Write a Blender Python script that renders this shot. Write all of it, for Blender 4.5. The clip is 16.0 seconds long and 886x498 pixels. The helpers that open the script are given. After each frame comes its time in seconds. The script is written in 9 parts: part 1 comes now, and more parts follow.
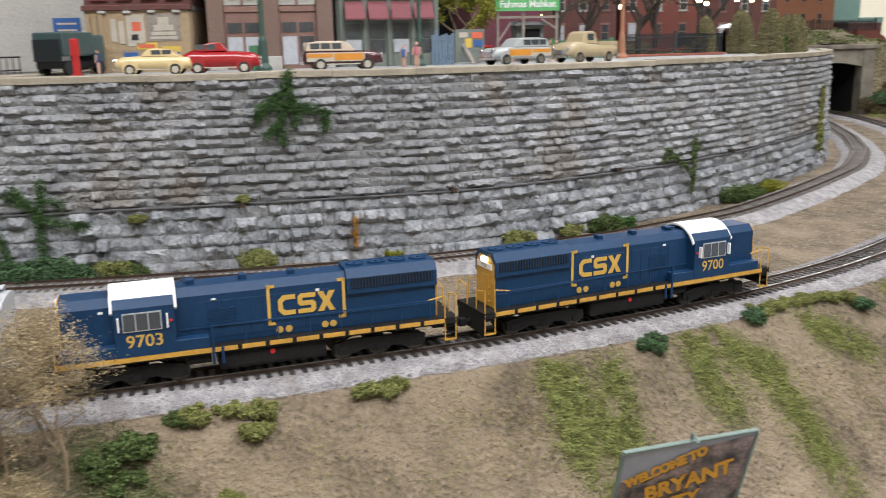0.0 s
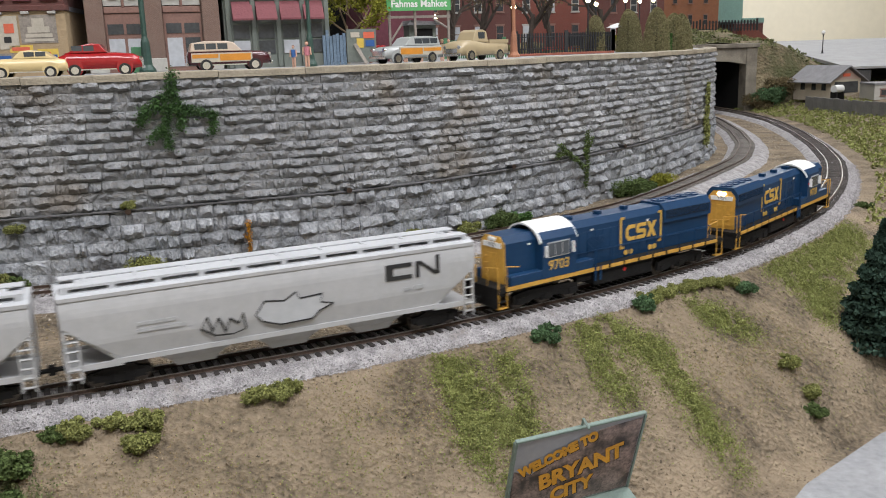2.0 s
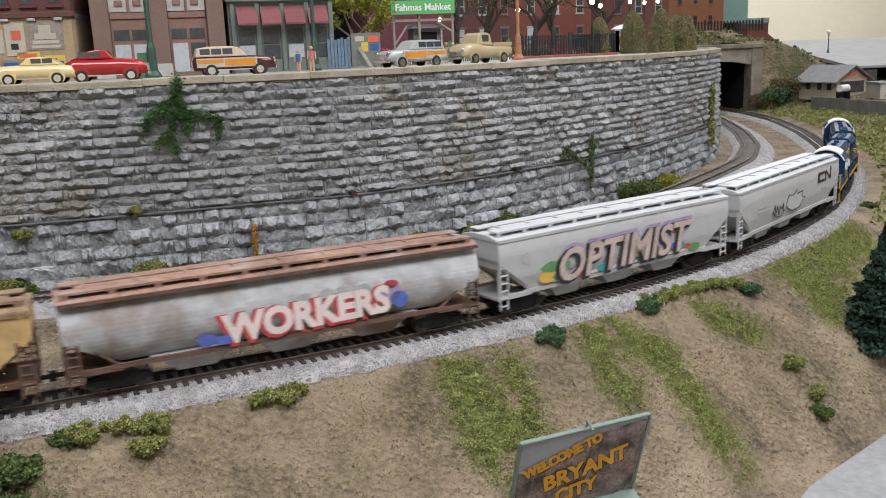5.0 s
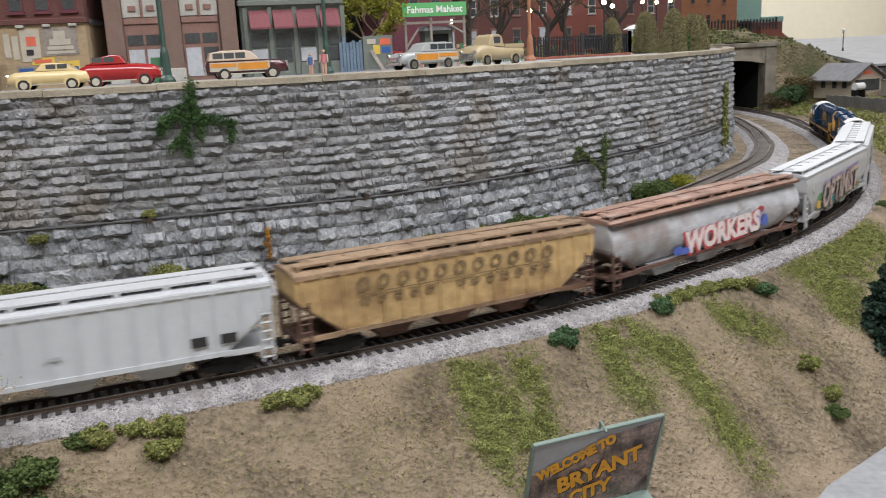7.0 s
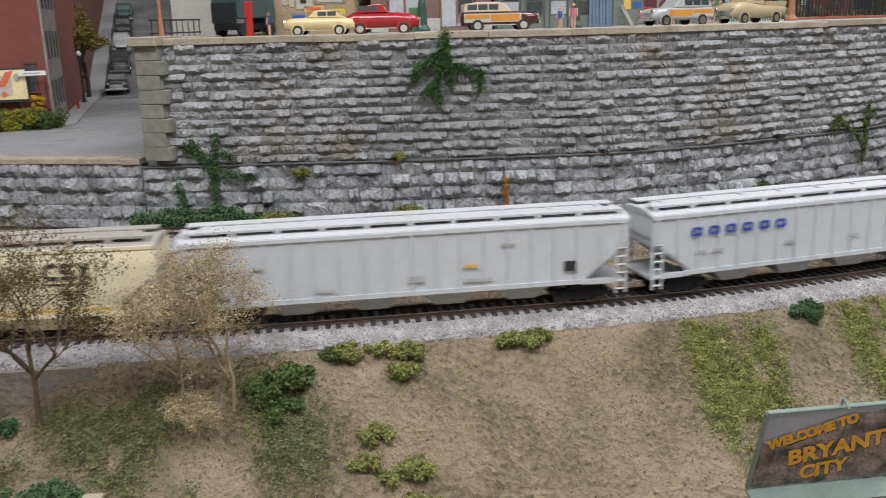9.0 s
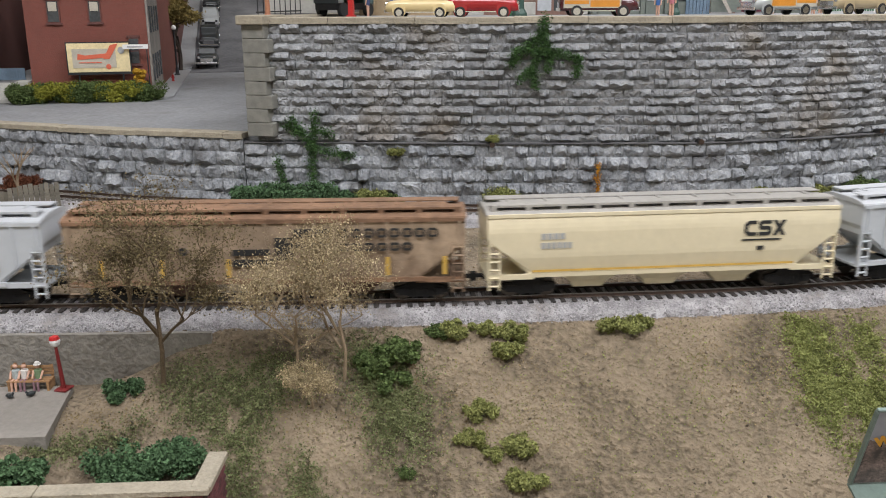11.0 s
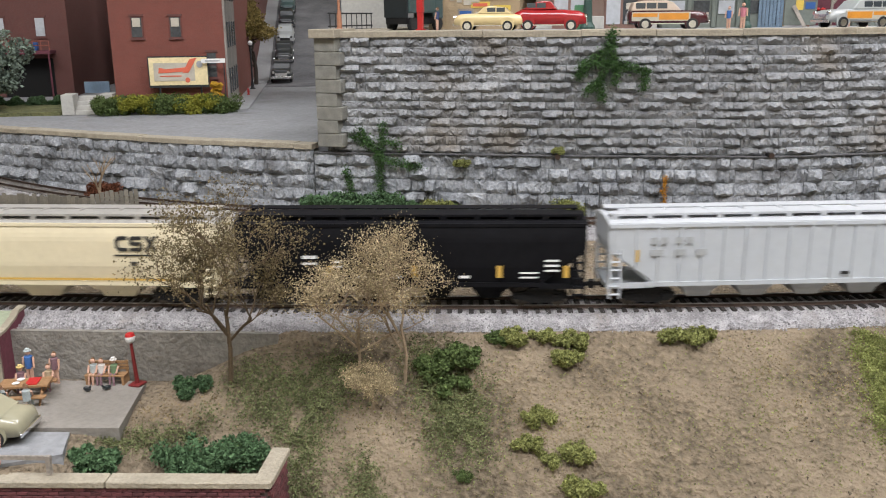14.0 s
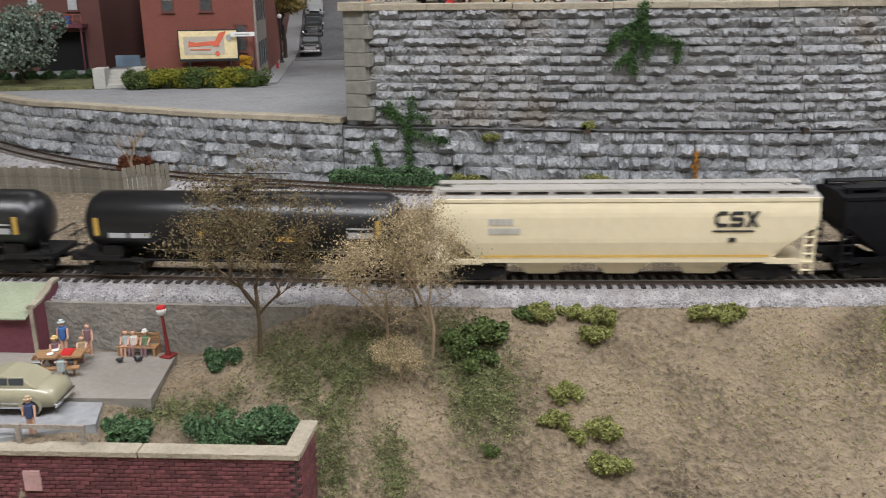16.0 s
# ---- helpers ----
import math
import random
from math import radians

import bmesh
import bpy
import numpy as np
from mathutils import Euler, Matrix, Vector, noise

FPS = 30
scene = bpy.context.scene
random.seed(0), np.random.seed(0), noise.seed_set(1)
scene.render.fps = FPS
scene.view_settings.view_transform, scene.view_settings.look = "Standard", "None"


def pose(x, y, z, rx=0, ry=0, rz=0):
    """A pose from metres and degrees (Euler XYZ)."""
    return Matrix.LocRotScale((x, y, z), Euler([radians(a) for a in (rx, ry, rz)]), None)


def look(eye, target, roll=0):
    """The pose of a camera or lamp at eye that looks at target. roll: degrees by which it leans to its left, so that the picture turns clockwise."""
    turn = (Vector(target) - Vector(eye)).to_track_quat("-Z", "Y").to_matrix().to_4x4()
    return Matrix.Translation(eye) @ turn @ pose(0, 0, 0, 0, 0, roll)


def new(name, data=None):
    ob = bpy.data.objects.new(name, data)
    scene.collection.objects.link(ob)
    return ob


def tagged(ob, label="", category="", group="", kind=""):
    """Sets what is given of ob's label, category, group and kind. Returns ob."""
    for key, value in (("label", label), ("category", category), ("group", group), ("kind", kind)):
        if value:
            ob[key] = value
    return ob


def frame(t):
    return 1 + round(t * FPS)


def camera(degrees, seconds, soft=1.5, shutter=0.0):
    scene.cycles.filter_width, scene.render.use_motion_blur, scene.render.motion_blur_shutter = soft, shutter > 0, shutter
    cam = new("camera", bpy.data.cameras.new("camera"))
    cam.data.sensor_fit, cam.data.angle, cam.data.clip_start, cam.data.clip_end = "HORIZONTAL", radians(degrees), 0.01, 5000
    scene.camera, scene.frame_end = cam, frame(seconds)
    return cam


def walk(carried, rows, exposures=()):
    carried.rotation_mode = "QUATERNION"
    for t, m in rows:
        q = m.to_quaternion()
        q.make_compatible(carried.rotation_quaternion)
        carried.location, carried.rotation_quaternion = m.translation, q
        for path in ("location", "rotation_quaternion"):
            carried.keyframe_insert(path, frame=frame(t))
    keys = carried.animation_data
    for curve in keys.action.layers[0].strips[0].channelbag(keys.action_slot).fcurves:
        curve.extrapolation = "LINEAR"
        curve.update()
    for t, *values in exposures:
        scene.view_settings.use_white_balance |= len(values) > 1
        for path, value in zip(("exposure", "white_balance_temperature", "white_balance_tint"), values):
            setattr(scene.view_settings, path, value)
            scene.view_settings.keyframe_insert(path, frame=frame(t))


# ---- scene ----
cam = camera(53.8, 16.0, soft=1.0, shutter=0.5)
PATH = [
    (0, (0.0130, -0.0250, 0.1649), (-0.0062, 0.9488, -0.0614), -1.18),
    (0.5, (0.0192, -0.0223, 0.1626), (0.0685, 0.9512, -0.0609), -1.00),
    (1, (0.0227, -0.0200, 0.1603), (0.0989, 0.9506, -0.0679), -1.35),
    (1.5, (0.0230, -0.0216, 0.1601), (0.1019, 0.9483, -0.0702), -1.70),
    (2, (0.0234, -0.0222, 0.1591), (0.1076, 0.9489, -0.0642), -1.81),
    (2.5, (0.0239, -0.0262, 0.1604), (0.1098, 0.9445, -0.0643), -1.96),
    (3, (0.0249, -0.0253, 0.1598), (0.1066, 0.9458, -0.0647), -2.21),
    (3.5, (0.0238, -0.0262, 0.1612), (0.1013, 0.9453, -0.0630), -2.20),
    (4, (0.0236, -0.0253, 0.1599), (0.1017, 0.9462, -0.0640), -2.05),
    (6.5, (0.0262, -0.0243, 0.1606), (0.0981, 0.9493, -0.0558), -2.77),
    (7, (0.0253, -0.0250, 0.1604), (0.0865, 0.9489, -0.0580), -2.79),
    (7.5, (0.0226, -0.0236, 0.1589), (0.0358, 0.9466, -0.0829), -2.80),
    (8, (0.0177, -0.0253, 0.1576), (-0.0506, 0.9365, -0.1075), -2.54),
    (8.5, (0.0153, -0.0288, 0.1567), (-0.1304, 0.9223, -0.1157), -2.00),
    (9, (0.0148, -0.0378, 0.1578), (-0.1735, 0.9108, -0.0966), -1.45),
    (9.5, (-0.0005, -0.0495, 0.1620), (-0.2208, 0.8903, -0.0989), -1.45),
    (10, (-0.0068, -0.0531, 0.1630), (-0.2478, 0.8775, -0.1123), -1.06),
    (12.5, (-0.0062, -0.0564, 0.1603), (-0.2717, 0.8727, -0.0974), 0.43),
    (13, (-0.0011, -0.0587, 0.1596), (-0.2971, 0.8646, -0.0854), -0.33),
    (13.5, (-0.0021, -0.0579, 0.1594), (-0.3136, 0.8579, -0.0940), -0.41),
    (14, (-0.0013, -0.0604, 0.1591), (-0.3318, 0.8478, -0.0977), -0.49),
    (14.5, (-0.0013, -0.0596, 0.1591), (-0.3367, 0.8420, -0.1141), -0.67),
    (15, (-0.0019, -0.0597, 0.1589), (-0.3336, 0.8426, -0.1164), -0.45),
    (15.5, (-0.0014, -0.0589, 0.1590), (-0.3374, 0.8398, -0.1227), -0.36),
    (16, (-0.0014, -0.0594, 0.1593), (-0.3598, 0.8296, -0.1257), -0.71),
]
walk(cam, [(t, look(eye, target, roll)) for t, eye, target, roll in PATH], [(0.0, 0.2), (0.4, 0.14), (1.0, 0.04), (1.5, 0.0), (10.2, 0.0), (12.3, 0.08), (12.6, 0.26), (13.0, 0.34), (13.6, 0.32), (14.1, 0.2), (14.6, 0.25), (15.0, 0.33), (15.5, 0.24), (16.0, 0.1)])

# ---- light: a room lit by ceiling panels ----
world = bpy.data.worlds.new("room_air")
scene.world = world
world.use_nodes = True
world.node_tree.nodes["Background"].inputs[0].default_value = (0.94, 0.98, 1.0, 1)
world.node_tree.nodes["Background"].inputs[1].default_value = 0.22
scene.view_settings.exposure = 0.0


def panel_lamp(x, y, z, sx, sy, power):
    data = bpy.data.lights.new("ceiling_panel", "AREA")
    data.shape, data.size, data.size_y, data.energy, data.color = "RECTANGLE", sx, sy, power, (0.95, 0.955, 1.0)
    new("ceiling_panel", data).matrix_world = pose(x, y, z)


panel_lamp(0.15, -0.5, 1.5, 2.4, 0.5, 53)
panel_lamp(0.95, 0.6, 1.6, 1.2, 0.5, 25)
panel_lamp(-0.7, 1.4, 1.6, 1.2, 0.5, 4.5)
panel_lamp(1.2, 2.4, 1.6, 1.2, 0.5, 19)
# Extra unseen panel, added to brighten the far wall.
panel_lamp(2.4, 4.6, 1.6, 2.0, 0.5, 62)

# ---- materials ----


def mat(name, base, rough=0.7, metal=0.0, vary=0.25, scale=180.0, bump=0.15, tint=None, coat=0.0, random=0.0, island=0.0, stain=None, stain_at=0.62, stain_scale=None, detail=6.0, spec=0.5, depth=None):
    """A surface with grain and blotches at two sizes, and fine relief."""
    m = bpy.data.materials.new(name)
    m.use_nodes = True
    nt = m.node_tree
    n, l = nt.nodes, nt.links
    b = n["Principled BSDF"]
    b.inputs["Roughness"].default_value, b.inputs["Metallic"].default_value = rough, metal
    b.inputs["Coat Weight"].default_value = coat
    b.inputs["Specular IOR Level"].default_value = spec
    tc = n.new("ShaderNodeTexCoord")
    fine, broad = n.new("ShaderNodeTexNoise"), n.new("ShaderNodeTexNoise")
    fine.inputs["Scale"].default_value, fine.inputs["Detail"].default_value = scale * 5, detail
    broad.inputs["Scale"].default_value, broad.inputs["Detail"].default_value = scale * 0.5, 4
    add = n.new("ShaderNodeMath")
    add.operation = "ADD"
    for i, t in enumerate((fine, broad)):
        l.new(tc.outputs["Object"], t.inputs["Vector"])
        l.new(t.outputs["Fac"], add.inputs[i])
    span = n.new("ShaderNodeMapRange")
    span.inputs["From Min"].default_value, span.inputs["From Max"].default_value = 0.7, 1.3
    l.new(add.outputs[0], span.inputs["Value"])
    mix = n.new("ShaderNodeMix")
    mix.data_type = "RGBA"
    low = [c * (1 - vary) for c in base]
    high = [min(1, c * (1 + vary)) for c in (tint or base)]
    mix.inputs["A"].default_value, mix.inputs["B"].default_value = (*low, 1), (*high, 1)
    l.new(span.outputs[0], mix.inputs["Factor"])
    out = mix.outputs["Result"]
    if stain:
        st = n.new("ShaderNodeTexNoise")
        st.inputs["Scale"].default_value, st.inputs["Detail"].default_value = stain_scale or scale * 0.3, 7
        l.new(tc.outputs["Object"], st.inputs["Vector"])
        sr = n.new("ShaderNodeMapRange")
        sr.inputs["From Min"].default_value, sr.inputs["From Max"].default_value = stain_at - 0.1, stain_at + 0.08
        l.new(st.outputs["Fac"], sr.inputs["Value"])
        sm = n.new("ShaderNodeMix")
        sm.data_type = "RGBA"
        sm.inputs["B"].default_value = (*stain, 1)
        l.new(sr.outputs[0], sm.inputs["Factor"])
        l.new(out, sm.inputs["A"])
        out = sm.outputs["Result"]
    if random or island:
        hsv = n.new("ShaderNodeHueSaturation")
        mr = n.new("ShaderNodeMapRange")
        k = random or island
        mr.inputs["To Min"].default_value, mr.inputs["To Max"].default_value = 1 - k, 1 + k
        if random:
            l.new(n.new("ShaderNodeObjectInfo").outputs["Random"], mr.inputs["Value"])
        else:
            l.new(n.new("ShaderNodeNewGeometry").outputs["Random Per Island"], mr.inputs["Value"])
        l.new(mr.outputs[0], hsv.inputs["Value"])
        l.new(out, hsv.inputs["Color"])
        out = hsv.outputs["Color"]
    l.new(out, b.inputs["Base Color"])
    if bump:
        bp = n.new("ShaderNodeBump")
        bp.inputs["Strength"].default_value, bp.inputs["Distance"].default_value = bump, depth or 0.6 / scale
        l.new(add.outputs[0], bp.inputs["Height"])
        l.new(bp.outputs[0], b.inputs["Normal"])
    return m


def glow(name, colour, strength):
    m = bpy.data.materials.new(name)
    m.use_nodes = True
    b = m.node_tree.nodes["Principled BSDF"]
    b.inputs["Base Color"].default_value = (*colour, 1)
    b.inputs["Emission Color"].default_value, b.inputs["Emission Strength"].default_value = (*colour, 1), strength
    return m


def glass(name, colour=(0.05, 0.06, 0.07)):
    m = mat(name, colour, 0.08, vary=0.1, scale=60, bump=0.0)
    m.node_tree.nodes["Principled BSDF"].inputs["Specular IOR Level"].default_value = 0.8
    return m


STONE = mat("grey_split_stone", (0.205, 0.213, 0.225), 0.85, vary=0.22, scale=3, bump=0.5, tint=(0.31, 0.316, 0.325), random=0.12, stain=(0.20, 0.175, 0.145), stain_at=0.66, stain_scale=1.5, depth=0.002)
STONE_REST = mat("grey_split_stone_rest", (0.205, 0.213, 0.225), 0.85, vary=0.22, scale=90, bump=0.3, tint=(0.31, 0.316, 0.325), island=0.12, stain=(0.20, 0.175, 0.145), stain_at=0.62, stain_scale=14)
STONE_LOW = mat("blue_grey_split_stone", (0.19, 0.205, 0.225), 0.85, vary=0.28, scale=90, bump=0.5, tint=(0.33, 0.34, 0.355), random=0.15, stain=(0.135, 0.135, 0.138), stain_at=0.66, stain_scale=40)
STONE_LOW_REST = mat("blue_grey_split_stone_rest", (0.19, 0.205, 0.225), 0.85, vary=0.22, scale=90, bump=0.3, tint=(0.33, 0.34, 0.355), island=0.15, stain=(0.135, 0.135, 0.138), stain_at=0.66, stain_scale=40)
JOINT = mat("dark_joint", (0.11, 0.11, 0.115), 0.9, scale=120)
QUOIN = mat("sanded_quoin_stone", (0.22, 0.215, 0.19), 0.85, vary=0.25, scale=260, bump=0.4)
COPING = mat("tan_coping", (0.34, 0.30, 0.23), 0.8, vary=0.2, scale=120, bump=0.3, random=0.1, stain=(0.22, 0.19, 0.14), stain_at=0.66)
EARTH = mat("dry_earth", (0.140, 0.108, 0.070), 0.95, vary=0.42, scale=60, bump=0.9, tint=(0.228, 0.178, 0.12), stain=(0.32, 0.25, 0.17), stain_at=0.57, stain_scale=18, detail=10)
BALLAST = mat("grey_ballast", (0.30, 0.285, 0.29), 0.9, vary=0.35, scale=260, bump=1.0, tint=(0.43, 0.415, 0.42), stain=(0.3, 0.27, 0.25), stain_at=0.66, stain_scale=60)
GRAIN = mat("ballast_grain", (0.33, 0.315, 0.32), 0.9, vary=0.2, scale=300, bump=0.2, island=0.35)
PEBBLE = mat("earth_grain", (0.18, 0.14, 0.095), 0.95, vary=0.3, scale=300, bump=0.2, island=0.6)
SLEEPER = mat("dark_sleeper", (0.045, 0.038, 0.034), 0.85, vary=0.4, scale=200, random=0.35)
OLD_SLEEPER = mat("grey_old_sleeper", (0.13, 0.118, 0.105), 0.9, vary=0.3, scale=200, random=0.3)
RAIL = mat("rusty_rail", (0.10, 0.07, 0.055), 0.45, 0.7, vary=0.3, scale=200)
RAILTOP = mat("worn_rail_head", (0.40, 0.38, 0.36), 0.35, 0.9, vary=0.2, scale=200)
CONCRETE = mat("street_concrete", (0.32, 0.325, 0.33), 0.8, vary=0.12, scale=50, bump=0.15, stain=(0.30, 0.30, 0.30), stain_at=0.66)
ASPHALT = mat("street_asphalt", (0.245, 0.25, 0.26), 0.8, vary=0.2, scale=40, bump=0.2, stain=(0.17, 0.17, 0.17), stain_at=0.66, stain_scale=20)
WALLCON = mat("stained_concrete", (0.22, 0.205, 0.18), 0.85, vary=0.25, scale=70, bump=0.3, stain=(0.13, 0.115, 0.10), stain_at=0.6, stain_scale=40)
PATIO = mat("patio_concrete", (0.235, 0.215, 0.19), 0.85, vary=0.12, scale=60, bump=0.2)
BLUE = mat("loco_blue", (0.009, 0.037, 0.092), 0.42, vary=0.12, scale=60, bump=0.02, spec=0.22)
YELLOW = mat("loco_yellow", (0.52, 0.29, 0.05), 0.5, vary=0.18, scale=90, bump=0.03)
BLACK = mat("underframe_black", (0.010, 0.0095, 0.0095), 0.7, vary=0.4, scale=140, bump=0.2, spec=0.25)
WHEEL = mat("wheel_steel", (0.10, 0.085, 0.075), 0.45, 0.6, vary=0.3, scale=180)
WHITE = mat("white_paint", (0.72, 0.73, 0.73), 0.55, vary=0.05, scale=60, bump=0.03)
DECAL = mat("white_marking", (0.75, 0.75, 0.74), 0.6, vary=0.08, scale=200, bump=0.0)
DARK_DECAL = mat("black_marking", (0.02, 0.02, 0.02), 0.6, vary=0.1, scale=200, bump=0.0)
GREY_DECAL = mat("faint_marking", (0.36, 0.37, 0.38), 0.6, vary=0.15, scale=200, bump=0.0)
BLUE_DECAL = mat("blue_marking", (0.03, 0.05, 0.30), 0.6, vary=0.1, scale=200, bump=0.0)
YELLOW_DECAL = mat("yellow_marking", (0.56, 0.35, 0.07), 0.6, vary=0.1, scale=200, bump=0.0)
GLASS = glass("dark_glass")
LAMP = glow("lit_lamp", (1.0, 0.78, 0.45), 12)

# ---- mesh helpers ----
HO = 1 / 87


def part(name, bm, material, parent=None, label="", at=None, smooth=False):
    """Links a bmesh as one mesh object under a thing or part."""
    me = bpy.data.meshes.new(name)
    bm.to_mesh(me)
    bm.free()
    if smooth:
        me.shade_smooth()
    me.materials.append(material)
    return link(name, me, parent, label, at)


def link(name, me, parent=None, label="", at=None):
    ob = new(name, me)
    if at is not None:
        ob.matrix_basis = at
    if parent is not None:
        ob.parent = parent
    if label:
        ob["label"] = label
    return ob


def empty(name, m=None):
    ob = new(name)
    ob.empty_display_size = 0.01
    if m is not None:
        ob.matrix_basis = m
    return ob


def box(bm, x0, x1, y0, y1, z0, z1, k=1.0):
    v = [bm.verts.new((x * k, y * k, z * k)) for z in (z0, z1) for x, y in ((x0, y0), (x1, y0), (x1, y1), (x0, y1))]
    for q in ((3, 2, 1, 0), (4, 5, 6, 7), (0, 1, 5, 4), (1, 2, 6, 5), (2, 3, 7, 6), (3, 0, 4, 7)):
        bm.faces.new([v[i] for i in q])
    return bm


def boxes(*rows, k=1.0):
    bm = bmesh.new()
    for r in rows:
        box(bm, *r, k=k)
    return bm


def bevel(bm, w, seg=2):
    bmesh.ops.bevel(bm, geom=bm.edges[:], offset=w, segments=seg, affect="EDGES", profile=0.5)
    return bm


def rod(bm, a, b, r0, r1=None, seg=8, k=1.0):
    """A round bar from a to b, tapered from r0 to r1."""
    a, b, r1 = Vector(a) * k, Vector(b) * k, r0 if r1 is None else r1
    ax = (b - a).normalized()
    u = ax.orthogonal().normalized()
    w = ax.cross(u)
    rings = []
    for p, r in ((a, r0 * k), (b, r1 * k)):
        rings.append([bm.verts.new(p + r * (math.cos(2 * math.pi * i / seg) * u + math.sin(2 * math.pi * i / seg) * w)) for i in range(seg)])
    for i in range(seg):
        bm.faces.new((rings[0][i], rings[0][(i + 1) % seg], rings[1][(i + 1) % seg], rings[1][i]))
    bm.faces.new(rings[0][::-1])
    bm.faces.new(rings[1])
    return bm


def rods(rows, r, seg=6, k=1.0):
    bm = bmesh.new()
    for a, b in rows:
        rod(bm, a, b, r, seg=seg, k=k)
    return bm


def loft(bm, rings, closed=True, caps=True, k=1.0):
    """Skins rings of the same number of points."""
    vs = [[bm.verts.new(Vector(p) * k) for p in ring] for ring in rings]
    n = len(vs[0])
    for a, b in zip(vs, vs[1:]):
        for i in range(n if closed else n - 1):
            bm.faces.new((a[i], a[(i + 1) % n], b[(i + 1) % n], b[i]))
    if caps:
        bm.faces.new(vs[0][::-1])
        bm.faces.new(vs[-1])
    bmesh.ops.recalc_face_normals(bm, faces=bm.faces[:])
    return bm


def prism(bm, pts, y0, y1, k=1.0):
    """A polygon of (x, z) points drawn out from y0 to y1."""
    return loft(bm, [[(x, y0, z) for x, z in pts], [(x, y1, z) for x, z in pts]], k=k)


def lathe(bm, pts, seg=16, at=(0, 0, 0), k=1.0):
    """A turned form from (radius, z) points."""
    rings = [[(at[0] + r * math.cos(2 * math.pi * i / seg), at[1] + r * math.sin(2 * math.pi * i / seg), at[2] + z) for i in range(seg)] for r, z in pts]
    return loft(bm, rings, k=k)


def written(name, words, size, material, parent, at, fat=0.0, squeeze=1.0, label="", depth=0.0, slant=0.0):
    """Words in the built-in font, as a mesh, in the plane of at, centred."""
    cu = bpy.data.curves.new(name, "FONT")
    cu.body, cu.size, cu.align_x, cu.align_y, cu.offset, cu.extrude = words, size, "CENTER", "CENTER", fat, depth
    cu.resolution_u = 3
    ob = new(name, cu)
    me = bpy.data.meshes.new_from_object(ob)
    bpy.data.objects.remove(ob)
    me.transform(Matrix(((squeeze, slant, 0, 0), (0, 1, 0, 0), (0, 0, 1, 0), (0, 0, 0, 1))))
    me.materials.clear()
    me.materials.append(material)
    return link(name, me, parent, label, at)


# ---- plan: the two tracks and the walls ----


def smooth_line(points, step=0.004, rounds=3, width=0.09):
    p = np.array(points, float)
    d = np.r_[0, np.cumsum(np.hypot(*np.diff(p, axis=0).T))]
    u = np.arange(0, d[-1], step)
    q = np.stack([np.interp(u, d, p[:, i]) for i in (0, 1)], 1)
    w = int(width / step) | 1
    for _ in range(rounds):
        pad = np.r_[2 * q[0] - q[w:0:-1], q, 2 * q[-1] - q[-2:-w - 2:-1]]
        q = np.stack([np.convolve(pad[:, i], np.ones(w) / w, "same")[w:-w] for i in (0, 1)], 1)
    return q


FRONT = smooth_line([(-4.6, -1.0), (-1.6, -0.1), (-1.2, 0.06), (-0.9, 0.16), (-0.65, 0.245), (-0.433, 0.312), (-0.288, 0.355), (-0.161, 0.394), (-0.066, 0.429), (0.024, 0.462), (0.093, 0.494), (0.178, 0.536), (0.284, 0.607), (0.36, 0.672), (0.446, 0.763), (0.518, 0.863), (0.573, 0.95), (0.642, 1.079), (0.713, 1.252), (0.782, 1.452), (0.845, 1.677), (0.872, 1.858), (0.878, 1.968), (0.87, 2.2), (0.83, 2.9), (0.7, 3.7)], width=0.06)
REAR = smooth_line([(-1.5, 1.0), (-1.0, 0.73), (-0.748, 0.625), (-0.647, 0.597), (-0.57, 0.584), (-0.45, 0.580), (-0.317, 0.590), (-0.248, 0.603), (-0.1, 0.632), (0.02, 0.672), (0.15, 0.735), (0.287, 0.836), (0.384, 0.944), (0.444, 1.018), (0.539, 1.14), (0.62, 1.30), (0.69, 1.5), (0.76, 1.76), (0.795, 1.98), (0.80, 2.3)], width=0.06)
WALL = smooth_line([(-0.372, 0.628), (-0.27, 0.650), (-0.16, 0.672), (-0.068, 0.697), (0.01, 0.717), (0.1, 0.766), (0.225, 0.86), (0.33, 0.962), (0.421, 1.072), (0.50, 1.18), (0.561, 1.296), (0.622, 1.47), (0.68, 1.70), (0.71, 2.02)], width=0.03)
LOWWALL = smooth_line([(-1.5, 1.10), (-1.1, 0.82), (-0.9, 0.70), (-0.762, 0.645), (-0.603, 0.629), (-0.471, 0.624), (-0.372, 0.628)], width=0.03)


def arc(line):
    return np.r_[0, np.cumsum(np.hypot(*np.diff(line, axis=0).T))]


def along(line, lengths, s):
    """The place and heading at s along a line."""
    x, y = np.interp(s, lengths, line[:, 0]), np.interp(s, lengths, line[:, 1])
    x2, y2 = np.interp(s + 0.004, lengths, line[:, 0]), np.interp(s + 0.004, lengths, line[:, 1])
    x1, y1 = np.interp(s - 0.004, lengths, line[:, 0]), np.interp(s - 0.004, lengths, line[:, 1])
    return float(x), float(y), math.atan2(y2 - y1, x2 - x1)


FRONT_S, REAR_S, WALL_S, LOW_S = arc(FRONT), arc(REAR), arc(WALL), arc(LOWWALL)
MARK = float(FRONT_S[np.argmin(np.hypot(FRONT[:, 0] - 0.024, FRONT[:, 1] - 0.462))])


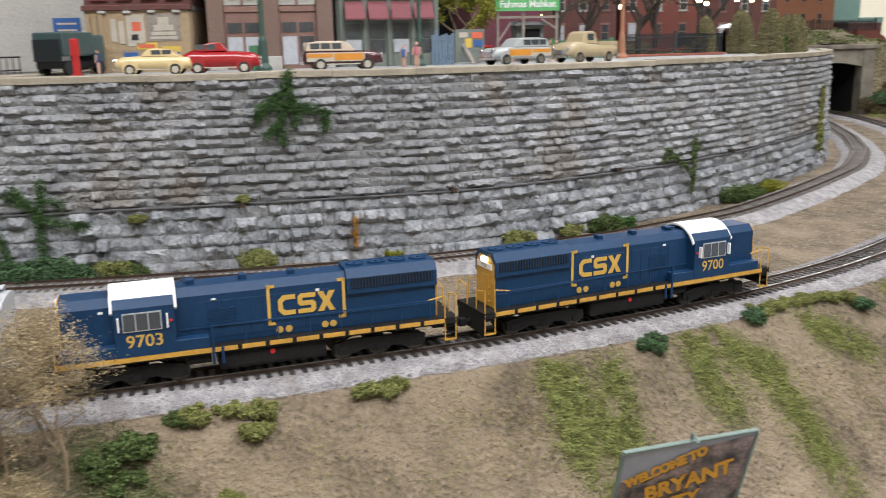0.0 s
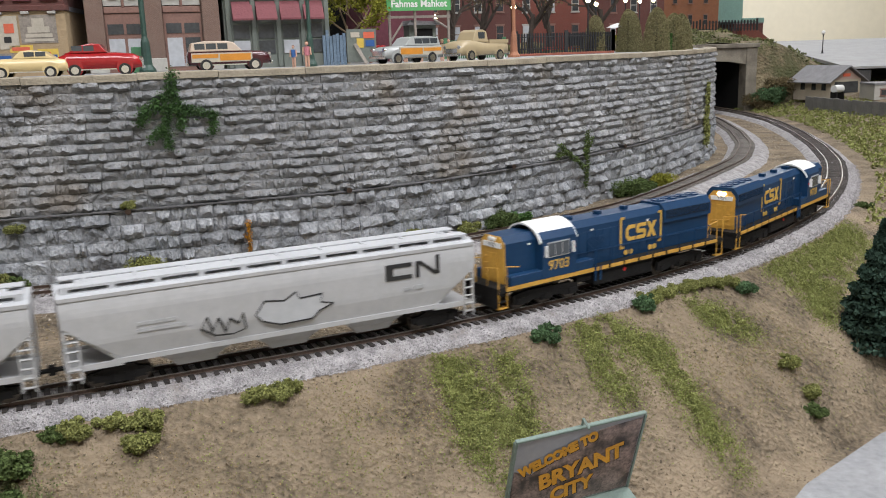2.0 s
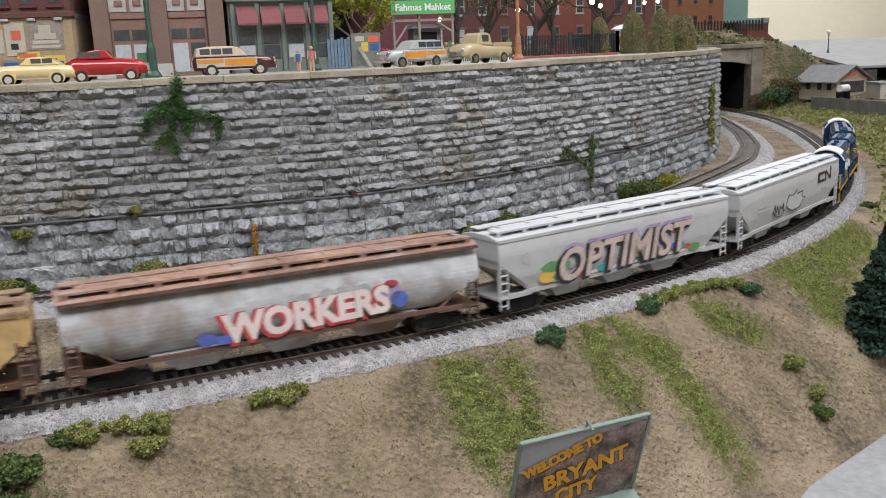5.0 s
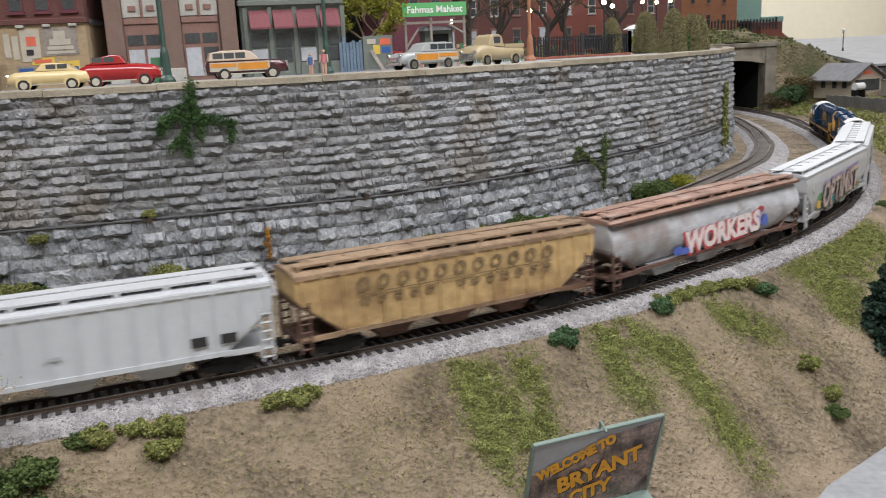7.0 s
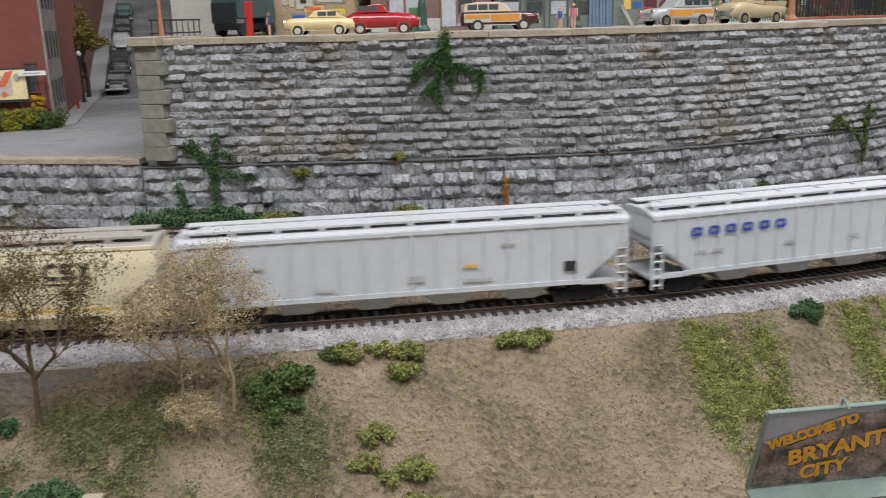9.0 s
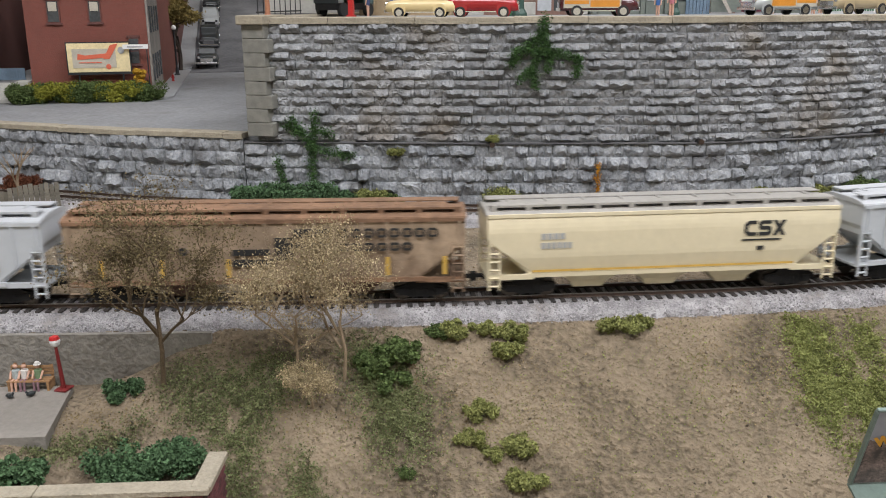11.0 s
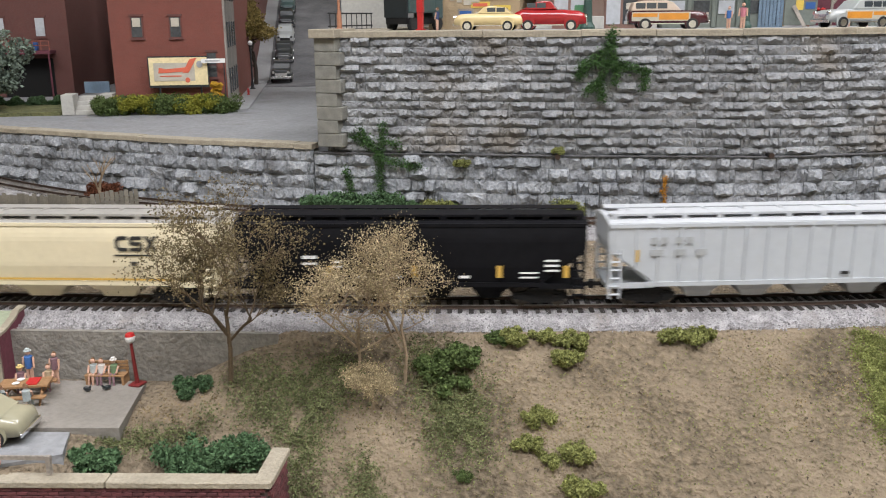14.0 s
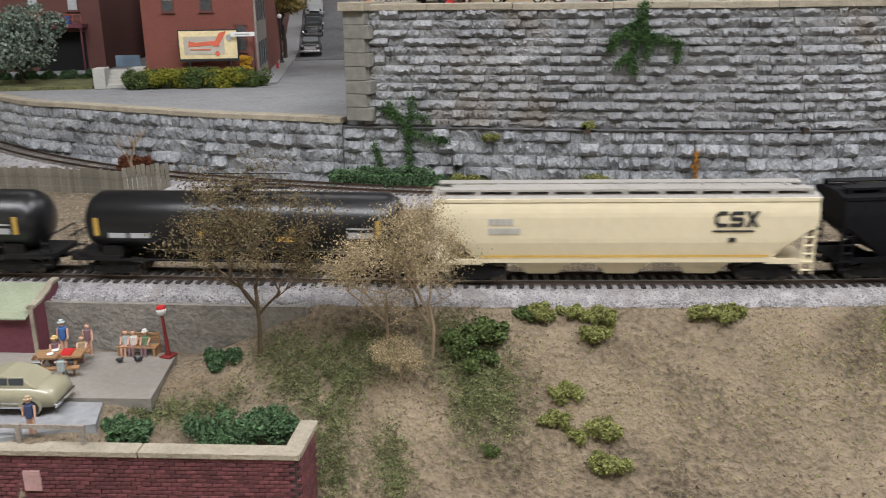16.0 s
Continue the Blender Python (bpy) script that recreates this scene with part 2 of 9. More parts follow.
def beside(line, pts):
    """Signed distance of points from a line (left of it positive), and the place along it."""
    out, where = np.empty(len(pts)), np.empty(len(pts), int)
    t = np.gradient(line, axis=0)
    t /= np.hypot(*t.T)[:, None]
    step = 5 if len(pts) > 3000 else 1
    line, t = line[::step], t[::step]
    for i in range(0, len(pts), 4000):
        d = pts[i:i + 4000, None] - line[None]
        k = np.argmin((d ** 2).sum(-1), 1)
        dd = d[np.arange(len(k)), k]
        tk = t[k]
        out[i:i + 4000] = tk[:, 0] * dd[:, 1] - tk[:, 1] * dd[:, 0]
        where[i:i + 4000] = k * step
    return out, where

# ---- ground: one sheet ----
STREET_Z, LOW_STREET_Z, PATIO_Z, ROAD_Z = 0.148, 0.052, -0.034, -0.088


def ramp(v, a, b):
    u = np.clip((v - a) / (b - a), 0, 1)
    return u * u * (3 - 2 * u)


def lumps(pts, size, seed=0.0):
    return np.array([noise.noise((x / size + seed, y / size, seed)) for x, y in pts])


def ground_height(pts):
    pts = np.asarray(pts, float)
    d, k = beside(FRONT, pts)
    s = FRONT_S[k] - MARK
    off = np.maximum(-d - 0.030, 0)
    down = -0.008 - np.minimum(0.62 * off + 1.2 * off * off, 0.5)
    down = np.maximum(down, ROAD_Z - 0.002)
    # past the bend the land outside the track rises to the village
    rise = -0.006 + ramp(-d, 0.05, 0.3) * 0.04
    far = ramp(s, 0.42, 0.75)
    outer = down * (1 - far) + rise * far
    patio = ramp(-pts[:, 0], 0.235, 0.305) * ramp(pts[:, 1], 0.12, 0.2)
    patio = patio * (pts[:, 0] > -0.62)
    outer = outer * (1 - patio) + (PATIO_Z - 0.002) * patio
    inner = -0.0075 + 0 * d
    z = np.where(d > -0.030, inner, outer)
    rough = 0.0022 * lumps(pts, 0.03) + 0.0011 * lumps(pts, 0.011, 3.1)
    calm = np.where(d > -0.03, 0.45, 1.0) * (1 - 0.85 * patio)
    z = z + rough * calm * ramp(np.abs(d), 0.026, 0.04) - 0.0015 * (d > -0.03)
    # outside the brick wall the land drops away
    cx, cy = pts[:, 0] + 0.191, pts[:, 1] - 0.2355
    out = (cx < 0.004) & (-0.318 * cx + 0.948 * cy < 0.001)
    z = np.where(out, np.minimum(z, -0.093), z)
    # the town stands on its own tables: keep the sheet below them
    e, _ = beside(WALL, pts)
    f, _ = beside(LOWWALL, pts)
    behind = ((e > 0.026) & (pts[:, 0] > -0.372)) | ((f > 0.026) & (pts[:, 0] <= -0.372))
    return np.where(behind, np.minimum(z, -0.02), z)


def grid_sheet(xs, ys, fn):
    X, Y = np.meshgrid(xs, ys)
    pts = np.stack([X.ravel(), Y.ravel()], 1)
    z = fn(pts)
    n = len(xs)
    faces = [(j * n + i, j * n + i + 1, (j + 1) * n + i + 1, (j + 1) * n + i) for j in range(len(ys) - 1) for i in range(n - 1)]
    me = bpy.data.meshes.new("ground")
    me.from_pydata(np.c_[pts, z].tolist(), [], faces)
    me.shade_smooth()
    return me


gx = np.r_[np.arange(-5.5, -0.75, 0.05), np.arange(-0.75, 0.75, 0.006), np.arange(0.75, 1.6, 0.02), np.arange(1.6, 5.01, 0.15)]
gy = np.r_[np.arange(-2, 0.1, 0.1), np.arange(0.1, 0.95, 0.006), np.arange(0.95, 2.6, 0.02), np.arange(2.6, 6.01, 0.2)]
ground_mesh = grid_sheet(gx, gy, ground_height)
ground_mesh.materials.append(EARTH)
tagged(link("ground", ground_mesh), "dry brown earth bank with sparse ground cover", "ground", kind="structure")

# ---- tracks ----


def sweep(name, line, profile, material, parent=None, s0=0.0, s1=None, step=0.012, label=""):
    """A profile of (side, up) points, left of the line positive, along a line."""
    lengths = arc(line)
    s1 = lengths[-1] if s1 is None else s1
    rings = []
    for s in np.arange(s0, s1, step):
        x, y, a = along(line, lengths, s)
        rings.append([(x - math.sin(a) * u, y + math.cos(a) * u, w) for u, w in profile])
    return part(name, loft(bmesh.new(), rings), material, parent, label)


def sleeper_mesh(name, material):
    me = bpy.data.meshes.new(name)
    bm = bevel(boxes((-0.0014, 0.0014, -0.0150, 0.0150, -0.0036, -0.0019)), 0.0003, 1)
    bm.to_mesh(me)
    bm.free()
    me.materials.append(material)
    return me


SLEEPERS = {True: sleeper_mesh("sleeper", SLEEPER), False: sleeper_mesh("sleeper", OLD_SLEEPER)}


def build_track(line, label, s_near, s_far, gap, top=RAILTOP):
    lengths = arc(line)
    track = tagged(empty("railway_track"), label, "track", kind="structure")
    for side in (-0.00825, 0.00825):
        sweep("rail", line, [(side - 0.0011, -0.0022), (side - 0.0004, -0.0017), (side - 0.0005, -0.0002), (side + 0.0005, -0.0002), (side + 0.0004, -0.0017), (side + 0.0011, -0.0022)], RAIL, track)
        sweep("rail_head", line, [(side - 0.0005, -0.00035), (side - 0.0005, 0), (side + 0.0005, 0), (side + 0.0005, -0.00035)], top, track, label="worn bright rail head")
    rest, rng, count = bmesh.new(), random.Random(5), 0
    for s in np.arange(0.3, lengths[-1] - 0.02, gap):
        x, y, a = along(line, lengths, s)
        m = Matrix.Translation((x, y, rng.uniform(-0.0002, 0.0001))) @ Matrix.Rotation(a + rng.uniform(-0.03, 0.03), 4, "Z") @ Matrix.Translation((0, rng.uniform(-0.0006, 0.0006), 0))
        if s_near < s < s_far and count < 300:
            link("sleeper", SLEEPERS[line is FRONT], track, at=m)
            count += 1
        else:
            more = [m @ Vector((a, b, c)) for c in (-0.0036, -0.0019) for a, b in ((-0.0014, -0.015), (0.0014, -0.015), (0.0014, 0.015), (-0.0014, 0.015))]
            vs = [rest.verts.new(v) for v in more]
            for q in ((4, 5, 6, 7), (0, 1, 5, 4), (1, 2, 6, 5), (2, 3, 7, 6), (3, 0, 4, 7)):
                rest.faces.new([vs[i] for i in q])
    if rest.verts:
        part("sleepers", rest, SLEEPER if line is FRONT else OLD_SLEEPER, track)["kind"] = "stuff"
    return track


build_track(FRONT, "main track with dark sleepers and rusty rails", MARK - 0.62, MARK + 1.26, 0.0062)
build_track(REAR, "back track along the stone wall, rusty and dark", 0.75, 2.6, 0.0062, RAIL)
BED = [(-0.034, -0.0125), (-0.024, -0.0062), (-0.0165, -0.0030), (0.0165, -0.0030), (0.023, -0.0062), (0.031, -0.0125)]
for line, lab in ((FRONT, "pale grey ballast bed under the main track"), (REAR, "grey ballast bed under the back track")):
    tagged(sweep("ballast", line, BED if line is FRONT else [(u * (0.95 if u > 0 else 1.25), v) for u, v in BED], BALLAST), lab, "ballast", kind="structure")


def grains(name, centres, sizes, material, rng, label, category):
    """Loose grains: small four-sided stones, all in one mesh."""
    n = len(centres)
    base = np.array([(1, 1, 1), (1, -1, -1), (-1, 1, -1), (-1, -1, 1)], float) / 1.7
    turn = np.linalg.qr(rng.normal(size=(n, 3, 3)))[0]
    v = (base[None] * rng.uniform(0.6, 1.4, (n, 4, 3))) @ turn * sizes[:, None, None] + centres[:, None]
    faces = np.array([(0, 1, 2), (0, 3, 1), (0, 2, 3), (1, 3, 2)])[None] + 4 * np.arange(n)[:, None, None]
    me = bpy.data.meshes.new(name)
    me.from_pydata(v.reshape(-1, 3).tolist(), [], faces.reshape(-1, 3).tolist())
    me.materials.append(material)
    return tagged(link(name, me), label, category, kind="stuff")


rng = np.random.default_rng(4)


def bed_grains(line, lengths, s0, s1, n, wide):
    s = rng.uniform(s0, s1, n)
    u = rng.uniform(-wide, wide, n)
    x, y = np.interp(s, lengths, line[:, 0]), np.interp(s, lengths, line[:, 1])
    x2, y2 = np.interp(s + 0.004, lengths, line[:, 0]), np.interp(s + 0.004, lengths, line[:, 1])
    a = np.arctan2(y2 - y, x2 - x)
    z = np.interp(np.abs(u), [0, 0.0165, 0.024, 0.034], [-0.0030, -0.0030, -0.0062, -0.0095]) + rng.uniform(-0.0003, 0.0004, n)
    return np.c_[x - np.sin(a) * u, y + np.cos(a) * u, z]


cs = bed_grains(FRONT, FRONT_S, MARK - 0.62, MARK + 0.9, 42000, 0.031)
grains("ballast_stones", cs, rng.uniform(0.0004, 0.0009, len(cs)), GRAIN, rng, "loose pale grey ballast stones beside the rails", "ballast")
cs = bed_grains(REAR, REAR_S, 0.7, 2.2, 16000, 0.025)
grains("ballast_stones", cs, rng.uniform(0.0005, 0.0010, len(cs)), GRAIN, rng, "loose grey ballast stones along the back track", "ballast")
pts = np.c_[rng.uniform(-0.45, 0.55, 30000), rng.uniform(0.2, 0.75, 30000)]
dd, _ = beside(FRONT, pts)
pts = pts[(dd < -0.03) & (dd > -0.2)]
cs = np.c_[pts, ground_height(pts)]
grains("earth_crumbs", cs, rng.uniform(0.0003, 0.0010, len(cs)) * rng.choice([1, 1, 1, 1.6], len(cs)), PEBBLE, rng, "loose crumbs of dry earth on the bank", "earth")

pts = np.c_[rng.uniform(-0.6, 0.95, 60000), rng.uniform(0.3, 2.0, 60000)]
d1, _ = beside(FRONT, pts)
d2, _ = beside(REAR, pts)
d3, _ = beside(WALL, pts)
pts = pts[(d1 > 0.025) & (np.abs(d2) > 0.022) & (d3 < -0.006)]
cs = np.c_[pts, ground_height(pts)]
FINE = mat("pale_gravel", (0.36, 0.315, 0.25), 0.95, vary=0.3, scale=300, bump=0.2, island=0.5)
grains("gravel_crumbs", cs, rng.uniform(0.0005, 0.0012, len(cs)), FINE, rng, "pale gravel crumbs between the tracks", "gravel")

# ---- room round the layout ----
ROOM = mat("cream_room_wall", (0.80, 0.76, 0.62), 0.9, vary=0.04, scale=4, bump=0.02)
for name, b in (("wall_far", (-5.5, 5, 6.0, 6.1, -0.9, 1.7)), ("wall_left", (-5.6, -5.5, -2, 6.1, -0.9, 1.7)), ("wall_right", (5, 5.1, -2, 6.1, -0.9, 1.7)), ("wall_behind", (-5.5, 5, -2.1, -2, -0.9, 1.7)), ("ceiling", (-5.6, 5.1, -2.1, 6.1, 1.7, 1.8)), ("floor", (-5.6, 5.1, -2.1, 6.1, -1.0, -0.9))):
    tagged(part(name, boxes(b), ROOM), "plain cream painted room surface", "wall", kind="structure")

# ---- stone walls ----


def rock_mesh(name, seed, material, joint=0.55):
    """A split-faced stone, one unit wide and high, its face to -y: a chiselled brow low down, a slope above it."""
    r = random.Random(seed)
    nx = 7
    top, low = r.uniform(0.25, 0.7), r.uniform(0.2, 0.45)
    peak = r.uniform(0.3, 0.62)
    levels = ((0.0, low * 0.5), (peak * 0.5, 0.45 + low * 0.6), (peak, 1.0), (peak + (1 - peak) * 0.45, 0.55 + top * 0.4), (0.9, 0.2 + top * 0.5), (1.0, 0.15))
    bm = bmesh.new()
    ridge, brow = [], []
    a, b = r.uniform(0.5, 1.1), r.uniform(-0.1, 0.1)
    for i in range(nx + 1):
        a = min(1.5, max(0.3, a + r.uniform(-0.6, 0.6)))
        b = min(0.4, max(-0.36, b + r.uniform(-0.34, 0.34)))
        ridge.append(a * (joint if i in (0, nx) else 1.0))
        brow.append(b)
    vs = []
    for j, (w, out) in enumerate(levels):
        row = []
        for i in range(nx + 1):
            inner = 0 < i < nx
            mid = 0 < j < len(levels) - 1
            o = out * ridge[i] + (r.uniform(-0.2, 0.2) if mid and inner else 0)
            jx = r.uniform(-0.045, 0.045) if inner else 0
            jz = brow[i] * min(w, 1 - w) * 1.6 + r.uniform(-0.03, 0.03) if mid else 0
            row.append(bm.verts.new((i / nx + jx - 0.5, -o, w + jz - 0.5)))
        vs.append(row)
    for j in range(len(levels) - 1):
        for i in range(nx):
            q = (vs[j][i], vs[j][i + 1], vs[j + 1][i + 1], vs[j + 1][i])
            if r.random() < 0.5:
                bm.faces.new((q[0], q[1], q[2])), bm.faces.new((q[0], q[2], q[3]))
            else:
                bm.faces.new((q[0], q[1], q[3])), bm.faces.new((q[1], q[2], q[3]))
    n = len(levels) - 1
    rim = vs[0] + [vs[j][nx] for j in range(1, n + 1)] + vs[n][-2::-1] + [vs[j][0] for j in range(n - 1, 0, -1)]
    back = [bm.verts.new((v.co.x, 0.35, v.co.z)) for v in rim]
    for i in range(len(rim)):
        bm.faces.new((rim[(i + 1) % len(rim)], rim[i], back[i], back[(i + 1) % len(rim)]))
    me = bpy.data.meshes.new(name)
    bm.to_mesh(me)
    bm.free()
    me.materials.append(material)
    return me


def lay_courses(owner, line, lengths, s0, s1, courses, kinds, near, rest_mat, seed, out, lean=0.0):
    """Courses of split stones along a wall line; those within near (s range) and up to the limit are parts."""
    r = random.Random(seed)
    verts, faces = [], []
    data = []
    for me in kinds:
        data.append((np.array([v.co[:] for v in me.vertices]), [tuple(p.vertices) for p in me.polygons]))
    for z0, z1, wide, proud in courses:
        s = s0 + r.uniform(-wide, 0)
        while s < s1:
            w = wide * r.uniform(0.6, 1.55)
            a, b = max(s, s0), min(s + w, s1)
            s += w
            if b - a < 0.002:
                continue
            x, y, h = along(line, lengths, (a + b) / 2)
            n = r.randrange(len(kinds))
            zc = (z0 + z1) / 2
            m = Matrix.Translation((x + math.sin(h) * (out - lean * zc), y - math.cos(h) * (out - lean * zc), zc)) @ Matrix.Rotation(h, 4, "Z") @ Matrix.Diagonal((b - a - 0.0002, proud * r.uniform(0.7, 1.2), z1 - z0 - 0.0002, 1))
            if near[0] < a < near[1]:
                link("stone", kinds[n], owner, at=m)
            else:
                v = data[n][0] @ np.array(m.to_3x3()).T + np.array(m.translation)
                base = len(verts)
                verts.extend(v.tolist())
                faces.extend([tuple(base + i for i in f) for f in data[n][1]])
    if verts:
        me = bpy.data.meshes.new("stones")
        me.from_pydata(verts, [], faces)
        me.materials.append(rest_mat)
        link("stones", me, owner)["kind"] = "stuff"


def wall_core(name, line, thick, z0, z1, material, s0=0.0, s1=None):
    return sweep(name, line, [(0.0, z0), (0.0, z1), (thick, z1), (thick, z0)], material, s0=s0, s1=s1)


UPPER_KINDS = [rock_mesh("stone", 100 + i, STONE, 0.75) for i in range(18)]
LOWER_KINDS = [rock_mesh("stone", 200 + i, STONE_LOW, 0.3) for i in range(18)]
high_wall = tagged(wall_core("wall_high", WALL[WALL[:, 0] > -0.3635], 0.03, -0.02, 0.1425, JOINT), "high curved retaining wall of grey split stone", "wall", kind="structure")
cuts = np.linspace(0.0445, 0.1428, 14)
cuts = [c + 0.0006 * math.sin(5 * i) for i, c in enumerate(cuts)]
upper = [(a, b, 0.0132, 0.0038) for a, b in zip(cuts, cuts[1:])]
lower = [(-0.001 + 0.0112 * i, -0.001 + 0.0112 * (i + 1), 0.0145, 0.0043) for i in range(-1, 4)]
lay_courses(high_wall, WALL, WALL_S, 0.012, WALL_S[-1] - 0.02, upper, UPPER_KINDS, (0.18, 0.40), STONE_REST, 11, 0.0006)
lay_courses(high_wall, WALL, WALL_S, 0.0, WALL_S[-1] - 0.02, lower, LOWER_KINDS, (0.2, 0.20), STONE_LOW_REST, 12, 0.0030)
part("ledge", loft(bmesh.new(), [[(x + math.sin(a) * q, y - math.cos(a) * q, z) for q, z in ((0.0066, 0.0438), (0.0066, 0.0446), (-0.002, 0.0446), (-0.002, 0.0430))] for x, y, a in (along(WALL, WALL_S, s) for s in np.arange(0.0, WALL_S[-1] - 0.02, 0.01))]), JOINT, high_wall, "dark ledge line above the lower courses")
low_wall = tagged(wall_core("wall_low", LOWWALL, 0.03, -0.02, 0.047, JOINT), "low retaining wall of blue-grey split stone", "wall", kind="structure")
lay_courses(low_wall, LOWWALL, LOW_S, 0.3, LOW_S[-1], [(-0.001 + 0.0120 * i, -0.001 + 0.0120 * (i + 1), 0.0145, 0.0043) for i in range(-1, 4)], LOWER_KINDS, (9, 9), STONE_LOW_REST, 13, 0.0015)


def coping(name, line, lengths, z0, z1, over, back, piece, owner, s0=0.0):
    r = random.Random(3)
    s = s0
    while s < lengths[-1] - 0.01:
        e = min(s + piece * r.uniform(0.8, 1.25), lengths[-1])
        n = max(2, int((e - s) / 0.012))
        dz = r.uniform(-0.0004, 0.0004)
        rings = []
        for q in np.linspace(s + 0.0002, e - 0.0002, n):
            x, y, a = along(line, lengths, q)
            rings.append([(x - math.sin(a) * u, y + math.cos(a) * u, w + dz) for u, w in ((-over, z0), (-over, z1 - 0.0007), (-over + 0.0008, z1), (back, z1), (back, z0))])
        part("coping_stone", loft(bmesh.new(), rings), COPING, owner, "tan weathered coping stone")
        s = e


coping("coping", WALL, WALL_S, 0.1428, 0.1482, 0.0045, 0.012, 0.075, high_wall, 0.009)
coping("coping", LOWWALL, LOW_S, 0.047, 0.0518, 0.004, 0.010, 0.075, low_wall, 0.3)

# the corner of the high wall: quoins facing the street below
corner = tagged(empty("corner_pilaster"), "corner pilaster of sanded tan quoin blocks", "pilaster", kind="structure")
for i in range(8):
    w = 0.020 if i % 2 else 0.024
    z0 = 0.0500 + i * 0.0116
    part("quoin", bevel(boxes((-0.3655, -0.3655 + w, 0.6215, 0.645, z0, z0 + 0.0113)), 0.0005, 1), QUOIN, corner)
part("quoin_cap", bevel(boxes((-0.3680, -0.3435, 0.617, 0.66, 0.1425, 0.1500)), 0.0006, 1), COPING, corner, "tan cap block on the corner")
part("return_wall", boxes((-0.3645, -0.347, 0.645, 1.6, -0.02, 0.1430)), QUOIN, corner, "plain side of the retaining wall along the lower street")
part("return_coping", bevel(boxes((-0.3682, -0.3385, 0.66, 1.6, 0.1430, 0.1488)), 0.0005, 1), COPING, corner)

# ---- streets: upper town table and lower street ----


def table(name, edge, far_points, z, thick, material, label):
    bm = bmesh.new()
    pts = [(x, y) for x, y in edge] + far_points
    loft(bm, [[(x, y, z - thick) for x, y in pts], [(x, y, z) for x, y in pts]])
    return tagged(part(name, bm, material), label, "street", kind="structure")


def offset_line(line, lengths, off, s0, s1, step=0.02):
    out = []
    for s in np.arange(s0, s1, step):
        x, y, a = along(line, lengths, s)
        out.append((x - math.sin(a) * off, y + math.cos(a) * off))
    return out


table("street_upper", offset_line(WALL, WALL_S, 0.0125, 0.01, WALL_S[-1]), [(0.70, 3.6), (-0.350, 3.6)], STREET_Z - 0.0012, 0.02, CONCRETE, "pale grey upper street behind the coping")
table("street_lower", offset_line(LOWWALL, LOW_S, 0.0105, 0.05, LOW_S[-1] - 0.005), [(-0.3635, 0.639), (-0.3635, 3.6), (-2.9, 3.6), (-2.9, 1.6)], LOW_STREET_Z - 0.0012, 0.02, ASPHALT, "pale grey lower street beside the corner")

# ---- the train ----
LENGTHS = [0.226, 0.2277, 0.2344, 0.2258, 0.2377, 0.2072, 0.2552, 0.2534, 0.2129, 0.2269, 0.2133, 0.206, 0.2197, 0.2117, 0.21]
HEAD = ((0, -0.0132), (2, 0.2912), (4, 0.594), (7, 1.066), (9, 1.3874), (10, 1.5468), (12.5, 1.9394), (14.5, 2.2556), (16, 2.4916))
CAR_GREY = mat("hopper_light_grey", (0.405, 0.41, 0.42), 0.55, vary=0.07, scale=40, bump=0.03, stain=(0.36, 0.36, 0.35), stain_at=0.68)
CAR_WHITE = mat("hopper_pale_grey", (0.47, 0.495, 0.525), 0.55, vary=0.05, scale=40, bump=0.03, stain=(0.44, 0.45, 0.46), stain_at=0.68)
CAR_ROOF = mat("hopper_white_roof", (0.43, 0.445, 0.465), 0.55, vary=0.06, scale=50, bump=0.03)
CAR_CREAM = mat("hopper_cream", (0.68, 0.60, 0.42), 0.55, vary=0.05, scale=40, bump=0.03)
CREAM_ROOF = mat("cream_car_grey_roof", (0.33, 0.315, 0.29), 0.5, vary=0.15, scale=60, bump=0.05)
CAR_TAN = mat("hopper_faded_yellow", (0.46, 0.315, 0.145), 0.75, vary=0.26, scale=30, bump=0.1, stain=(0.17, 0.09, 0.04), stain_at=0.60, stain_scale=30)
TAN_ROOF = mat("rusty_tan_roof", (0.25, 0.17, 0.105), 0.85, vary=0.35, scale=50, bump=0.2, stain=(0.12, 0.06, 0.035), stain_at=0.6)
CAR_BROWN = mat("hopper_weathered_brown", (0.32, 0.235, 0.16), 0.8, vary=0.35, scale=30, bump=0.1, stain=(0.13, 0.08, 0.05), stain_at=0.58, stain_scale=30)
BROWN_ROOF = mat("rusty_brown_roof", (0.21, 0.12, 0.07), 0.85, vary=0.35, scale=50, bump=0.2)
CAR_SILVER = mat("weathered_silver", (0.38, 0.385, 0.405), 0.6, vary=0.25, scale=30, bump=0.08, stain=(0.17, 0.11, 0.08), stain_at=0.60, stain_scale=26)
RUST_ROOF = mat("rust_red_roof", (0.27, 0.165, 0.125), 0.85, vary=0.4, scale=50, bump=0.2, stain=(0.45, 0.42, 0.40), stain_at=0.62)
RUST_END = mat("rusty_dark_end", (0.11, 0.06, 0.045), 0.85, vary=0.4, scale=70, bump=0.2)
CAR_BLACK = mat("hopper_black", (0.006, 0.006, 0.0075), 0.65, vary=0.3, scale=40, bump=0.03, spec=0.12)
TANK_BLACK = mat("tank_black", (0.007, 0.0075, 0.009), 0.3, vary=0.2, scale=40, bump=0.02)
GRAFF_TAN = mat("graffiti_tan", (0.44, 0.35, 0.32), 0.6, vary=0.3, scale=160, bump=0.0)
GRAFF_WHITE = mat("graffiti_white", (0.66, 0.57, 0.56), 0.6, vary=0.1, scale=160, bump=0.0)
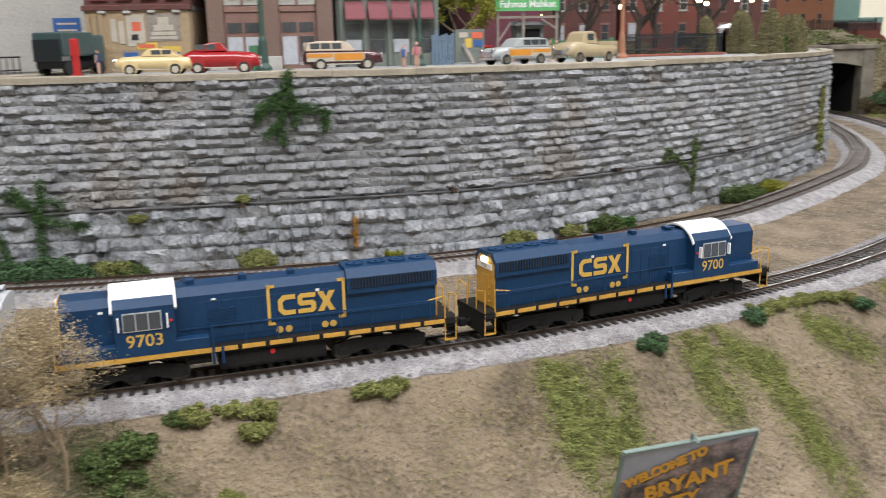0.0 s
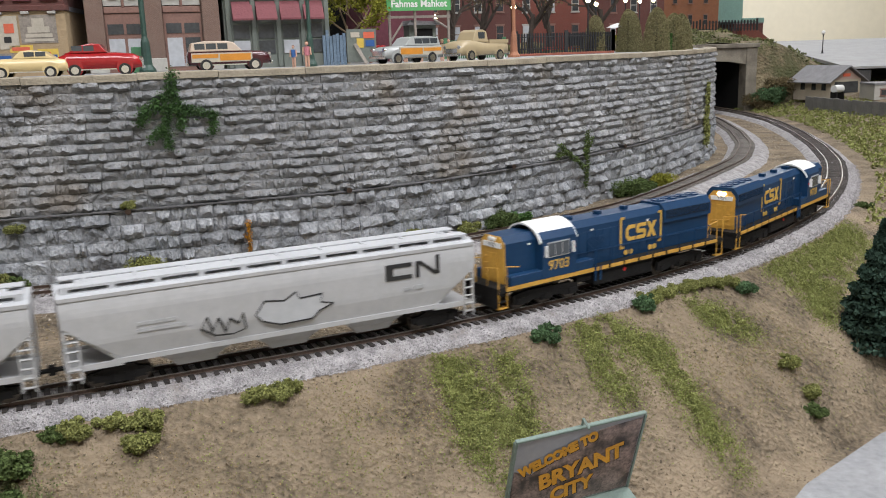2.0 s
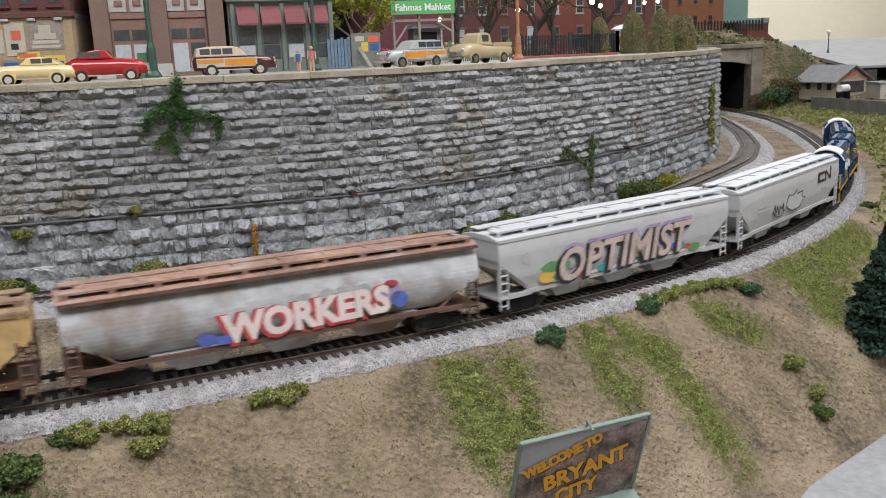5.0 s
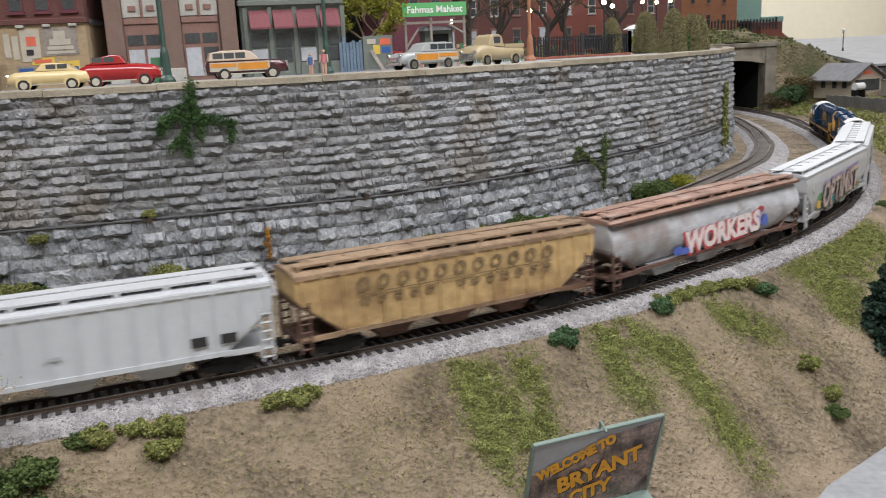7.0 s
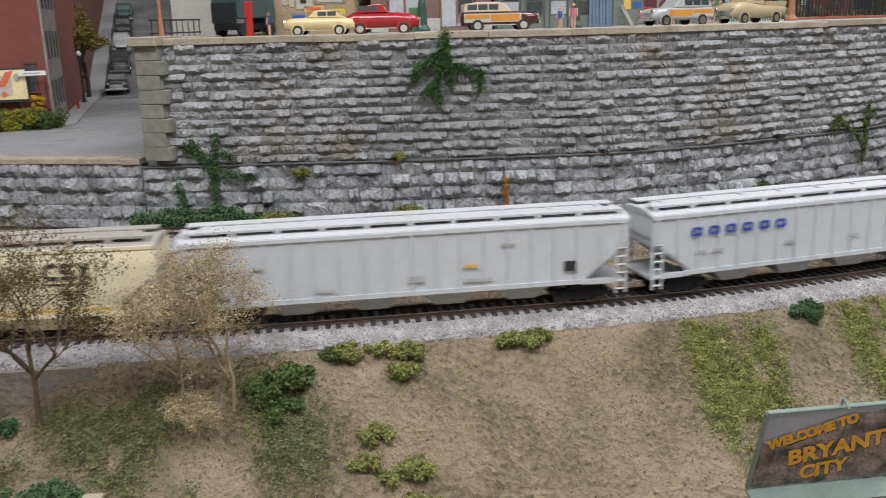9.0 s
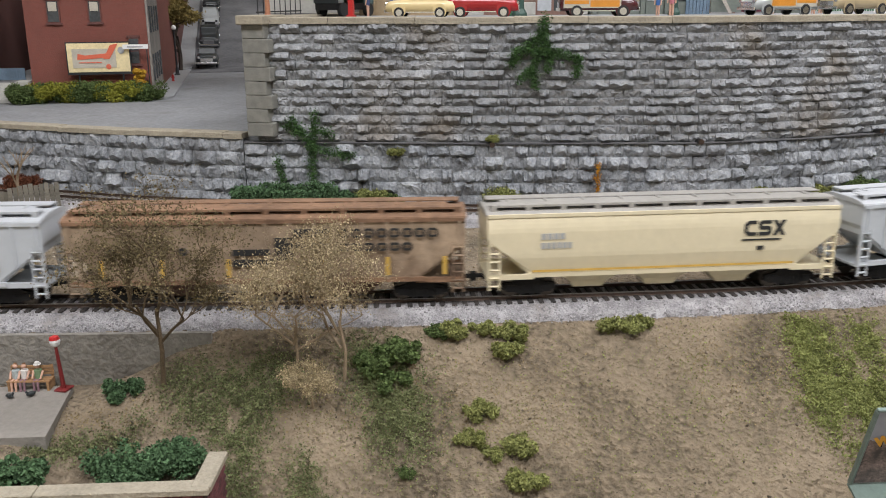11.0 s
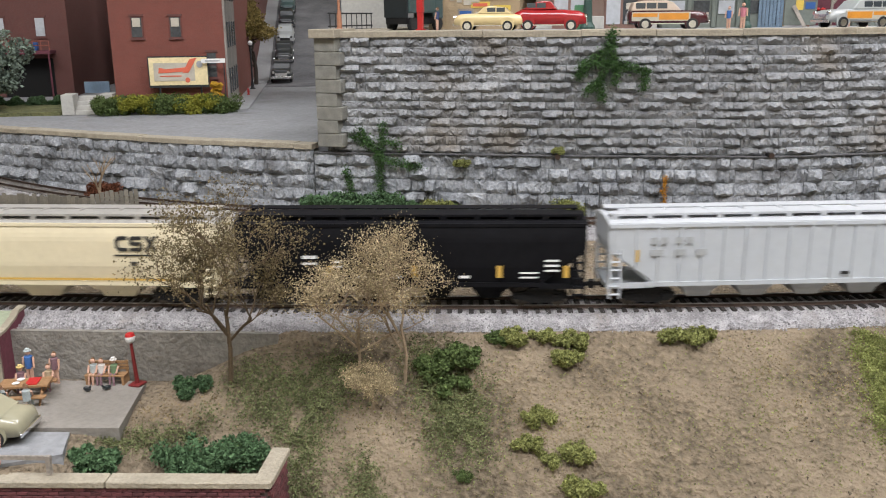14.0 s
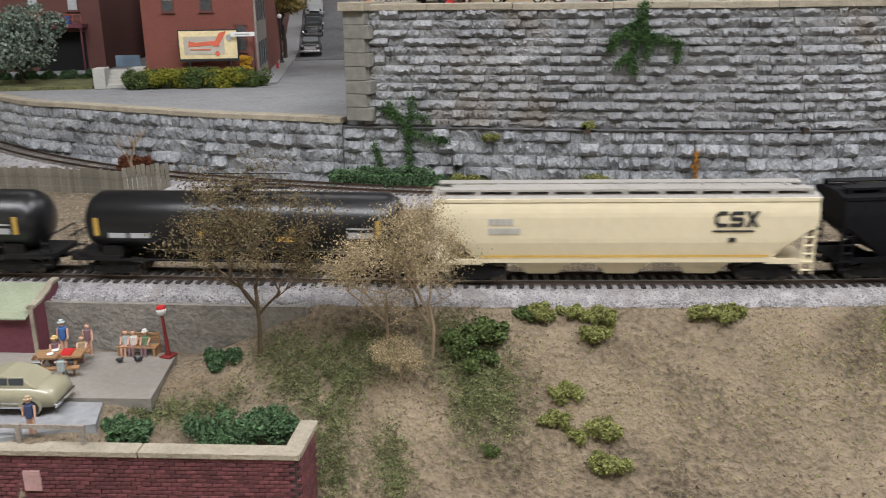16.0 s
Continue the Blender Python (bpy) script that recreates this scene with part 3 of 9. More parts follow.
GRAFF_RED = mat("graffiti_red", (0.42, 0.05, 0.06), 0.6, vary=0.2, scale=160, bump=0.0)
GRAFF_TEAL = mat("graffiti_teal", (0.03, 0.26, 0.27), 0.6, vary=0.3, scale=160, bump=0.0)
GRAFF_BLUE = mat("graffiti_blue", (0.08, 0.13, 0.45), 0.6, vary=0.3, scale=160, bump=0.0)
GRAFF_GREEN = mat("graffiti_green", (0.10, 0.24, 0.10), 0.6, vary=0.3, scale=160, bump=0.0)
REDDOT = mat("red_fitting", (0.5, 0.02, 0.02), 0.5, vary=0.1, scale=200, bump=0.0)

ONCE = {}


def once(key, fn):
    """A mesh that is made once and shared by alike parts."""
    if key not in ONCE:
        bm, material = fn()
        me = bpy.data.meshes.new(key)
        bm.to_mesh(me)
        bm.free()
        me.materials.append(material)
        ONCE[key] = me
    return ONCE[key]


def wheelset_bm():
    bm = bmesh.new()
    rod(bm, (0, -0.85, 0.46), (0, 0.85, 0.46), 0.09, seg=8, k=HO)
    for s in (-1, 1):
        rod(bm, (0, s * 0.72, 0.46), (0, s * 0.85, 0.46), 0.46, seg=20, k=HO)
        rod(bm, (0, s * 0.66, 0.46), (0, s * 0.72, 0.46), 0.52, 0.5, seg=20, k=HO)
    return bm, WHEEL


def side_frame_bm(axles):
    def make():
        bm = bmesh.new()
        e = (axles - 1) * 0.89 + 0.45
        pts = [(-e, 0.42), (-e, 0.72), (-e + 0.5, 0.78), (-0.5, 0.98), (0.5, 0.98), (e - 0.5, 0.78), (e, 0.72), (e, 0.42), (e - 0.35, 0.42), (0.55, 0.2), (-0.55, 0.2), (-e + 0.35, 0.42)]
        if axles == 3:
            pts = [(-e, 0.35), (-e, 0.85), (-1.4, 1.0), (1.4, 1.0), (e, 0.85), (e, 0.35), (1.3, 0.3), (0.9, 0.45), (-0.9, 0.45), (-1.3, 0.3)]
        prism(bm, pts, -0.09, 0.09, k=HO)
        for i in range(axles):
            x = (i - (axles - 1) / 2) * 1.78
            box(bm, x - 0.22, x + 0.22, -0.16, 0.16, 0.32, 0.66, k=HO)
        for i in range(2):
            rod(bm, (-0.3 + 0.6 * i, 0, 0.3), (-0.3 + 0.6 * i, 0, 0.62), 0.13, seg=8, k=HO)
        return bm, BLACK
    return make


def bolster_bm():
    return boxes((-0.35, 0.35, -1.0, 1.0, 0.45, 0.85), (-0.3, 0.3, -0.4, 0.4, 0.85, 1.0), k=HO), BLACK


def truck(parent, x, axles=2):
    t = link("truck", once("truck", bolster_bm), parent, at=pose(x * HO, 0, 0))
    for s in (-1, 1):
        link("side_frame", once("side_frame_%d" % axles, side_frame_bm(axles)), t, at=pose(0, s * 1.02 * HO, 0))
    for i in range(axles):
        link("wheelset", once("wheelset", wheelset_bm), t, at=pose((i - (axles - 1) / 2) * 1.78 * HO, 0, 0))
    return t


def coupler(parent, x, s):
    bm = boxes((min(x - s * 0.9, x), max(x - s * 0.9, x), -0.2, 0.2, 0.72, 1.02), k=HO)
    rod(bm, (x, 0, 0.87), (x + s * 0.42, 0, 0.87), 0.11, k=HO)
    box(bm, x + min(s * 0.3, s * 0.62), x + max(s * 0.3, s * 0.62), -0.17, 0.17, 0.68, 1.06, k=HO)
    part("coupler", bm, BLACK, parent)


def ladder(parent, x, y, z0, z1, wide, material, rungs):
    rows = [((x, y, z0), (x, y, z1)), ((x + wide, y, z0), (x + wide, y, z1))]
    rows += [((x, y, z0 + (z1 - z0) * (i + 0.5) / rungs), (x + wide, y, z0 + (z1 - z0) * (i + 0.5) / rungs)) for i in range(rungs)]
    part("ladder", rods(rows, 0.055, 5, HO), material, parent)


def marks(parent, y, rows, material, name="marking", label=""):
    """Flat painted bars on a side, from (x0, x1, z0, z1) in prototype metres."""
    for x0, x1, z0, z1 in rows:
        part(name, boxes((x0, x1, y - 0.012, y + 0.012, z0, z1), k=HO), material, parent, label)


def hollow(bm, x0, x1, z0, z1, y, stroke, lean=0.0, cut=0.3):
    """A hollow plate with cut corners, in prototype metres."""
    def outline(d):
        c = max(0.02, cut * min(x1 - x0, z1 - z0) - d * 0.6)
        a0, a1, b0, b1 = x0 + d, x1 - d, z0 + d, z1 - d
        return [(x + lean * (z - z0), z) for x, z in ((a0 + c, b0), (a1 - c, b0), (a1, b0 + c), (a1, b1 - c), (a1 - c, b1), (a0 + c, b1), (a0, b1 - c), (a0, b0 + c))]
    vs = [[bm.verts.new((x * HO, w * HO, z * HO)) for x, z in outline(d)] for d, w in ((0, y + 0.012), (0, y - 0.012), (stroke, y - 0.012), (stroke, y + 0.012))]
    for a, b in zip(vs, vs[1:] + vs[:1]):
        for i in range(8):
            bm.faces.new((a[i], a[(i + 1) % 8], b[(i + 1) % 8], b[i]))
    bmesh.ops.recalc_face_normals(bm, faces=bm.faces[:])
    return bm


def hollows(parent, y, rows, material, name, stroke, lean=0.0, cut=0.3):
    for x0, x1, z0, z1 in rows:
        part(name, hollow(bmesh.new(), x0, x1, z0, z1, y, stroke, lean, cut), material, parent)


def emblem_shapes(parent, x0, x1, z0, z1, y, turn, material):
    """Three plain pieces side by side: an open arc, a bent band and an hourglass."""
    w, h = (x1 - x0) / 3.2, z1 - z0
    t = 0.23 * h

    def put(pts):
        pts = [(x0 + u, z0 + v) if turn > 0 else (x1 - u, z0 + v) for u, v in pts]
        part("emblem_block", prism(bmesh.new(), pts, y - 0.012, y + 0.012, k=HO), material, parent)

    c = 0.28 * w
    put([(c, 0), (w * 0.96, 0), (w * 0.96, t), (c + t * 0.6, t), (t, c + t * 0.4), (t, h - c - t * 0.4), (c + t * 0.6, h - t), (w * 0.96, h - t), (w * 0.96, h), (c, h), (0, h - c), (0, c)])
    a = w * 1.1
    put([(a, 0), (a + w * 0.82, 0), (a + w, t * 0.6), (a + w, h * 0.5), (a + w * 0.85, h * 0.62), (a + t, h * 0.62), (a + t, h - t), (a + w, h - t), (a + w, h), (a + w * 0.18, h), (a, h - t * 0.6), (a, h * 0.5), (a + w * 0.15, h * 0.38), (a + w - t, h * 0.38), (a + w - t, t), (a, t)])
    a = w * 2.2
    put([(a, 0), (a + t * 1.3, 0), (a + w * 0.5, h * 0.3), (a + w - t * 1.3, 0), (a + w, 0), (a + w * 0.68, h * 0.5), (a + w, h), (a + w - t * 1.3, h), (a + w * 0.5, h * 0.7), (a + t * 1.3, h), (a, h), (a + w * 0.32, h * 0.5)])


def on_side(x, y, z, rz=0):
    return pose(x * HO, y * HO, z * HO, 90, 0, rz)


def bob(parent, pts, y, material, name="marking"):
    part(name, prism(bmesh.new(), pts, y - 0.012, y + 0.012, k=HO), material, parent)


def hopper(length, style, side, top, under, label, bays=3, end=None, rail=None, ribs=0):
    """A covered hopper: smooth-sided ('smooth'), ribbed ('rib') or cylindrical ('round')."""
    car = tagged(empty("hopper_car"), label, "freight car", "cars of the train")
    L = (length - 0.011) / HO
    e, end, rail = L / 2, end or side, rail or side
    zt, zb = 4.25, 1.30

    def half(z):
        if style == "rib":
            return 1.5
        if style == "round":
            u = (z - 2.75) / 1.75
            return 1.56 * math.sqrt(max(0.12, 1 - u * u))
        return float(np.interp(z, [1.3, 2.2, 3.5, 4.0, 4.25], [1.40, 1.56, 1.58, 1.52, 1.40]))

    slope = 2.3
    foot = 2.6 if style == "round" else 3.05
    rings = []
    for z in [zb + (zt - zb) * i / 14 for i in range(15)]:
        x, h = e - slope * max(0.0, (foot - z) / (foot - zb)), half(z)
        rings.append([(-x, -h, z), (x, -h, z), (x, h, z), (-x, h, z)])
    part("body", loft(bmesh.new(), rings, k=HO), side, car, smooth=False)
    r = [(-1.44, 4.2), (-1.42, 4.3), (-1.0, 4.42), (-0.4, 4.48), (0.4, 4.48), (1.0, 4.42), (1.42, 4.3), (1.44, 4.2)]
    if style == "rib":
        r = [(y * 1.07, z) for y, z in r]
    roof = part("roof", loft(bmesh.new(), [[(x, y, z) for y, z in r] for x in (-e - 0.05, e + 0.05)], k=HO), top, car)
    bm = bevel(boxes((-e + 0.8, e - 0.8, -0.36, 0.36, 4.47, 4.62), k=HO), 0.05 * HO, 1)
    part("hatch_cover", bm, top, roof)
    n = 9
    for i in range(n):
        x = -e + 1.2 + (2 * e - 2.4) * i / (n - 1)
        part("hatch_strap", boxes((x - 0.06, x + 0.06, -0.5, 0.5, 4.46, 4.68), k=HO), top, roof)
    for s in (-1, 1):
        part("running_board", boxes((-e + 0.2, e - 0.2, min(s * 0.38, s * 1.14), max(s * 0.38, s * 1.14), 4.62, 4.67), k=HO), top, roof)
        part("board_fascia", boxes((-e + 0.2, e - 0.2, s * 1.13 - 0.02, s * 1.13 + 0.02, 4.57, 4.615), (-e + 0.2, e - 0.2, s * 1.13 - 0.02, s * 1.13 + 0.02, 4.30, 4.41), k=HO), top, roof)
        for i in range(11):
            x = -e + 0.35 + (2 * e - 0.7) * i / 10
            link("board_bracket", once("board_bracket_" + top.name, lambda: (boxes((-0.14, 0.14, -0.02, 0.02, 4.34, 4.60), k=HO), top)), roof, at=pose(x * HO, s * 1.135 * HO, 0))
        part("eave_rail", boxes((-e, e, s * 1.47 - 0.06, s * 1.47 + 0.06, 4.14, 4.30), k=HO) if style != "rib" else boxes((-e, e, s * 1.52 - 0.07, s * 1.52 + 0.07, 4.08, 4.26), k=HO), rail, car)
        part("side_sill", boxes((-e + slope - 0.4, e - slope + 0.4, s * (1.5 if style == "rib" else 1.42) - 0.07, s * (1.5 if style == "rib" else 1.42) + 0.07, 1.14, 1.36), k=HO), rail, car)
        part("end_sill", boxes((-e, -e + slope, s * 1.4 - 0.08, s * 1.4 + 0.08, 1.05, 1.30), k=HO), rail, car)
        part("end_sill", boxes((e - slope, e, s * 1.4 - 0.08, s * 1.4 + 0.08, 1.05, 1.30), k=HO), rail, car)
        for q in (-1, 1):
            x = q * (e - 0.1)
            part("corner_post", boxes((x - 0.07, x + 0.07, s * 1.42 - 0.07, s * 1.42 + 0.07, 1.05, 3.15), k=HO), end, car)
            ladder(car, x - (0.5 if q > 0 else 0), s * 1.5, 0.55, 3.0, 0.5, end, 6)
            part("end_brace", rods([((q * (e - slope), s * 1.38, 1.2), (q * (e - 0.1), s * 1.38, 2.9))], 0.06, 5, HO), end, car)
    for k in range(ribs):
        x = -e + 0.3 + (2 * e - 0.6) * k / (ribs - 1)
        b = 3.05 - (e - abs(x)) / slope * 1.75 if abs(x) > e - slope else 1.32
        for s in (-1, 1):
            part("rib", boxes((x - 0.055, x + 0.055, s * 1.55 - 0.055, s * 1.55 + 0.055, b, 4.1), k=HO), side, car)
    for q in (-1, 1):
        part("end_platform", boxes((min(q * (e - slope), q * e), max(q * (e - slope), q * e), -1.36, 1.36, 1.05, 1.16), k=HO), end, car)
        part("end_panel", boxes((q * (e - 0.16) - 0.05, q * (e - 0.16) + 0.05, -1.3, 1.3, 2.7, 3.2), k=HO), end, car)
        coupler(car, q * (e + 0.02), q)
    span = 2 * (e - slope - 1.0)
    for i in range(bays):
        x = -span / 2 + span * (i + 0.5) / bays
        w = span / bays * 0.47
        rings = [[(x - a, -b, z), (x + a, -b, z), (x + a, b, z), (x - a, b, z)] for a, b, z in ((w, 1.35, 1.34), (w * 0.55, 0.95, 0.72), (w * 0.42, 0.9, 0.40))]
        part("hopper_bay", loft(bmesh.new(), rings, k=HO), under, car)
    part("centre_sill", boxes((-e, e, -0.2, 0.2, 0.72, 1.1), k=HO), BLACK, car)
    car["bogie"] = (e - 2.15) * HO
    for q in (-1, 1):
        truck(car, q * (e - 2.15))
    return car, e


def locomotive(number, lit, label):
    car = tagged(empty("locomotive"), label, "locomotive", "locomotives of the train")
    e = (LENGTHS[0] - 0.012) / HO / 2
    hood = [(-0.92, 1.6), (-0.92, 3.85), (-0.62, 4.22), (0.62, 4.22), (0.92, 3.85), (0.92, 1.6)]

    def run(x0, x1, pts, name, material, parent=car, lab=""):
        return part(name, loft(bmesh.new(), [[(x, y, z) for y, z in pts] for x in (x0, x1)], k=HO), material, parent, lab)

    part("frame", boxes((-e, e, -1.45, 1.45, 1.28, 1.58), k=HO), BLACK, car)
    part("fuel_tank", bevel(boxes((-2.9, 2.0, -1.25, 1.25, 0.35, 1.25), k=HO), 0.18 * HO), BLACK, car)
    for s in (-1, 1):
        part("tank_cap", rods([((-0.4, s * 1.3, 1.0), (-0.4, s * 1.22, 1.0))], 0.12, 8, HO), REDDOT, car, "red tank cap")
    # hoods: long one behind the cab, short one ahead of it
    long_hood = run(-e + 0.95, e - 5.6, hood, "long_hood", BLUE)
    rad = run(-e + 0.9, -e + 5.3, [(-1.08, 3.2), (-1.08, 3.95), (-0.75, 4.36), (0.75, 4.36), (1.08, 3.95), (1.08, 3.2)], "radiator_housing", BLUE)
    for s in (-1, 1):
        part("grille_panel", boxes((-e + 1.1, -e + 5.1, s * 1.09 - 0.02, s * 1.09 + 0.02, 3.45, 3.92), k=HO), BLACK, rad, "dark radiator grille")
        bm = bmesh.new()
        for i in range(26):
            x = -e + 1.15 + i * 0.154
            box(bm, x, x + 0.05, s * 1.105 - 0.03, s * 1.105 + 0.03, 3.47, 3.90, k=HO)
        part("grille_slats", bm, BLUE, rad)
    for i in range(4):
        x = -e + 1.5 + i * 1.05
        fan = part("fan", lathe(bmesh.new(), [(0.44, 4.36), (0.44, 4.44), (0.38, 4.44), (0.36, 4.40), (0.1, 4.40), (0.08, 4.46), (0.01, 4.46)], 18, (x, 0, 0), HO), BLUE, rad)
    # door seams and louvres
    for s in (-1, 1):
        for i in range(10):
            x = -e + 6.1 + i * 0.62
            part("hood_door", bevel(boxes((x, x + 0.57, s * 0.925 - 0.012, s * 0.925 + 0.012, 1.85, 3.55), k=HO), 0.008 * HO, 1), BLUE, long_hood)
        part("louvre_panel", boxes((e - 8.3, e - 7.0, s * 0.94 - 0.01, s * 0.94 + 0.01, 2.3, 3.2), k=HO), BLUE, long_hood)
        bm = bmesh.new()
        for i in range(12):
            box(bm, e - 8.25, e - 7.05, s * 0.955 - 0.012, s * 0.955 + 0.012, 2.33 + i * 0.072, 2.37 + i * 0.072, k=HO)
        part("louvres", bm, BLUE, long_hood)
        part("hood_rail", rods([((-e + 1.0, s * 1.0, 2.3), (e - 5.7, s * 1.0, 2.42))], 0.022, 5, HO), BLUE, car, "thin hood handrail")
    for x in (-1.6, 0.6, 2.9):
        part("exhaust_stack", bevel(boxes((x - 0.16, x + 0.16, -0.22, 0.22, 4.2, 4.44), k=HO), 0.03 * HO, 1), BLUE, car)
    part("air_horn", rods([((e - 6.6, -0.2, 4.36), (e - 6.0, -0.2, 4.36)), ((e - 6.5, 0.1, 4.36), (e - 6.1, 0.1, 4.36)), ((e - 6.3, -0.3, 4.3), (e - 6.3, 0.25, 4.3)), ((e - 6.3, 0, 4.2), (e - 6.3, 0, 4.36))], 0.07, 7, HO), BLUE, car)
    # cab with a curved white roof
    cab0, cab1 = e - 5.6, e - 3.1
    cab = run(cab0, cab1, [(-1.5, 1.6), (-1.5, 3.75), (-1.2, 4.1), (1.2, 4.1), (1.5, 3.75), (1.5, 1.6)], "cab", BLUE)
    arch = [(1.58 * math.sin(a), 3.1 + 1.42 * math.cos(a)) for a in np.linspace(-1.2, 1.2, 13)]
    shell = arch + [(y * 0.95, z - 0.1) for y, z in arch[::-1]]
    run(cab0 - 0.12, cab1 + 0.12, shell, "cab_roof", WHITE, car, "white curved cab roof")
    for s in (-1, 1):
        win = part("window_frame", boxes((cab0 + 0.55, cab1 - 0.35, s * 1.52 - 0.03, s * 1.52 + 0.03, 2.72, 3.55), k=HO), GREY_DECAL, cab, "white window frame")
        for i in range(3):
            x = cab0 + 0.60 + i * 0.52
            part("pane", boxes((x, x + 0.47, s * 1.55 - 0.012, s * 1.55 + 0.012, 2.77, 3.50), k=HO), GLASS, win)
        part("wind_wing", boxes((cab0 + 0.28, cab0 + 0.36, s * 1.58 - 0.12, s * 1.58 + 0.1, 2.8, 3.4), k=HO), DECAL, cab)
        part("wind_wing", boxes((cab1 - 0.22, cab1 - 0.14, s * 1.58 - 0.12, s * 1.58 + 0.1, 2.8, 3.4), k=HO), DECAL, cab)
        written("road_number", number, 0.78 * HO, YELLOW_DECAL, cab, on_side((cab0 + cab1) / 2 + 0.05, s * 1.515, 2.25, 0 if s < 0 else 180), fat=0.00012)
        part("flag_mark", boxes((cab0 + 0.1, cab0 + 0.26, s * 1.51 - 0.01, s * 1.51 + 0.01, 3.0, 3.12), k=HO), REDDOT, cab)
    run(cab1, e - 0.95, [(-0.98, 1.6), (-0.98, 3.75), (-0.66, 4.12), (0.66, 4.12), (0.98, 3.75), (0.98, 1.6)], "short_hood", BLUE)
    # walkway side panels with the yellow stripe
    for s in (-1, 1):
        part("battery_box", bevel(boxes((cab0 - 1.4, e - 0.9, s * 1.2 - 0.28, s * 1.2 + 0.28, 1.58, 2.1), k=HO), 0.03 * HO, 1), BLUE, car)
        part("stripe", boxes((cab0 - 1.5, e - 0.6, s * 1.47 - 0.02, s * 1.47 + 0.02, 1.36, 1.58), k=HO), YELLOW, car, "yellow sill stripe")
        x = -e + 0.7
        while x < cab0 - 2.0:
            part("stripe", boxes((x, x + 1.02, s * 1.47 - 0.02, s * 1.47 + 0.02, 1.36, 1.56), k=HO), YELLOW, car, "yellow sill stripe")
            x += 1.22
        for x in np.linspace(-e + 1.4, cab0 - 1.5, 8):
            part("stanchion", rods([((x, s * 1.44, 1.58), (x, s * 1.44, 2.55))], 0.03, 5, HO), BLUE, car)
        part("handrail", rods([((-e + 1.4, s * 1.44, 2.55), (cab0 - 1.5, s * 1.44, 2.55))], 0.028, 5, HO), BLUE, car)
        # brackets, blocks and dots of the side emblem
        y, c, turn = s * 0.955, (-e + 0.95 + cab0) / 2 + 0.2, 1 if s < 0 else -1
        emblem = [(-2.15, -1.72, 1.0, 1.16), (-2.15, -1.98, -0.95, 1.16), (-2.15, -1.75, -0.95, -0.8), (1.72, 2.15, 1.0, 1.16), (1.98, 2.15, -0.95, 1.16), (1.75, 2.15, -0.95, -0.8)]
        marks(car, y, [(c + 0.84 * min(turn * a, turn * b), c + 0.84 * max(turn * a, turn * b), 2.95 + 0.9 * z0, 2.95 + 0.9 * z1) for a, b, z0, z1 in emblem], YELLOW_DECAL, "emblem_block")
        emblem_shapes(car, c - 1.32, c + 1.32, 2.52, 3.46, y, turn, YELLOW_DECAL)
        for dx in (-1.3, -0.88, 0.8, 1.18):
            part("emblem_dot", rods([((c + turn * dx, y - 0.02, 1.86), (c + turn * dx, y + 0.02, 1.86))], 0.16, 12, HO), YELLOW_DECAL, car)
        marks(car, s * 0.99, [(e - 2.7, e - 2.5, 3.5, 3.6), (-e + 6.6, -e + 6.75, 3.5, 3.62), (e - 7.4, e - 7.2, 3.6, 3.68)], DECAL)
    # ends: yellow faces, number boards, lamps, steps and rails
    for q, hx, w in ((-1, -e + 0.93, 0.92), (1, e - 0.93, 0.98)):
        face = [(-w, 1.6), (-w, 3.75), (-0.6, 4.12), (0.6, 4.12), (w, 3.75), (w, 1.6)]
        run(min(hx, hx + q * 0.05), max(hx, hx + q * 0.05), face, "end_face", YELLOW, car, "yellow hood end")
        part("end_door", bevel(boxes((hx + q * 0.07 - 0.02, hx + q * 0.07 + 0.02, -0.35, 0.35, 1.75, 3.2), k=HO), 0.015 * HO, 1), YELLOW, car)
        part("number_board", boxes((hx + q * 0.08 - 0.03, hx + q * 0.08 + 0.03, -0.75, 0.75, 3.5, 3.78), k=HO), DECAL, car, "white number board")
        written("board_number", number, 0.3 * HO, DARK_DECAL, car, Matrix.Translation(((hx + q * 0.115) * HO, 0, 3.64 * HO)) @ pose(0, 0, 0, 90, 0, 90 * q))
        for yy in (-0.16, 0.16):
            bm = rod(bmesh.new(), (hx, yy, 3.95), (hx + q * 0.14, yy, 3.95), 0.13, seg=12, k=HO)
            part("headlight", bm, LAMP if lit and q < 0 else DECAL, car, "glowing headlight" if lit and q < 0 else "")
        part("end_platform", boxes((min(hx, q * e), max(hx, q * e), -1.4, 1.4, 1.5, 1.6), k=HO), BLACK, car)
        part("pilot", boxes((q * (e - 0.05) - 0.05, q * (e - 0.05) + 0.05, -1.35, 1.35, 0.5, 1.5), k=HO), BLACK, car)
        for s in (-1, 1):
            rows = [((q * (e - 0.1), s * 1.42, 0.45), (q * (e - 0.1), s * 1.42, 2.7)), ((q * (e - 0.65), s * 1.42, 0.45), (q * (e - 0.65), s * 1.42, 2.7)), ((q * (e - 0.1), s * 1.42, 2.7), (q * (e - 0.1), s * 0.5, 2.55)), ((q * (e - 0.1), s * 0.5, 2.55), (q * (e - 0.1), s * 0.5, 1.55)), ((q * (e - 0.65), s * 1.42, 2.7), (q * (e - 1.5), s * 1.42, 2.55))]
            part("grab_rail", rods(rows, 0.034, 6, HO), YELLOW, car, "yellow step rail")
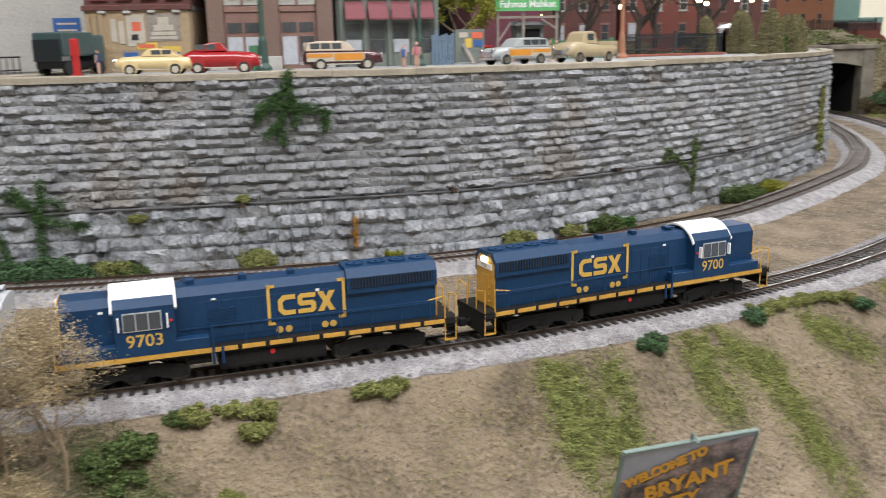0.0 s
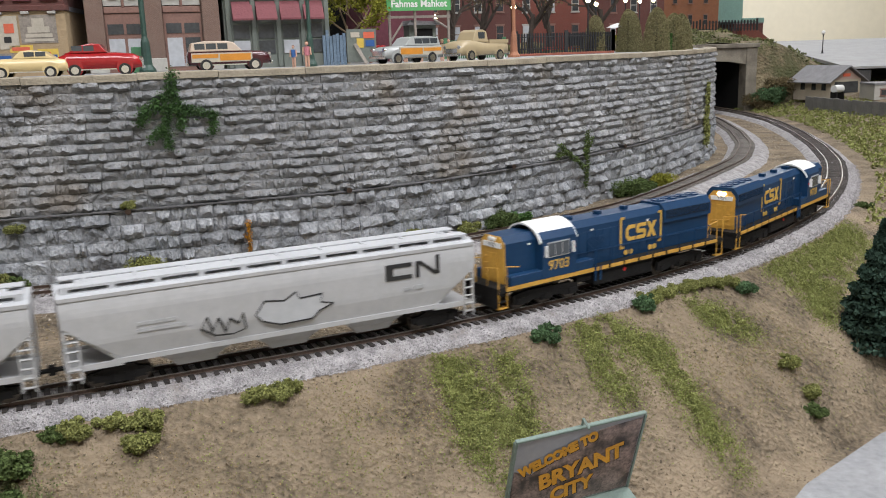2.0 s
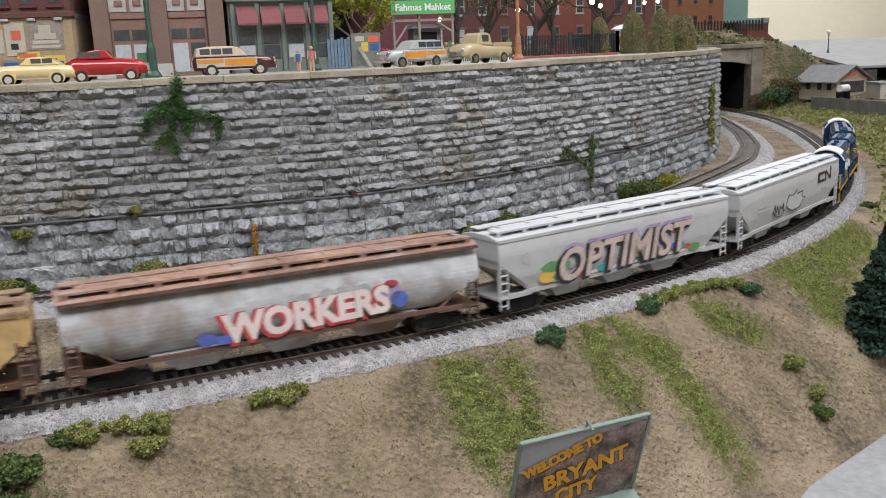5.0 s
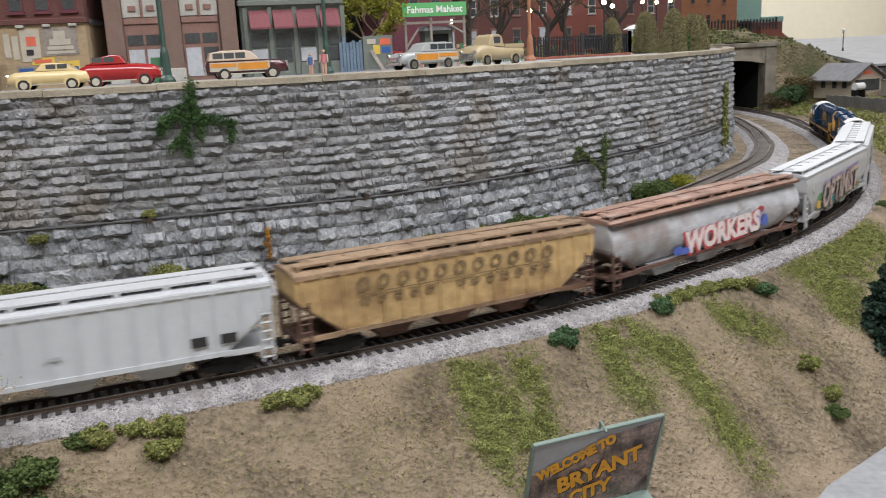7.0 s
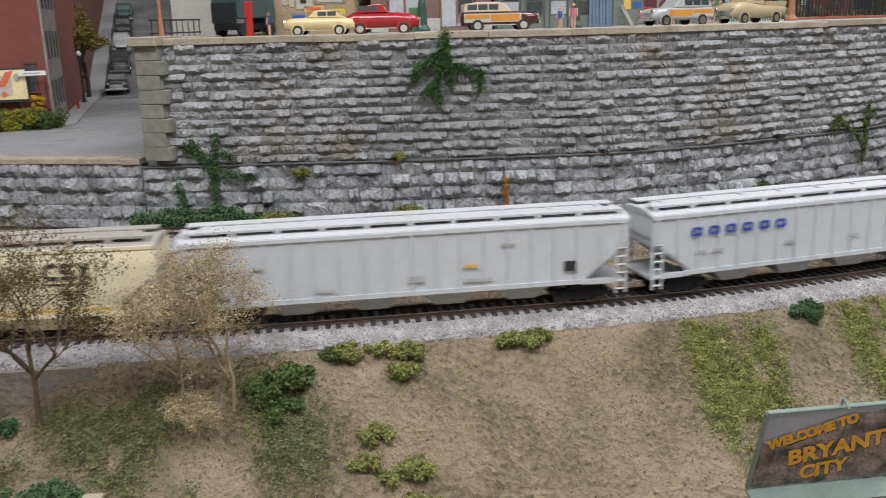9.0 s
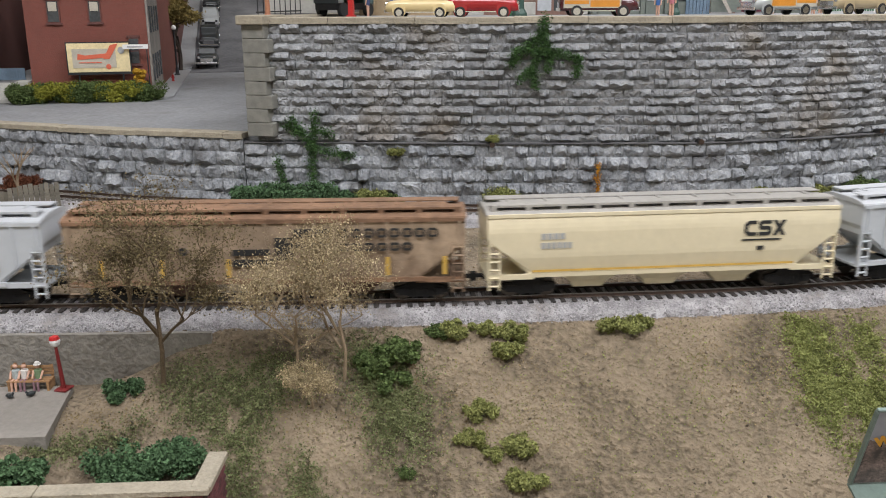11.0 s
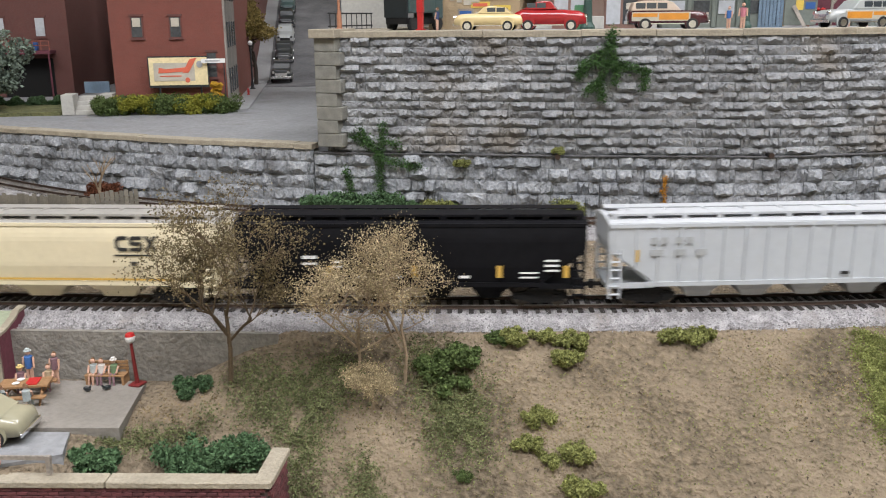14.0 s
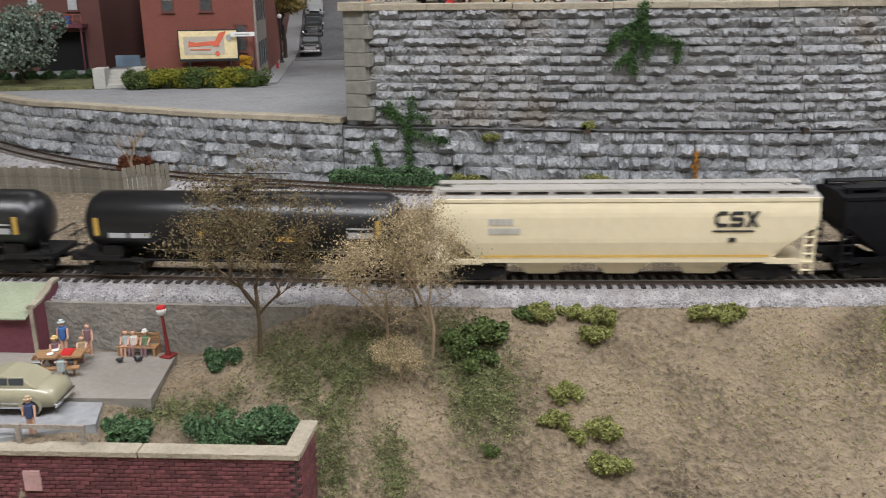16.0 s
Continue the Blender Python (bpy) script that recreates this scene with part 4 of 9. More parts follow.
            for z in (0.45, 0.8, 1.15):
                part("step", boxes((min(q * (e - 0.08), q * (e - 0.68)), max(q * (e - 0.08), q * (e - 0.68)), s * 1.3 - 0.14, s * 1.3 + 0.14, z, z + 0.05), k=HO), YELLOW if z < 0.5 else BLACK, car)
        part("grab_iron", rods([((hx + q * 0.12, -0.6, 1.9 + 0.35 * i), (hx + q * 0.12, -0.4, 1.9 + 0.35 * i)) for i in range(4)], 0.03, 5, HO), YELLOW, car)
        coupler(car, q * (e + 0.02), q)
    for s in (-1, 1):
        part("air_pipe", rods([((cab0 - 1.5, s * 1.5, 0.8), (cab0 - 1.5, s * 1.5, 2.6)), ((cab0 - 1.9, s * 1.5, 0.8), (cab0 - 1.9, s * 1.5, 1.6))], 0.07, 6, HO), BLUE, car)
        part("air_tank", rods([((2.3, s * 1.05, 1.0), (3.4, s * 1.05, 1.0))], 0.22, 10, HO), BLACK, car)
    car["bogie"] = 5.5 * HO
    for q in (-1, 1):
        truck(car, q * 5.5, 3)
    return car


def tank_car(length, label):
    car = tagged(empty("tank_car"), label, "tank car", "cars of the train")
    e = (length - 0.011) / HO / 2
    prof = [(0.05, -e + 0.6), (0.8, -e + 0.68), (1.25, -e + 0.95), (1.5, -e + 1.4), (1.52, 0), (1.5, e - 1.4), (1.25, e - 0.95), (0.8, e - 0.68), (0.05, e - 0.6)]
    rings = [[(x, r * math.cos(2 * math.pi * i / 28), 2.75 + r * math.sin(2 * math.pi * i / 28)) for i in range(28)] for r, x in prof]
    tank = part("tank", loft(bmesh.new(), rings, k=HO), TANK_BLACK, car, "glossy black tank")
    for p in tank.data.polygons:
        p.use_smooth = len(p.vertices) == 4
    part("dome", lathe(bmesh.new(), [(0.55, 4.2), (0.55, 4.6), (0.45, 4.68), (0.02, 4.7)], 16, k=HO), TANK_BLACK, car)
    part("top_walk", boxes((-2.2, 2.2, -0.9, -0.6, 4.28, 4.34), (-2.2, 2.2, 0.6, 0.9, 4.28, 4.34), k=HO), BLACK, car)
    part("top_rail", rods([((-2.2, s, 4.3), (-2.2, s, 5.0)) for s in (-0.9, 0.9)] + [((2.2, s, 4.3), (2.2, s, 5.0)) for s in (-0.9, 0.9)] + [((-2.2, s, 5.0), (2.2, s, 5.0)) for s in (-0.9, 0.9)], 0.03, 5, HO), BLACK, car)
    for q in (-1, 1):
        part("end_sill", boxes((min(q * e, q * (e - 2.6)), max(q * e, q * (e - 2.6)), -1.35, 1.35, 0.95, 1.2), k=HO), BLACK, car)
        part("saddle", boxes((q * (e - 2.15) - 0.5, q * (e - 2.15) + 0.5, -1.2, 1.2, 1.15, 1.7), k=HO), BLACK, car)
        rows = [((q * (e - 0.05), -1.3, 1.1), (q * (e - 0.05), -1.3, 2.2)), ((q * (e - 0.05), 1.3, 1.1), (q * (e - 0.05), 1.3, 2.2)), ((q * (e - 0.05), -1.3, 2.2), (q * (e - 0.05), 1.3, 2.2))]
        part("end_rail", rods(rows, 0.04, 5, HO), BLACK, car)
        ladder(car, q * (e - 0.5), -1.42, 0.5, 2.0, 0.42, BLACK, 4)
        coupler(car, q * (e + 0.02), q)
    part("side_walk", boxes((-e + 2.6, e - 2.6, -1.32, -1.1, 0.95, 1.02), k=HO), BLACK, car)
    part("centre_sill", boxes((-e, e, -0.2, 0.2, 0.72, 1.1), k=HO), BLACK, car)
    marks(car, -1.5, [(-e + 1.5, -e + 1.7, 2.3, 3.2), (-1.9, -1.7, 2.2, 2.6), (2.0, 2.7, 2.1, 2.35), (2.7, 2.85, 2.1, 2.75), (e - 1.8, e - 1.6, 2.3, 3.2)], YELLOW_DECAL)
    marks(car, -1.505, [(-e + 2.2, -e + 3.1, 2.2, 2.45), (-e + 3.3, -e + 4.3, 2.2, 2.45), (e - 3.2, e - 2.0, 2.3, 2.6), (e - 3.2, e - 2.0, 2.75, 2.82)], GREY_DECAL)
    ladder(car, -0.3, -1.6, 1.0, 4.3, 0.5, BLACK, 8)
    car["bogie"] = (e - 2.15) * HO
    for q in (-1, 1):
        truck(car, q * (e - 2.15))
    return car


def small_print(car, e, rows, material, y=-1.595):
    marks(car, y, rows, material, "small_print")


TRAIN = []
TRAIN.append((locomotive("9700", True, "dark blue diesel locomotive with white cab roof and lit rear headlight"), 1))
TRAIN.append((locomotive("9703", False, "dark blue diesel locomotive with white cab roof, running backwards"), -1))

# light grey smooth hopper with a scrawled face
c, e = hopper(LENGTHS[2], "smooth", CAR_GREY, CAR_ROOF, CAR_GREY, "light grey smooth-sided covered hopper with black emblem and scrawl")
marks(c, -1.6, [(e - 4.9, e - 4.5, 2.95, 3.75), (e - 4.5, e - 3.5, 3.55, 3.75), (e - 4.5, e - 3.5, 2.95, 3.15), (e - 3.3, e - 3.1, 2.95, 3.75), (e - 2.2, e - 2.0, 3.0, 3.95)], DARK_DECAL, "emblem_block")
bob(c, [(e - 3.3, 3.75), (e - 3.0, 3.75), (e - 2.0, 3.0), (e - 2.3, 3.0)], -1.6, DARK_DECAL, "emblem_block")
scrawl = [(-1.6, 0.1), (-1.2, 0.75), (-0.4, 0.62), (0.1, 1.0), (0.25, 0.62), (1.2, 0.7), (1.1, 0.25), (1.65, 0.1), (1.0, -0.2), (0.7, -0.55), (-0.6, -0.6), (-1.3, -0.3), (-1.6, 0.1)]
part("scrawl", loft(bmesh.new(), [[(e - 9.5 + x * 1.15, -1.6 + q, 2.25 + z * 0.9 + w) for q, w in ((-0.012, -0.035), (-0.012, 0.035), (0.012, 0.035), (0.012, -0.035))] for x, z in scrawl], k=HO), DARK_DECAL, c, "black scrawled outline")
bob(c, [(e - 9.5 + x * 1.1, 2.22 + z * 0.85) for x, z in scrawl[:-1]], -1.585, CAR_ROOF, "scrawl_fill")
tag = [(-1.2, 0.1), (-0.9, 0.6), (-0.7, -0.1), (-0.4, 0.5), (-0.1, -0.2), (0.1, 0.4), (0.5, 0.1), (0.7, 0.55), (0.8, -0.2), (0.2, -0.35), (-0.6, -0.3)]
part("scrawl", loft(bmesh.new(), [[(e - 12.6 + x + w, -1.6 + q, 2.0 + z + w) for q, w in ((-0.012, -0.035), (-0.012, 0.035), (0.012, 0.035), (0.012, -0.035))] for x, z in tag + tag[:1]], k=HO), DARK_DECAL, c)
small_print(c, e, [(e - 3.4, e - 2.9, 2.35, 2.55), (e - 4.0, e - 3.6, 2.35, 2.5), (-e + 3.0, -e + 4.6, 2.7, 2.85), (-e + 3.0, -e + 5.0, 2.4, 2.55)], GREY_DECAL)
TRAIN.append((c, 1))

# grey hopper with a large painted word
c, e = hopper(LENGTHS[3], "smooth", CAR_GREY, CAR_ROOF, CAR_GREY, "light grey covered hopper with colourful graffiti lettering")
rg = random.Random(8)
for i in range(26):
    x, z, r = rg.uniform(-6.0, 6.2), rg.uniform(1.55, 2.0), rg.uniform(0.18, 0.5)
    if i > 18:
        x, z = rg.choice([-5.4, 5.2]) + rg.uniform(-0.8, 0.8), rg.uniform(1.6, 2.7)
    bob(c, [(x + r * 1.5 * math.cos(a) * rg.uniform(0.7, 1.2), z + r * 0.7 * math.sin(a)) for a in np.linspace(0, 5.5, 8)], -1.578 - 0.0004 * i, rg.choice([GRAFF_TEAL, GRAFF_GREEN, GRAFF_TEAL, GRAFF_BLUE, YELLOW_DECAL, GRAFF_RED]), "paint_patch")
GRAFF_LILAC = mat("graffiti_lilac", (0.30, 0.25, 0.40), 0.6, vary=0.3, scale=160, bump=0.0)
tilt = Matrix.Rotation(0.02, 4, "Z")
written("graffiti_glow", "OPTIMIST", 2.5 * HO, GRAFF_LILAC, c, on_side(0.0, -1.65, 2.36) @ tilt, fat=0.0022, squeeze=1.0, slant=0.22, label="lilac haze round the graffiti word")
written("graffiti_shadow", "OPTIMIST", 2.5 * HO, DARK_DECAL, c, on_side(-0.12, -1.665, 2.20) @ tilt, fat=0.0018, squeeze=1.0, slant=0.22, label="black outline of the graffiti word")
written("graffiti_word", "OPTIMIST", 2.5 * HO, GRAFF_TAN, c, on_side(0.06, -1.68, 2.28) @ tilt, fat=0.0007, squeeze=1.0, slant=0.22, label="tan graffiti word OPTIMIST")
for i in range(8):
    x, z = rg.uniform(-4.8, 4.8), rg.uniform(2.1, 3.2)
    part("paint_dot", rods([((x, -1.64, z), (x, -1.62, z))], rg.uniform(0.08, 0.2), 8, HO), rg.choice([GRAFF_RED, GRAFF_RED, GRAFF_BLUE, GRAFF_WHITE]), c)
bob(c, [(-5.6, 1.42), (5.6, 1.42), (5.6, 1.6), (-5.6, 1.58)], -1.50, GRAFF_WHITE, "paint_patch")
part("paint_dot", rods([((-e + 1.9, -1.6, 3.1), (-e + 1.9, -1.57, 3.1))], 0.34, 14, HO), GREY_DECAL, c)
TRAIN.append((c, 1))

# weathered cylindrical hopper
c, e = hopper(LENGTHS[4], "round", CAR_SILVER, RUST_ROOF, CAR_SILVER, "weathered silver cylindrical hopper with rusty roof and graffiti lettering", end=RUST_END, rail=RUST_END)
for x, z, rx, rz, mt in ((-3.9, 1.75, 0.5, 0.3, GRAFF_BLUE), (-3.2, 1.65, 0.5, 0.22, GRAFF_BLUE), (4.9, 2.6, 0.62, 0.5, GRAFF_LILAC), (5.4, 2.2, 0.5, 0.42, GRAFF_BLUE), (5.0, 3.0, 0.4, 0.25, GRAFF_RED), (2.6, 3.05, 0.5, 0.25, GREY_DECAL), (1.7, 3.05, 0.4, 0.25, GREY_DECAL), (0.6, 3.0, 0.4, 0.22, GREY_DECAL), (3.5, 3.0, 0.4, 0.28, GREY_DECAL)):
    bob(c, [(x + rx * math.cos(a) * rg.uniform(0.75, 1.15), z + rz * math.sin(a) * rg.uniform(0.75, 1.15)) for a in np.linspace(0, 5.5, 9)], -1.575, mt, "paint_patch")
written("graffiti_shadow", "WORKERS", 1.75 * HO, GRAFF_RED, c, on_side(0.75, -1.585, 2.08) @ Matrix.Rotation(0.03, 4, "Z"), fat=0.0021, squeeze=0.98, label="red outline of the graffiti word")
written("graffiti_word", "WORKERS", 1.75 * HO, GRAFF_WHITE, c, on_side(0.85, -1.60, 2.14) @ Matrix.Rotation(0.03, 4, "Z"), fat=0.0010, squeeze=0.98, label="white graffiti word WORKERS")
TRAIN.append((c, 1))

# faded yellow grain hopper
c, e = hopper(LENGTHS[5], "rib", CAR_TAN, TAN_ROOF, RUST_END, "faded yellow ribbed grain hopper with dark rusty streaks", ribs=17, end=RUST_END, rail=TAN_ROOF)
FADED = mat("faded_brown_marking", (0.17, 0.115, 0.06), 0.8, vary=0.3, scale=120, bump=0.0)
hollows(c, -1.612, [(-5.6 + i * 1.06, -5.6 + i * 1.06 + 0.66, 3.1, 3.8) for i in range(11)], FADED, "letter_bar", 0.15, 0.15)
marks(c, -1.612, [(-5.6, 5.6, 2.94, 3.0)], FADED, "letter_bar")
hollows(c, -1.612, [(-5.4 + i * 0.87, -5.4 + i * 0.87 + 0.5, 2.45, 2.84) for i in range(13) if i != 5], FADED, "letter_bar", 0.11, 0.15)
TRAIN.append((c, 1))


def pale_hopper(length, label, ribs, rows, bars=(), roof=CAR_ROOF):
    c, e = hopper(length, "rib", CAR_WHITE, roof, CAR_GREY, label, bays=4, ribs=ribs, rail=CAR_WHITE)
    marks(c, -1.61, [r for r in bars], DARK_DECAL, "dark_panel")
    small_print(c, e, rows, GREY_DECAL, -1.61)
    return c, e


c, e = pale_hopper(LENGTHS[6], "pale grey ribbed covered hopper with blue name bars", 19, [(-e0, -e0 + 0.6, 2.2, 2.35) for e0 in (8.2, 7.2, 3.0, -1.0)], [(6.9, 7.6, 1.75, 2.2), (8.2, 8.9, 1.75, 2.2)])
hollows(c, -1.62, [(-8.5 + i * 0.97, -8.5 + i * 0.97 + 0.62, 3.1, 3.55) for i in range(6)], BLUE_DECAL, "letter_bar", 0.14, 0.0, 0.2)
TRAIN.append((c, 1))
c, e = pale_hopper(LENGTHS[7], "pale grey ribbed covered hopper with small markings", 19, [(-8.3, -7.8, 2.9, 3.05), (-7.5, -6.9, 2.9, 3.05), (-8.3, -7.8, 2.6, 2.75), (4.2, 4.9, 3.3, 3.45), (-0.2, 0.5, 1.8, 2.1), (-4.6, -3.7, 1.6, 1.75), (2.4, 3.8, 1.65, 1.8)], [(7.3, 7.9, 1.85, 2.35)])
marks(c, -1.62, [(2.4, 3.1, 2.35, 2.5)], YELLOW_DECAL, "small_print")
TRAIN.append((c, 1))


def cream_hopper(length):
    c, e = hopper(length, "smooth", CAR_CREAM, CREAM_ROOF, CAR_CREAM, "cream smooth-sided covered hopper with black emblem and grey roof", bays=3)
    x = e - 4.9
    emblem_shapes(c, x, x + 2.1, 2.92, 3.68, -1.6, 1, DARK_DECAL)
    marks(c, -1.6, [(x - 0.1, x + 1.9, 2.68, 2.76)], DARK_DECAL, "emblem_block")
    small_print(c, e, [(-e + 2.6 + i * 0.3, -e + 2.82 + i * 0.3, 3.05, 3.35) for i in range(4)] + [(-e + 2.6 + i * 0.26, -e + 2.78 + i * 0.26, 2.6, 2.9) for i in range(6)], GREY_DECAL)
    marks(c, -1.6, [(e - 4.2, e - 3.85, 2.2, 2.4)], DARK_DECAL, "small_print")
    marks(c, -1.52, [(-e + 2.2, e - 2.2, 1.42, 1.52)], YELLOW_DECAL, "sill_stripe")
    return c


TRAIN.append((cream_hopper(LENGTHS[8]), 1))

# weathered brown hopper with a dark painted band
c, e = hopper(LENGTHS[9], "rib", CAR_BROWN, BROWN_ROOF, RUST_END, "weathered brown ribbed hopper with dark band and yellow reflectors", ribs=17, end=CAR_BROWN, rail=BROWN_ROOF)
marks(c, -1.612, [(-1.6, 0.4, 2.0, 2.35), (-1.6, 0.2, 2.55, 2.85), (1.3, 3.0, 2.9, 3.2), (1.3, 3.0, 3.4, 3.8), (0.4, 1.3, 2.3, 3.4)], DARK_DECAL, "painted_band")
hollows(c, -1.618, [(3.4 + i * 0.6, 3.4 + i * 0.6 + 0.48, 3.35, 3.8) for i in range(8)] + [(3.4 + i * 0.6, 3.4 + i * 0.6 + 0.48, 2.7, 3.1) for i in range(6)] + [(-7.4 + i * 1.1, -7.4 + i * 1.1 + 0.44, 2.6, 2.95) for i in range(4)], DARK_DECAL, "letter_bar", 0.11, 0.0, 0.2)
marks(c, -1.63, [(x, x + 0.2, 1.5, 2.4) for x in (-7.8, -5.0, -1.9, 2.6, 5.6, 8.3)], YELLOW_DECAL, "reflector")
TRAIN.append((c, 1))

c, e = pale_hopper(LENGTHS[10], "pale grey ribbed covered hopper with number bars", 17, [(-e + 2.6, -e + 2.9, 3.3, 3.6), (-e + 3.1, -e + 3.4, 3.3, 3.6), (-e + 3.8, -e + 4.1, 3.3, 3.6), (-e + 4.3, -e + 4.6, 3.3, 3.6), (-e + 2.6, -e + 3.2, 2.7, 3.0), (-e + 3.8, -e + 4.3, 2.7, 3.0), (-e + 4.8, -e + 5.3, 2.7, 3.0)], [(2.6, 3.0, 1.6, 1.75)])
marks(c, -1.62, [(-e + 1.3, -e + 1.45, 2.4, 3.0), (e - 2.3, e - 2.15, 1.9, 2.6)], YELLOW_DECAL, "reflector")
TRAIN.append((c, 1))

c, e = hopper(LENGTHS[11], "smooth", CAR_BLACK, CAR_BLACK, CAR_BLACK, "black smooth-sided covered hopper with yellow reflectors", bays=4)
marks(c, -1.6, [(x, x + 0.26, 1.65, 2.25) for x in (-4.0, 0.1, 4.2, 7.4)], YELLOW_DECAL, "reflector")
marks(c, -1.6, [(-5.2, -4.5, 2.6, 2.75), (-5.2, -4.5, 2.3, 2.4), (-3.7, -3.3, 2.4, 2.5), (-3.7, -3.3, 2.15, 2.25), (-2.5, -1.8, 1.62, 1.75), (-1.2, -0.4, 1.62, 1.75), (2.4, 2.9, 1.62, 1.75), (5.3, 6.2, 1.62, 1.7), (5.3, 6.2, 1.85, 1.93), (6.5, 7.2, 2.2, 2.3), (6.5, 7.2, 2.45, 2.55), (6.5, 7.2, 1.95, 2.05)], DECAL, "small_print")
TRAIN.append((c, 1))
TRAIN.append((cream_hopper(LENGTHS[12]), 1))
TRAIN.append((tank_car(LENGTHS[13], "glossy black tank car with yellow reflectors"), 1))
TRAIN.append((tank_car(LENGTHS[14], "glossy black tank car with top walkway"), 1))


def motions():
    """Keys the train along the main track."""
    ht, hx = [h[0] for h in HEAD], [h[1] for h in HEAD]
    back = -LENGTHS[0]
    for (car, facing), length in zip(TRAIN, LENGTHS):
        back_mid = back + length / 2
        back += length
        reach = car["bogie"]
        rows, turns = [], ([], [])
        for i in range(65):
            t = i * 0.25
            s = MARK + float(np.interp(t, ht, hx)) - back_mid
            a, b = along(FRONT, FRONT_S, s - reach), along(FRONT, FRONT_S, s + reach)
            h = math.atan2(b[1] - a[1], b[0] - a[0])
            rows.append((t, pose((a[0] + b[0]) / 2, (a[1] + b[1]) / 2, 0, 0, 0, math.degrees(h) + (180 if facing < 0 else 0))))
            first, last = (a, b) if facing > 0 else (b, a)
            turns[0].append((t, pose(-reach, 0, 0, 0, 0, math.degrees(first[2] - h))))
            turns[1].append((t, pose(reach, 0, 0, 0, 0, math.degrees(last[2] - h))))
        walk(car, rows)
        for tr, keys in zip([o for o in car.children if o.name.startswith("truck")], turns):
            walk(tr, keys[::2])

# ---- town: materials ----


def brick_mat(name, brick, mortar, wide=0.0024, high=0.0009):
    m = mat(name, brick, 0.85, vary=0.25, scale=120, bump=0.15)
    nt = m.node_tree
    n, l = nt.nodes, nt.links
    bt = n.new("ShaderNodeTexBrick")
    bt.inputs["Scale"].default_value = 1.0
    bt.inputs["Brick Width"].default_value, bt.inputs["Row Height"].default_value, bt.inputs["Mortar Size"].default_value = wide, high, 0.00012
    bt.inputs["Color1"].default_value = (*brick, 1)
    bt.inputs["Color2"].default_value = (*[c * 0.72 for c in brick], 1)
    bt.inputs["Mortar"].default_value = (*mortar, 1)
    tc = n.new("ShaderNodeTexCoord")
    sep, com, add = n.new("ShaderNodeSeparateXYZ"), n.new("ShaderNodeCombineXYZ"), n.new("ShaderNodeMath")
    l.new(tc.outputs["Object"], sep.inputs[0])
    l.new(sep.outputs[0], add.inputs[0])
    l.new(sep.outputs[1], add.inputs[1])
    l.new(add.outputs[0], com.inputs[0])
    l.new(sep.outputs[2], com.inputs[1])
    l.new(com.outputs[0], bt.inputs["Vector"])
    b = n["Principled BSDF"]
    old = b.inputs["Base Color"].links[0].from_socket
    mix = n.new("ShaderNodeMix")
    mix.data_type = "RGBA"
    mix.inputs["Factor"].default_value = 0.65
    l.new(old, mix.inputs["A"])
    l.new(bt.outputs["Color"], mix.inputs["B"])
    l.new(mix.outputs["Result"], b.inputs["Base Color"])
    return m


RED_BRICK = brick_mat("red_brick", (0.20, 0.055, 0.04), (0.16, 0.09, 0.07))
DARK_BRICK = brick_mat("dark_red_brick", (0.13, 0.045, 0.038), (0.12, 0.08, 0.07))
BROWN_BRICK = brick_mat("brown_brick", (0.185, 0.115, 0.09), (0.24, 0.19, 0.16))
ORANGE_BRICK = brick_mat("orange_brick", (0.30, 0.12, 0.06), (0.2, 0.12, 0.08))
TAN_PLASTER = mat("tan_plaster", (0.36, 0.27, 0.165), 0.85, vary=0.12, scale=50, bump=0.15, stain=(0.34, 0.25, 0.15), stain_at=0.6)
WHITE_STONE = mat("pale_stone", (0.42, 0.41, 0.38), 0.85, vary=0.12, scale=60, bump=0.15)
GREEN_GREY = mat("grey_green_paint", (0.15, 0.17, 0.15), 0.7, vary=0.12, scale=60, bump=0.1)
MAROON = mat("maroon_awning", (0.20, 0.065, 0.075), 0.8, vary=0.12, scale=90, bump=0.1)
MAROON_WALL = mat("maroon_wall", (0.13, 0.035, 0.05), 0.8, vary=0.2, scale=60, bump=0.1)
WOODTRIM = mat("brown_trim", (0.22, 0.125, 0.10), 0.7, vary=0.2, scale=100, bump=0.1)
CURTAIN = mat("pale_shop_window", (0.42, 0.44, 0.47), 0.35, vary=0.15, scale=50, bump=0.0)
DIM_WIN = mat("dim_window", (0.05, 0.055, 0.06), 0.25, vary=0.4, scale=80, bump=0.0)
SIGN_GREEN = mat("market_green", (0.10, 0.38, 0.13), 0.6, vary=0.1, scale=80, bump=0.02)
PARK_GREEN = mat("fence_green", (0.07, 0.20, 0.10), 0.7, vary=0.15, scale=80, bump=0.05)
IRON = mat("black_iron", (0.02, 0.022, 0.025), 0.5, vary=0.2, scale=150)
POST_GREEN = mat("dark_green_post", (0.035, 0.075, 0.06), 0.5, vary=0.2, scale=150)
ORANGE_POST = mat("weathered_pole", (0.36, 0.16, 0.09), 0.7, vary=0.2, scale=150)
BLUE_BOARD = mat("blue_grey_board", (0.14, 0.20, 0.27), 0.8, vary=0.25, scale=120, bump=0.2)
KERB_RED = mat("red_kerb", (0.28, 0.09, 0.06), 0.8, vary=0.2, scale=100)
PAPER = mat("poster_paper", (0.46, 0.42, 0.35), 0.8, vary=0.12, scale=150, bump=0.05)
POSTER_RED = mat("poster_red", (0.62, 0.13, 0.07), 0.7, vary=0.12, scale=150, bump=0.02)
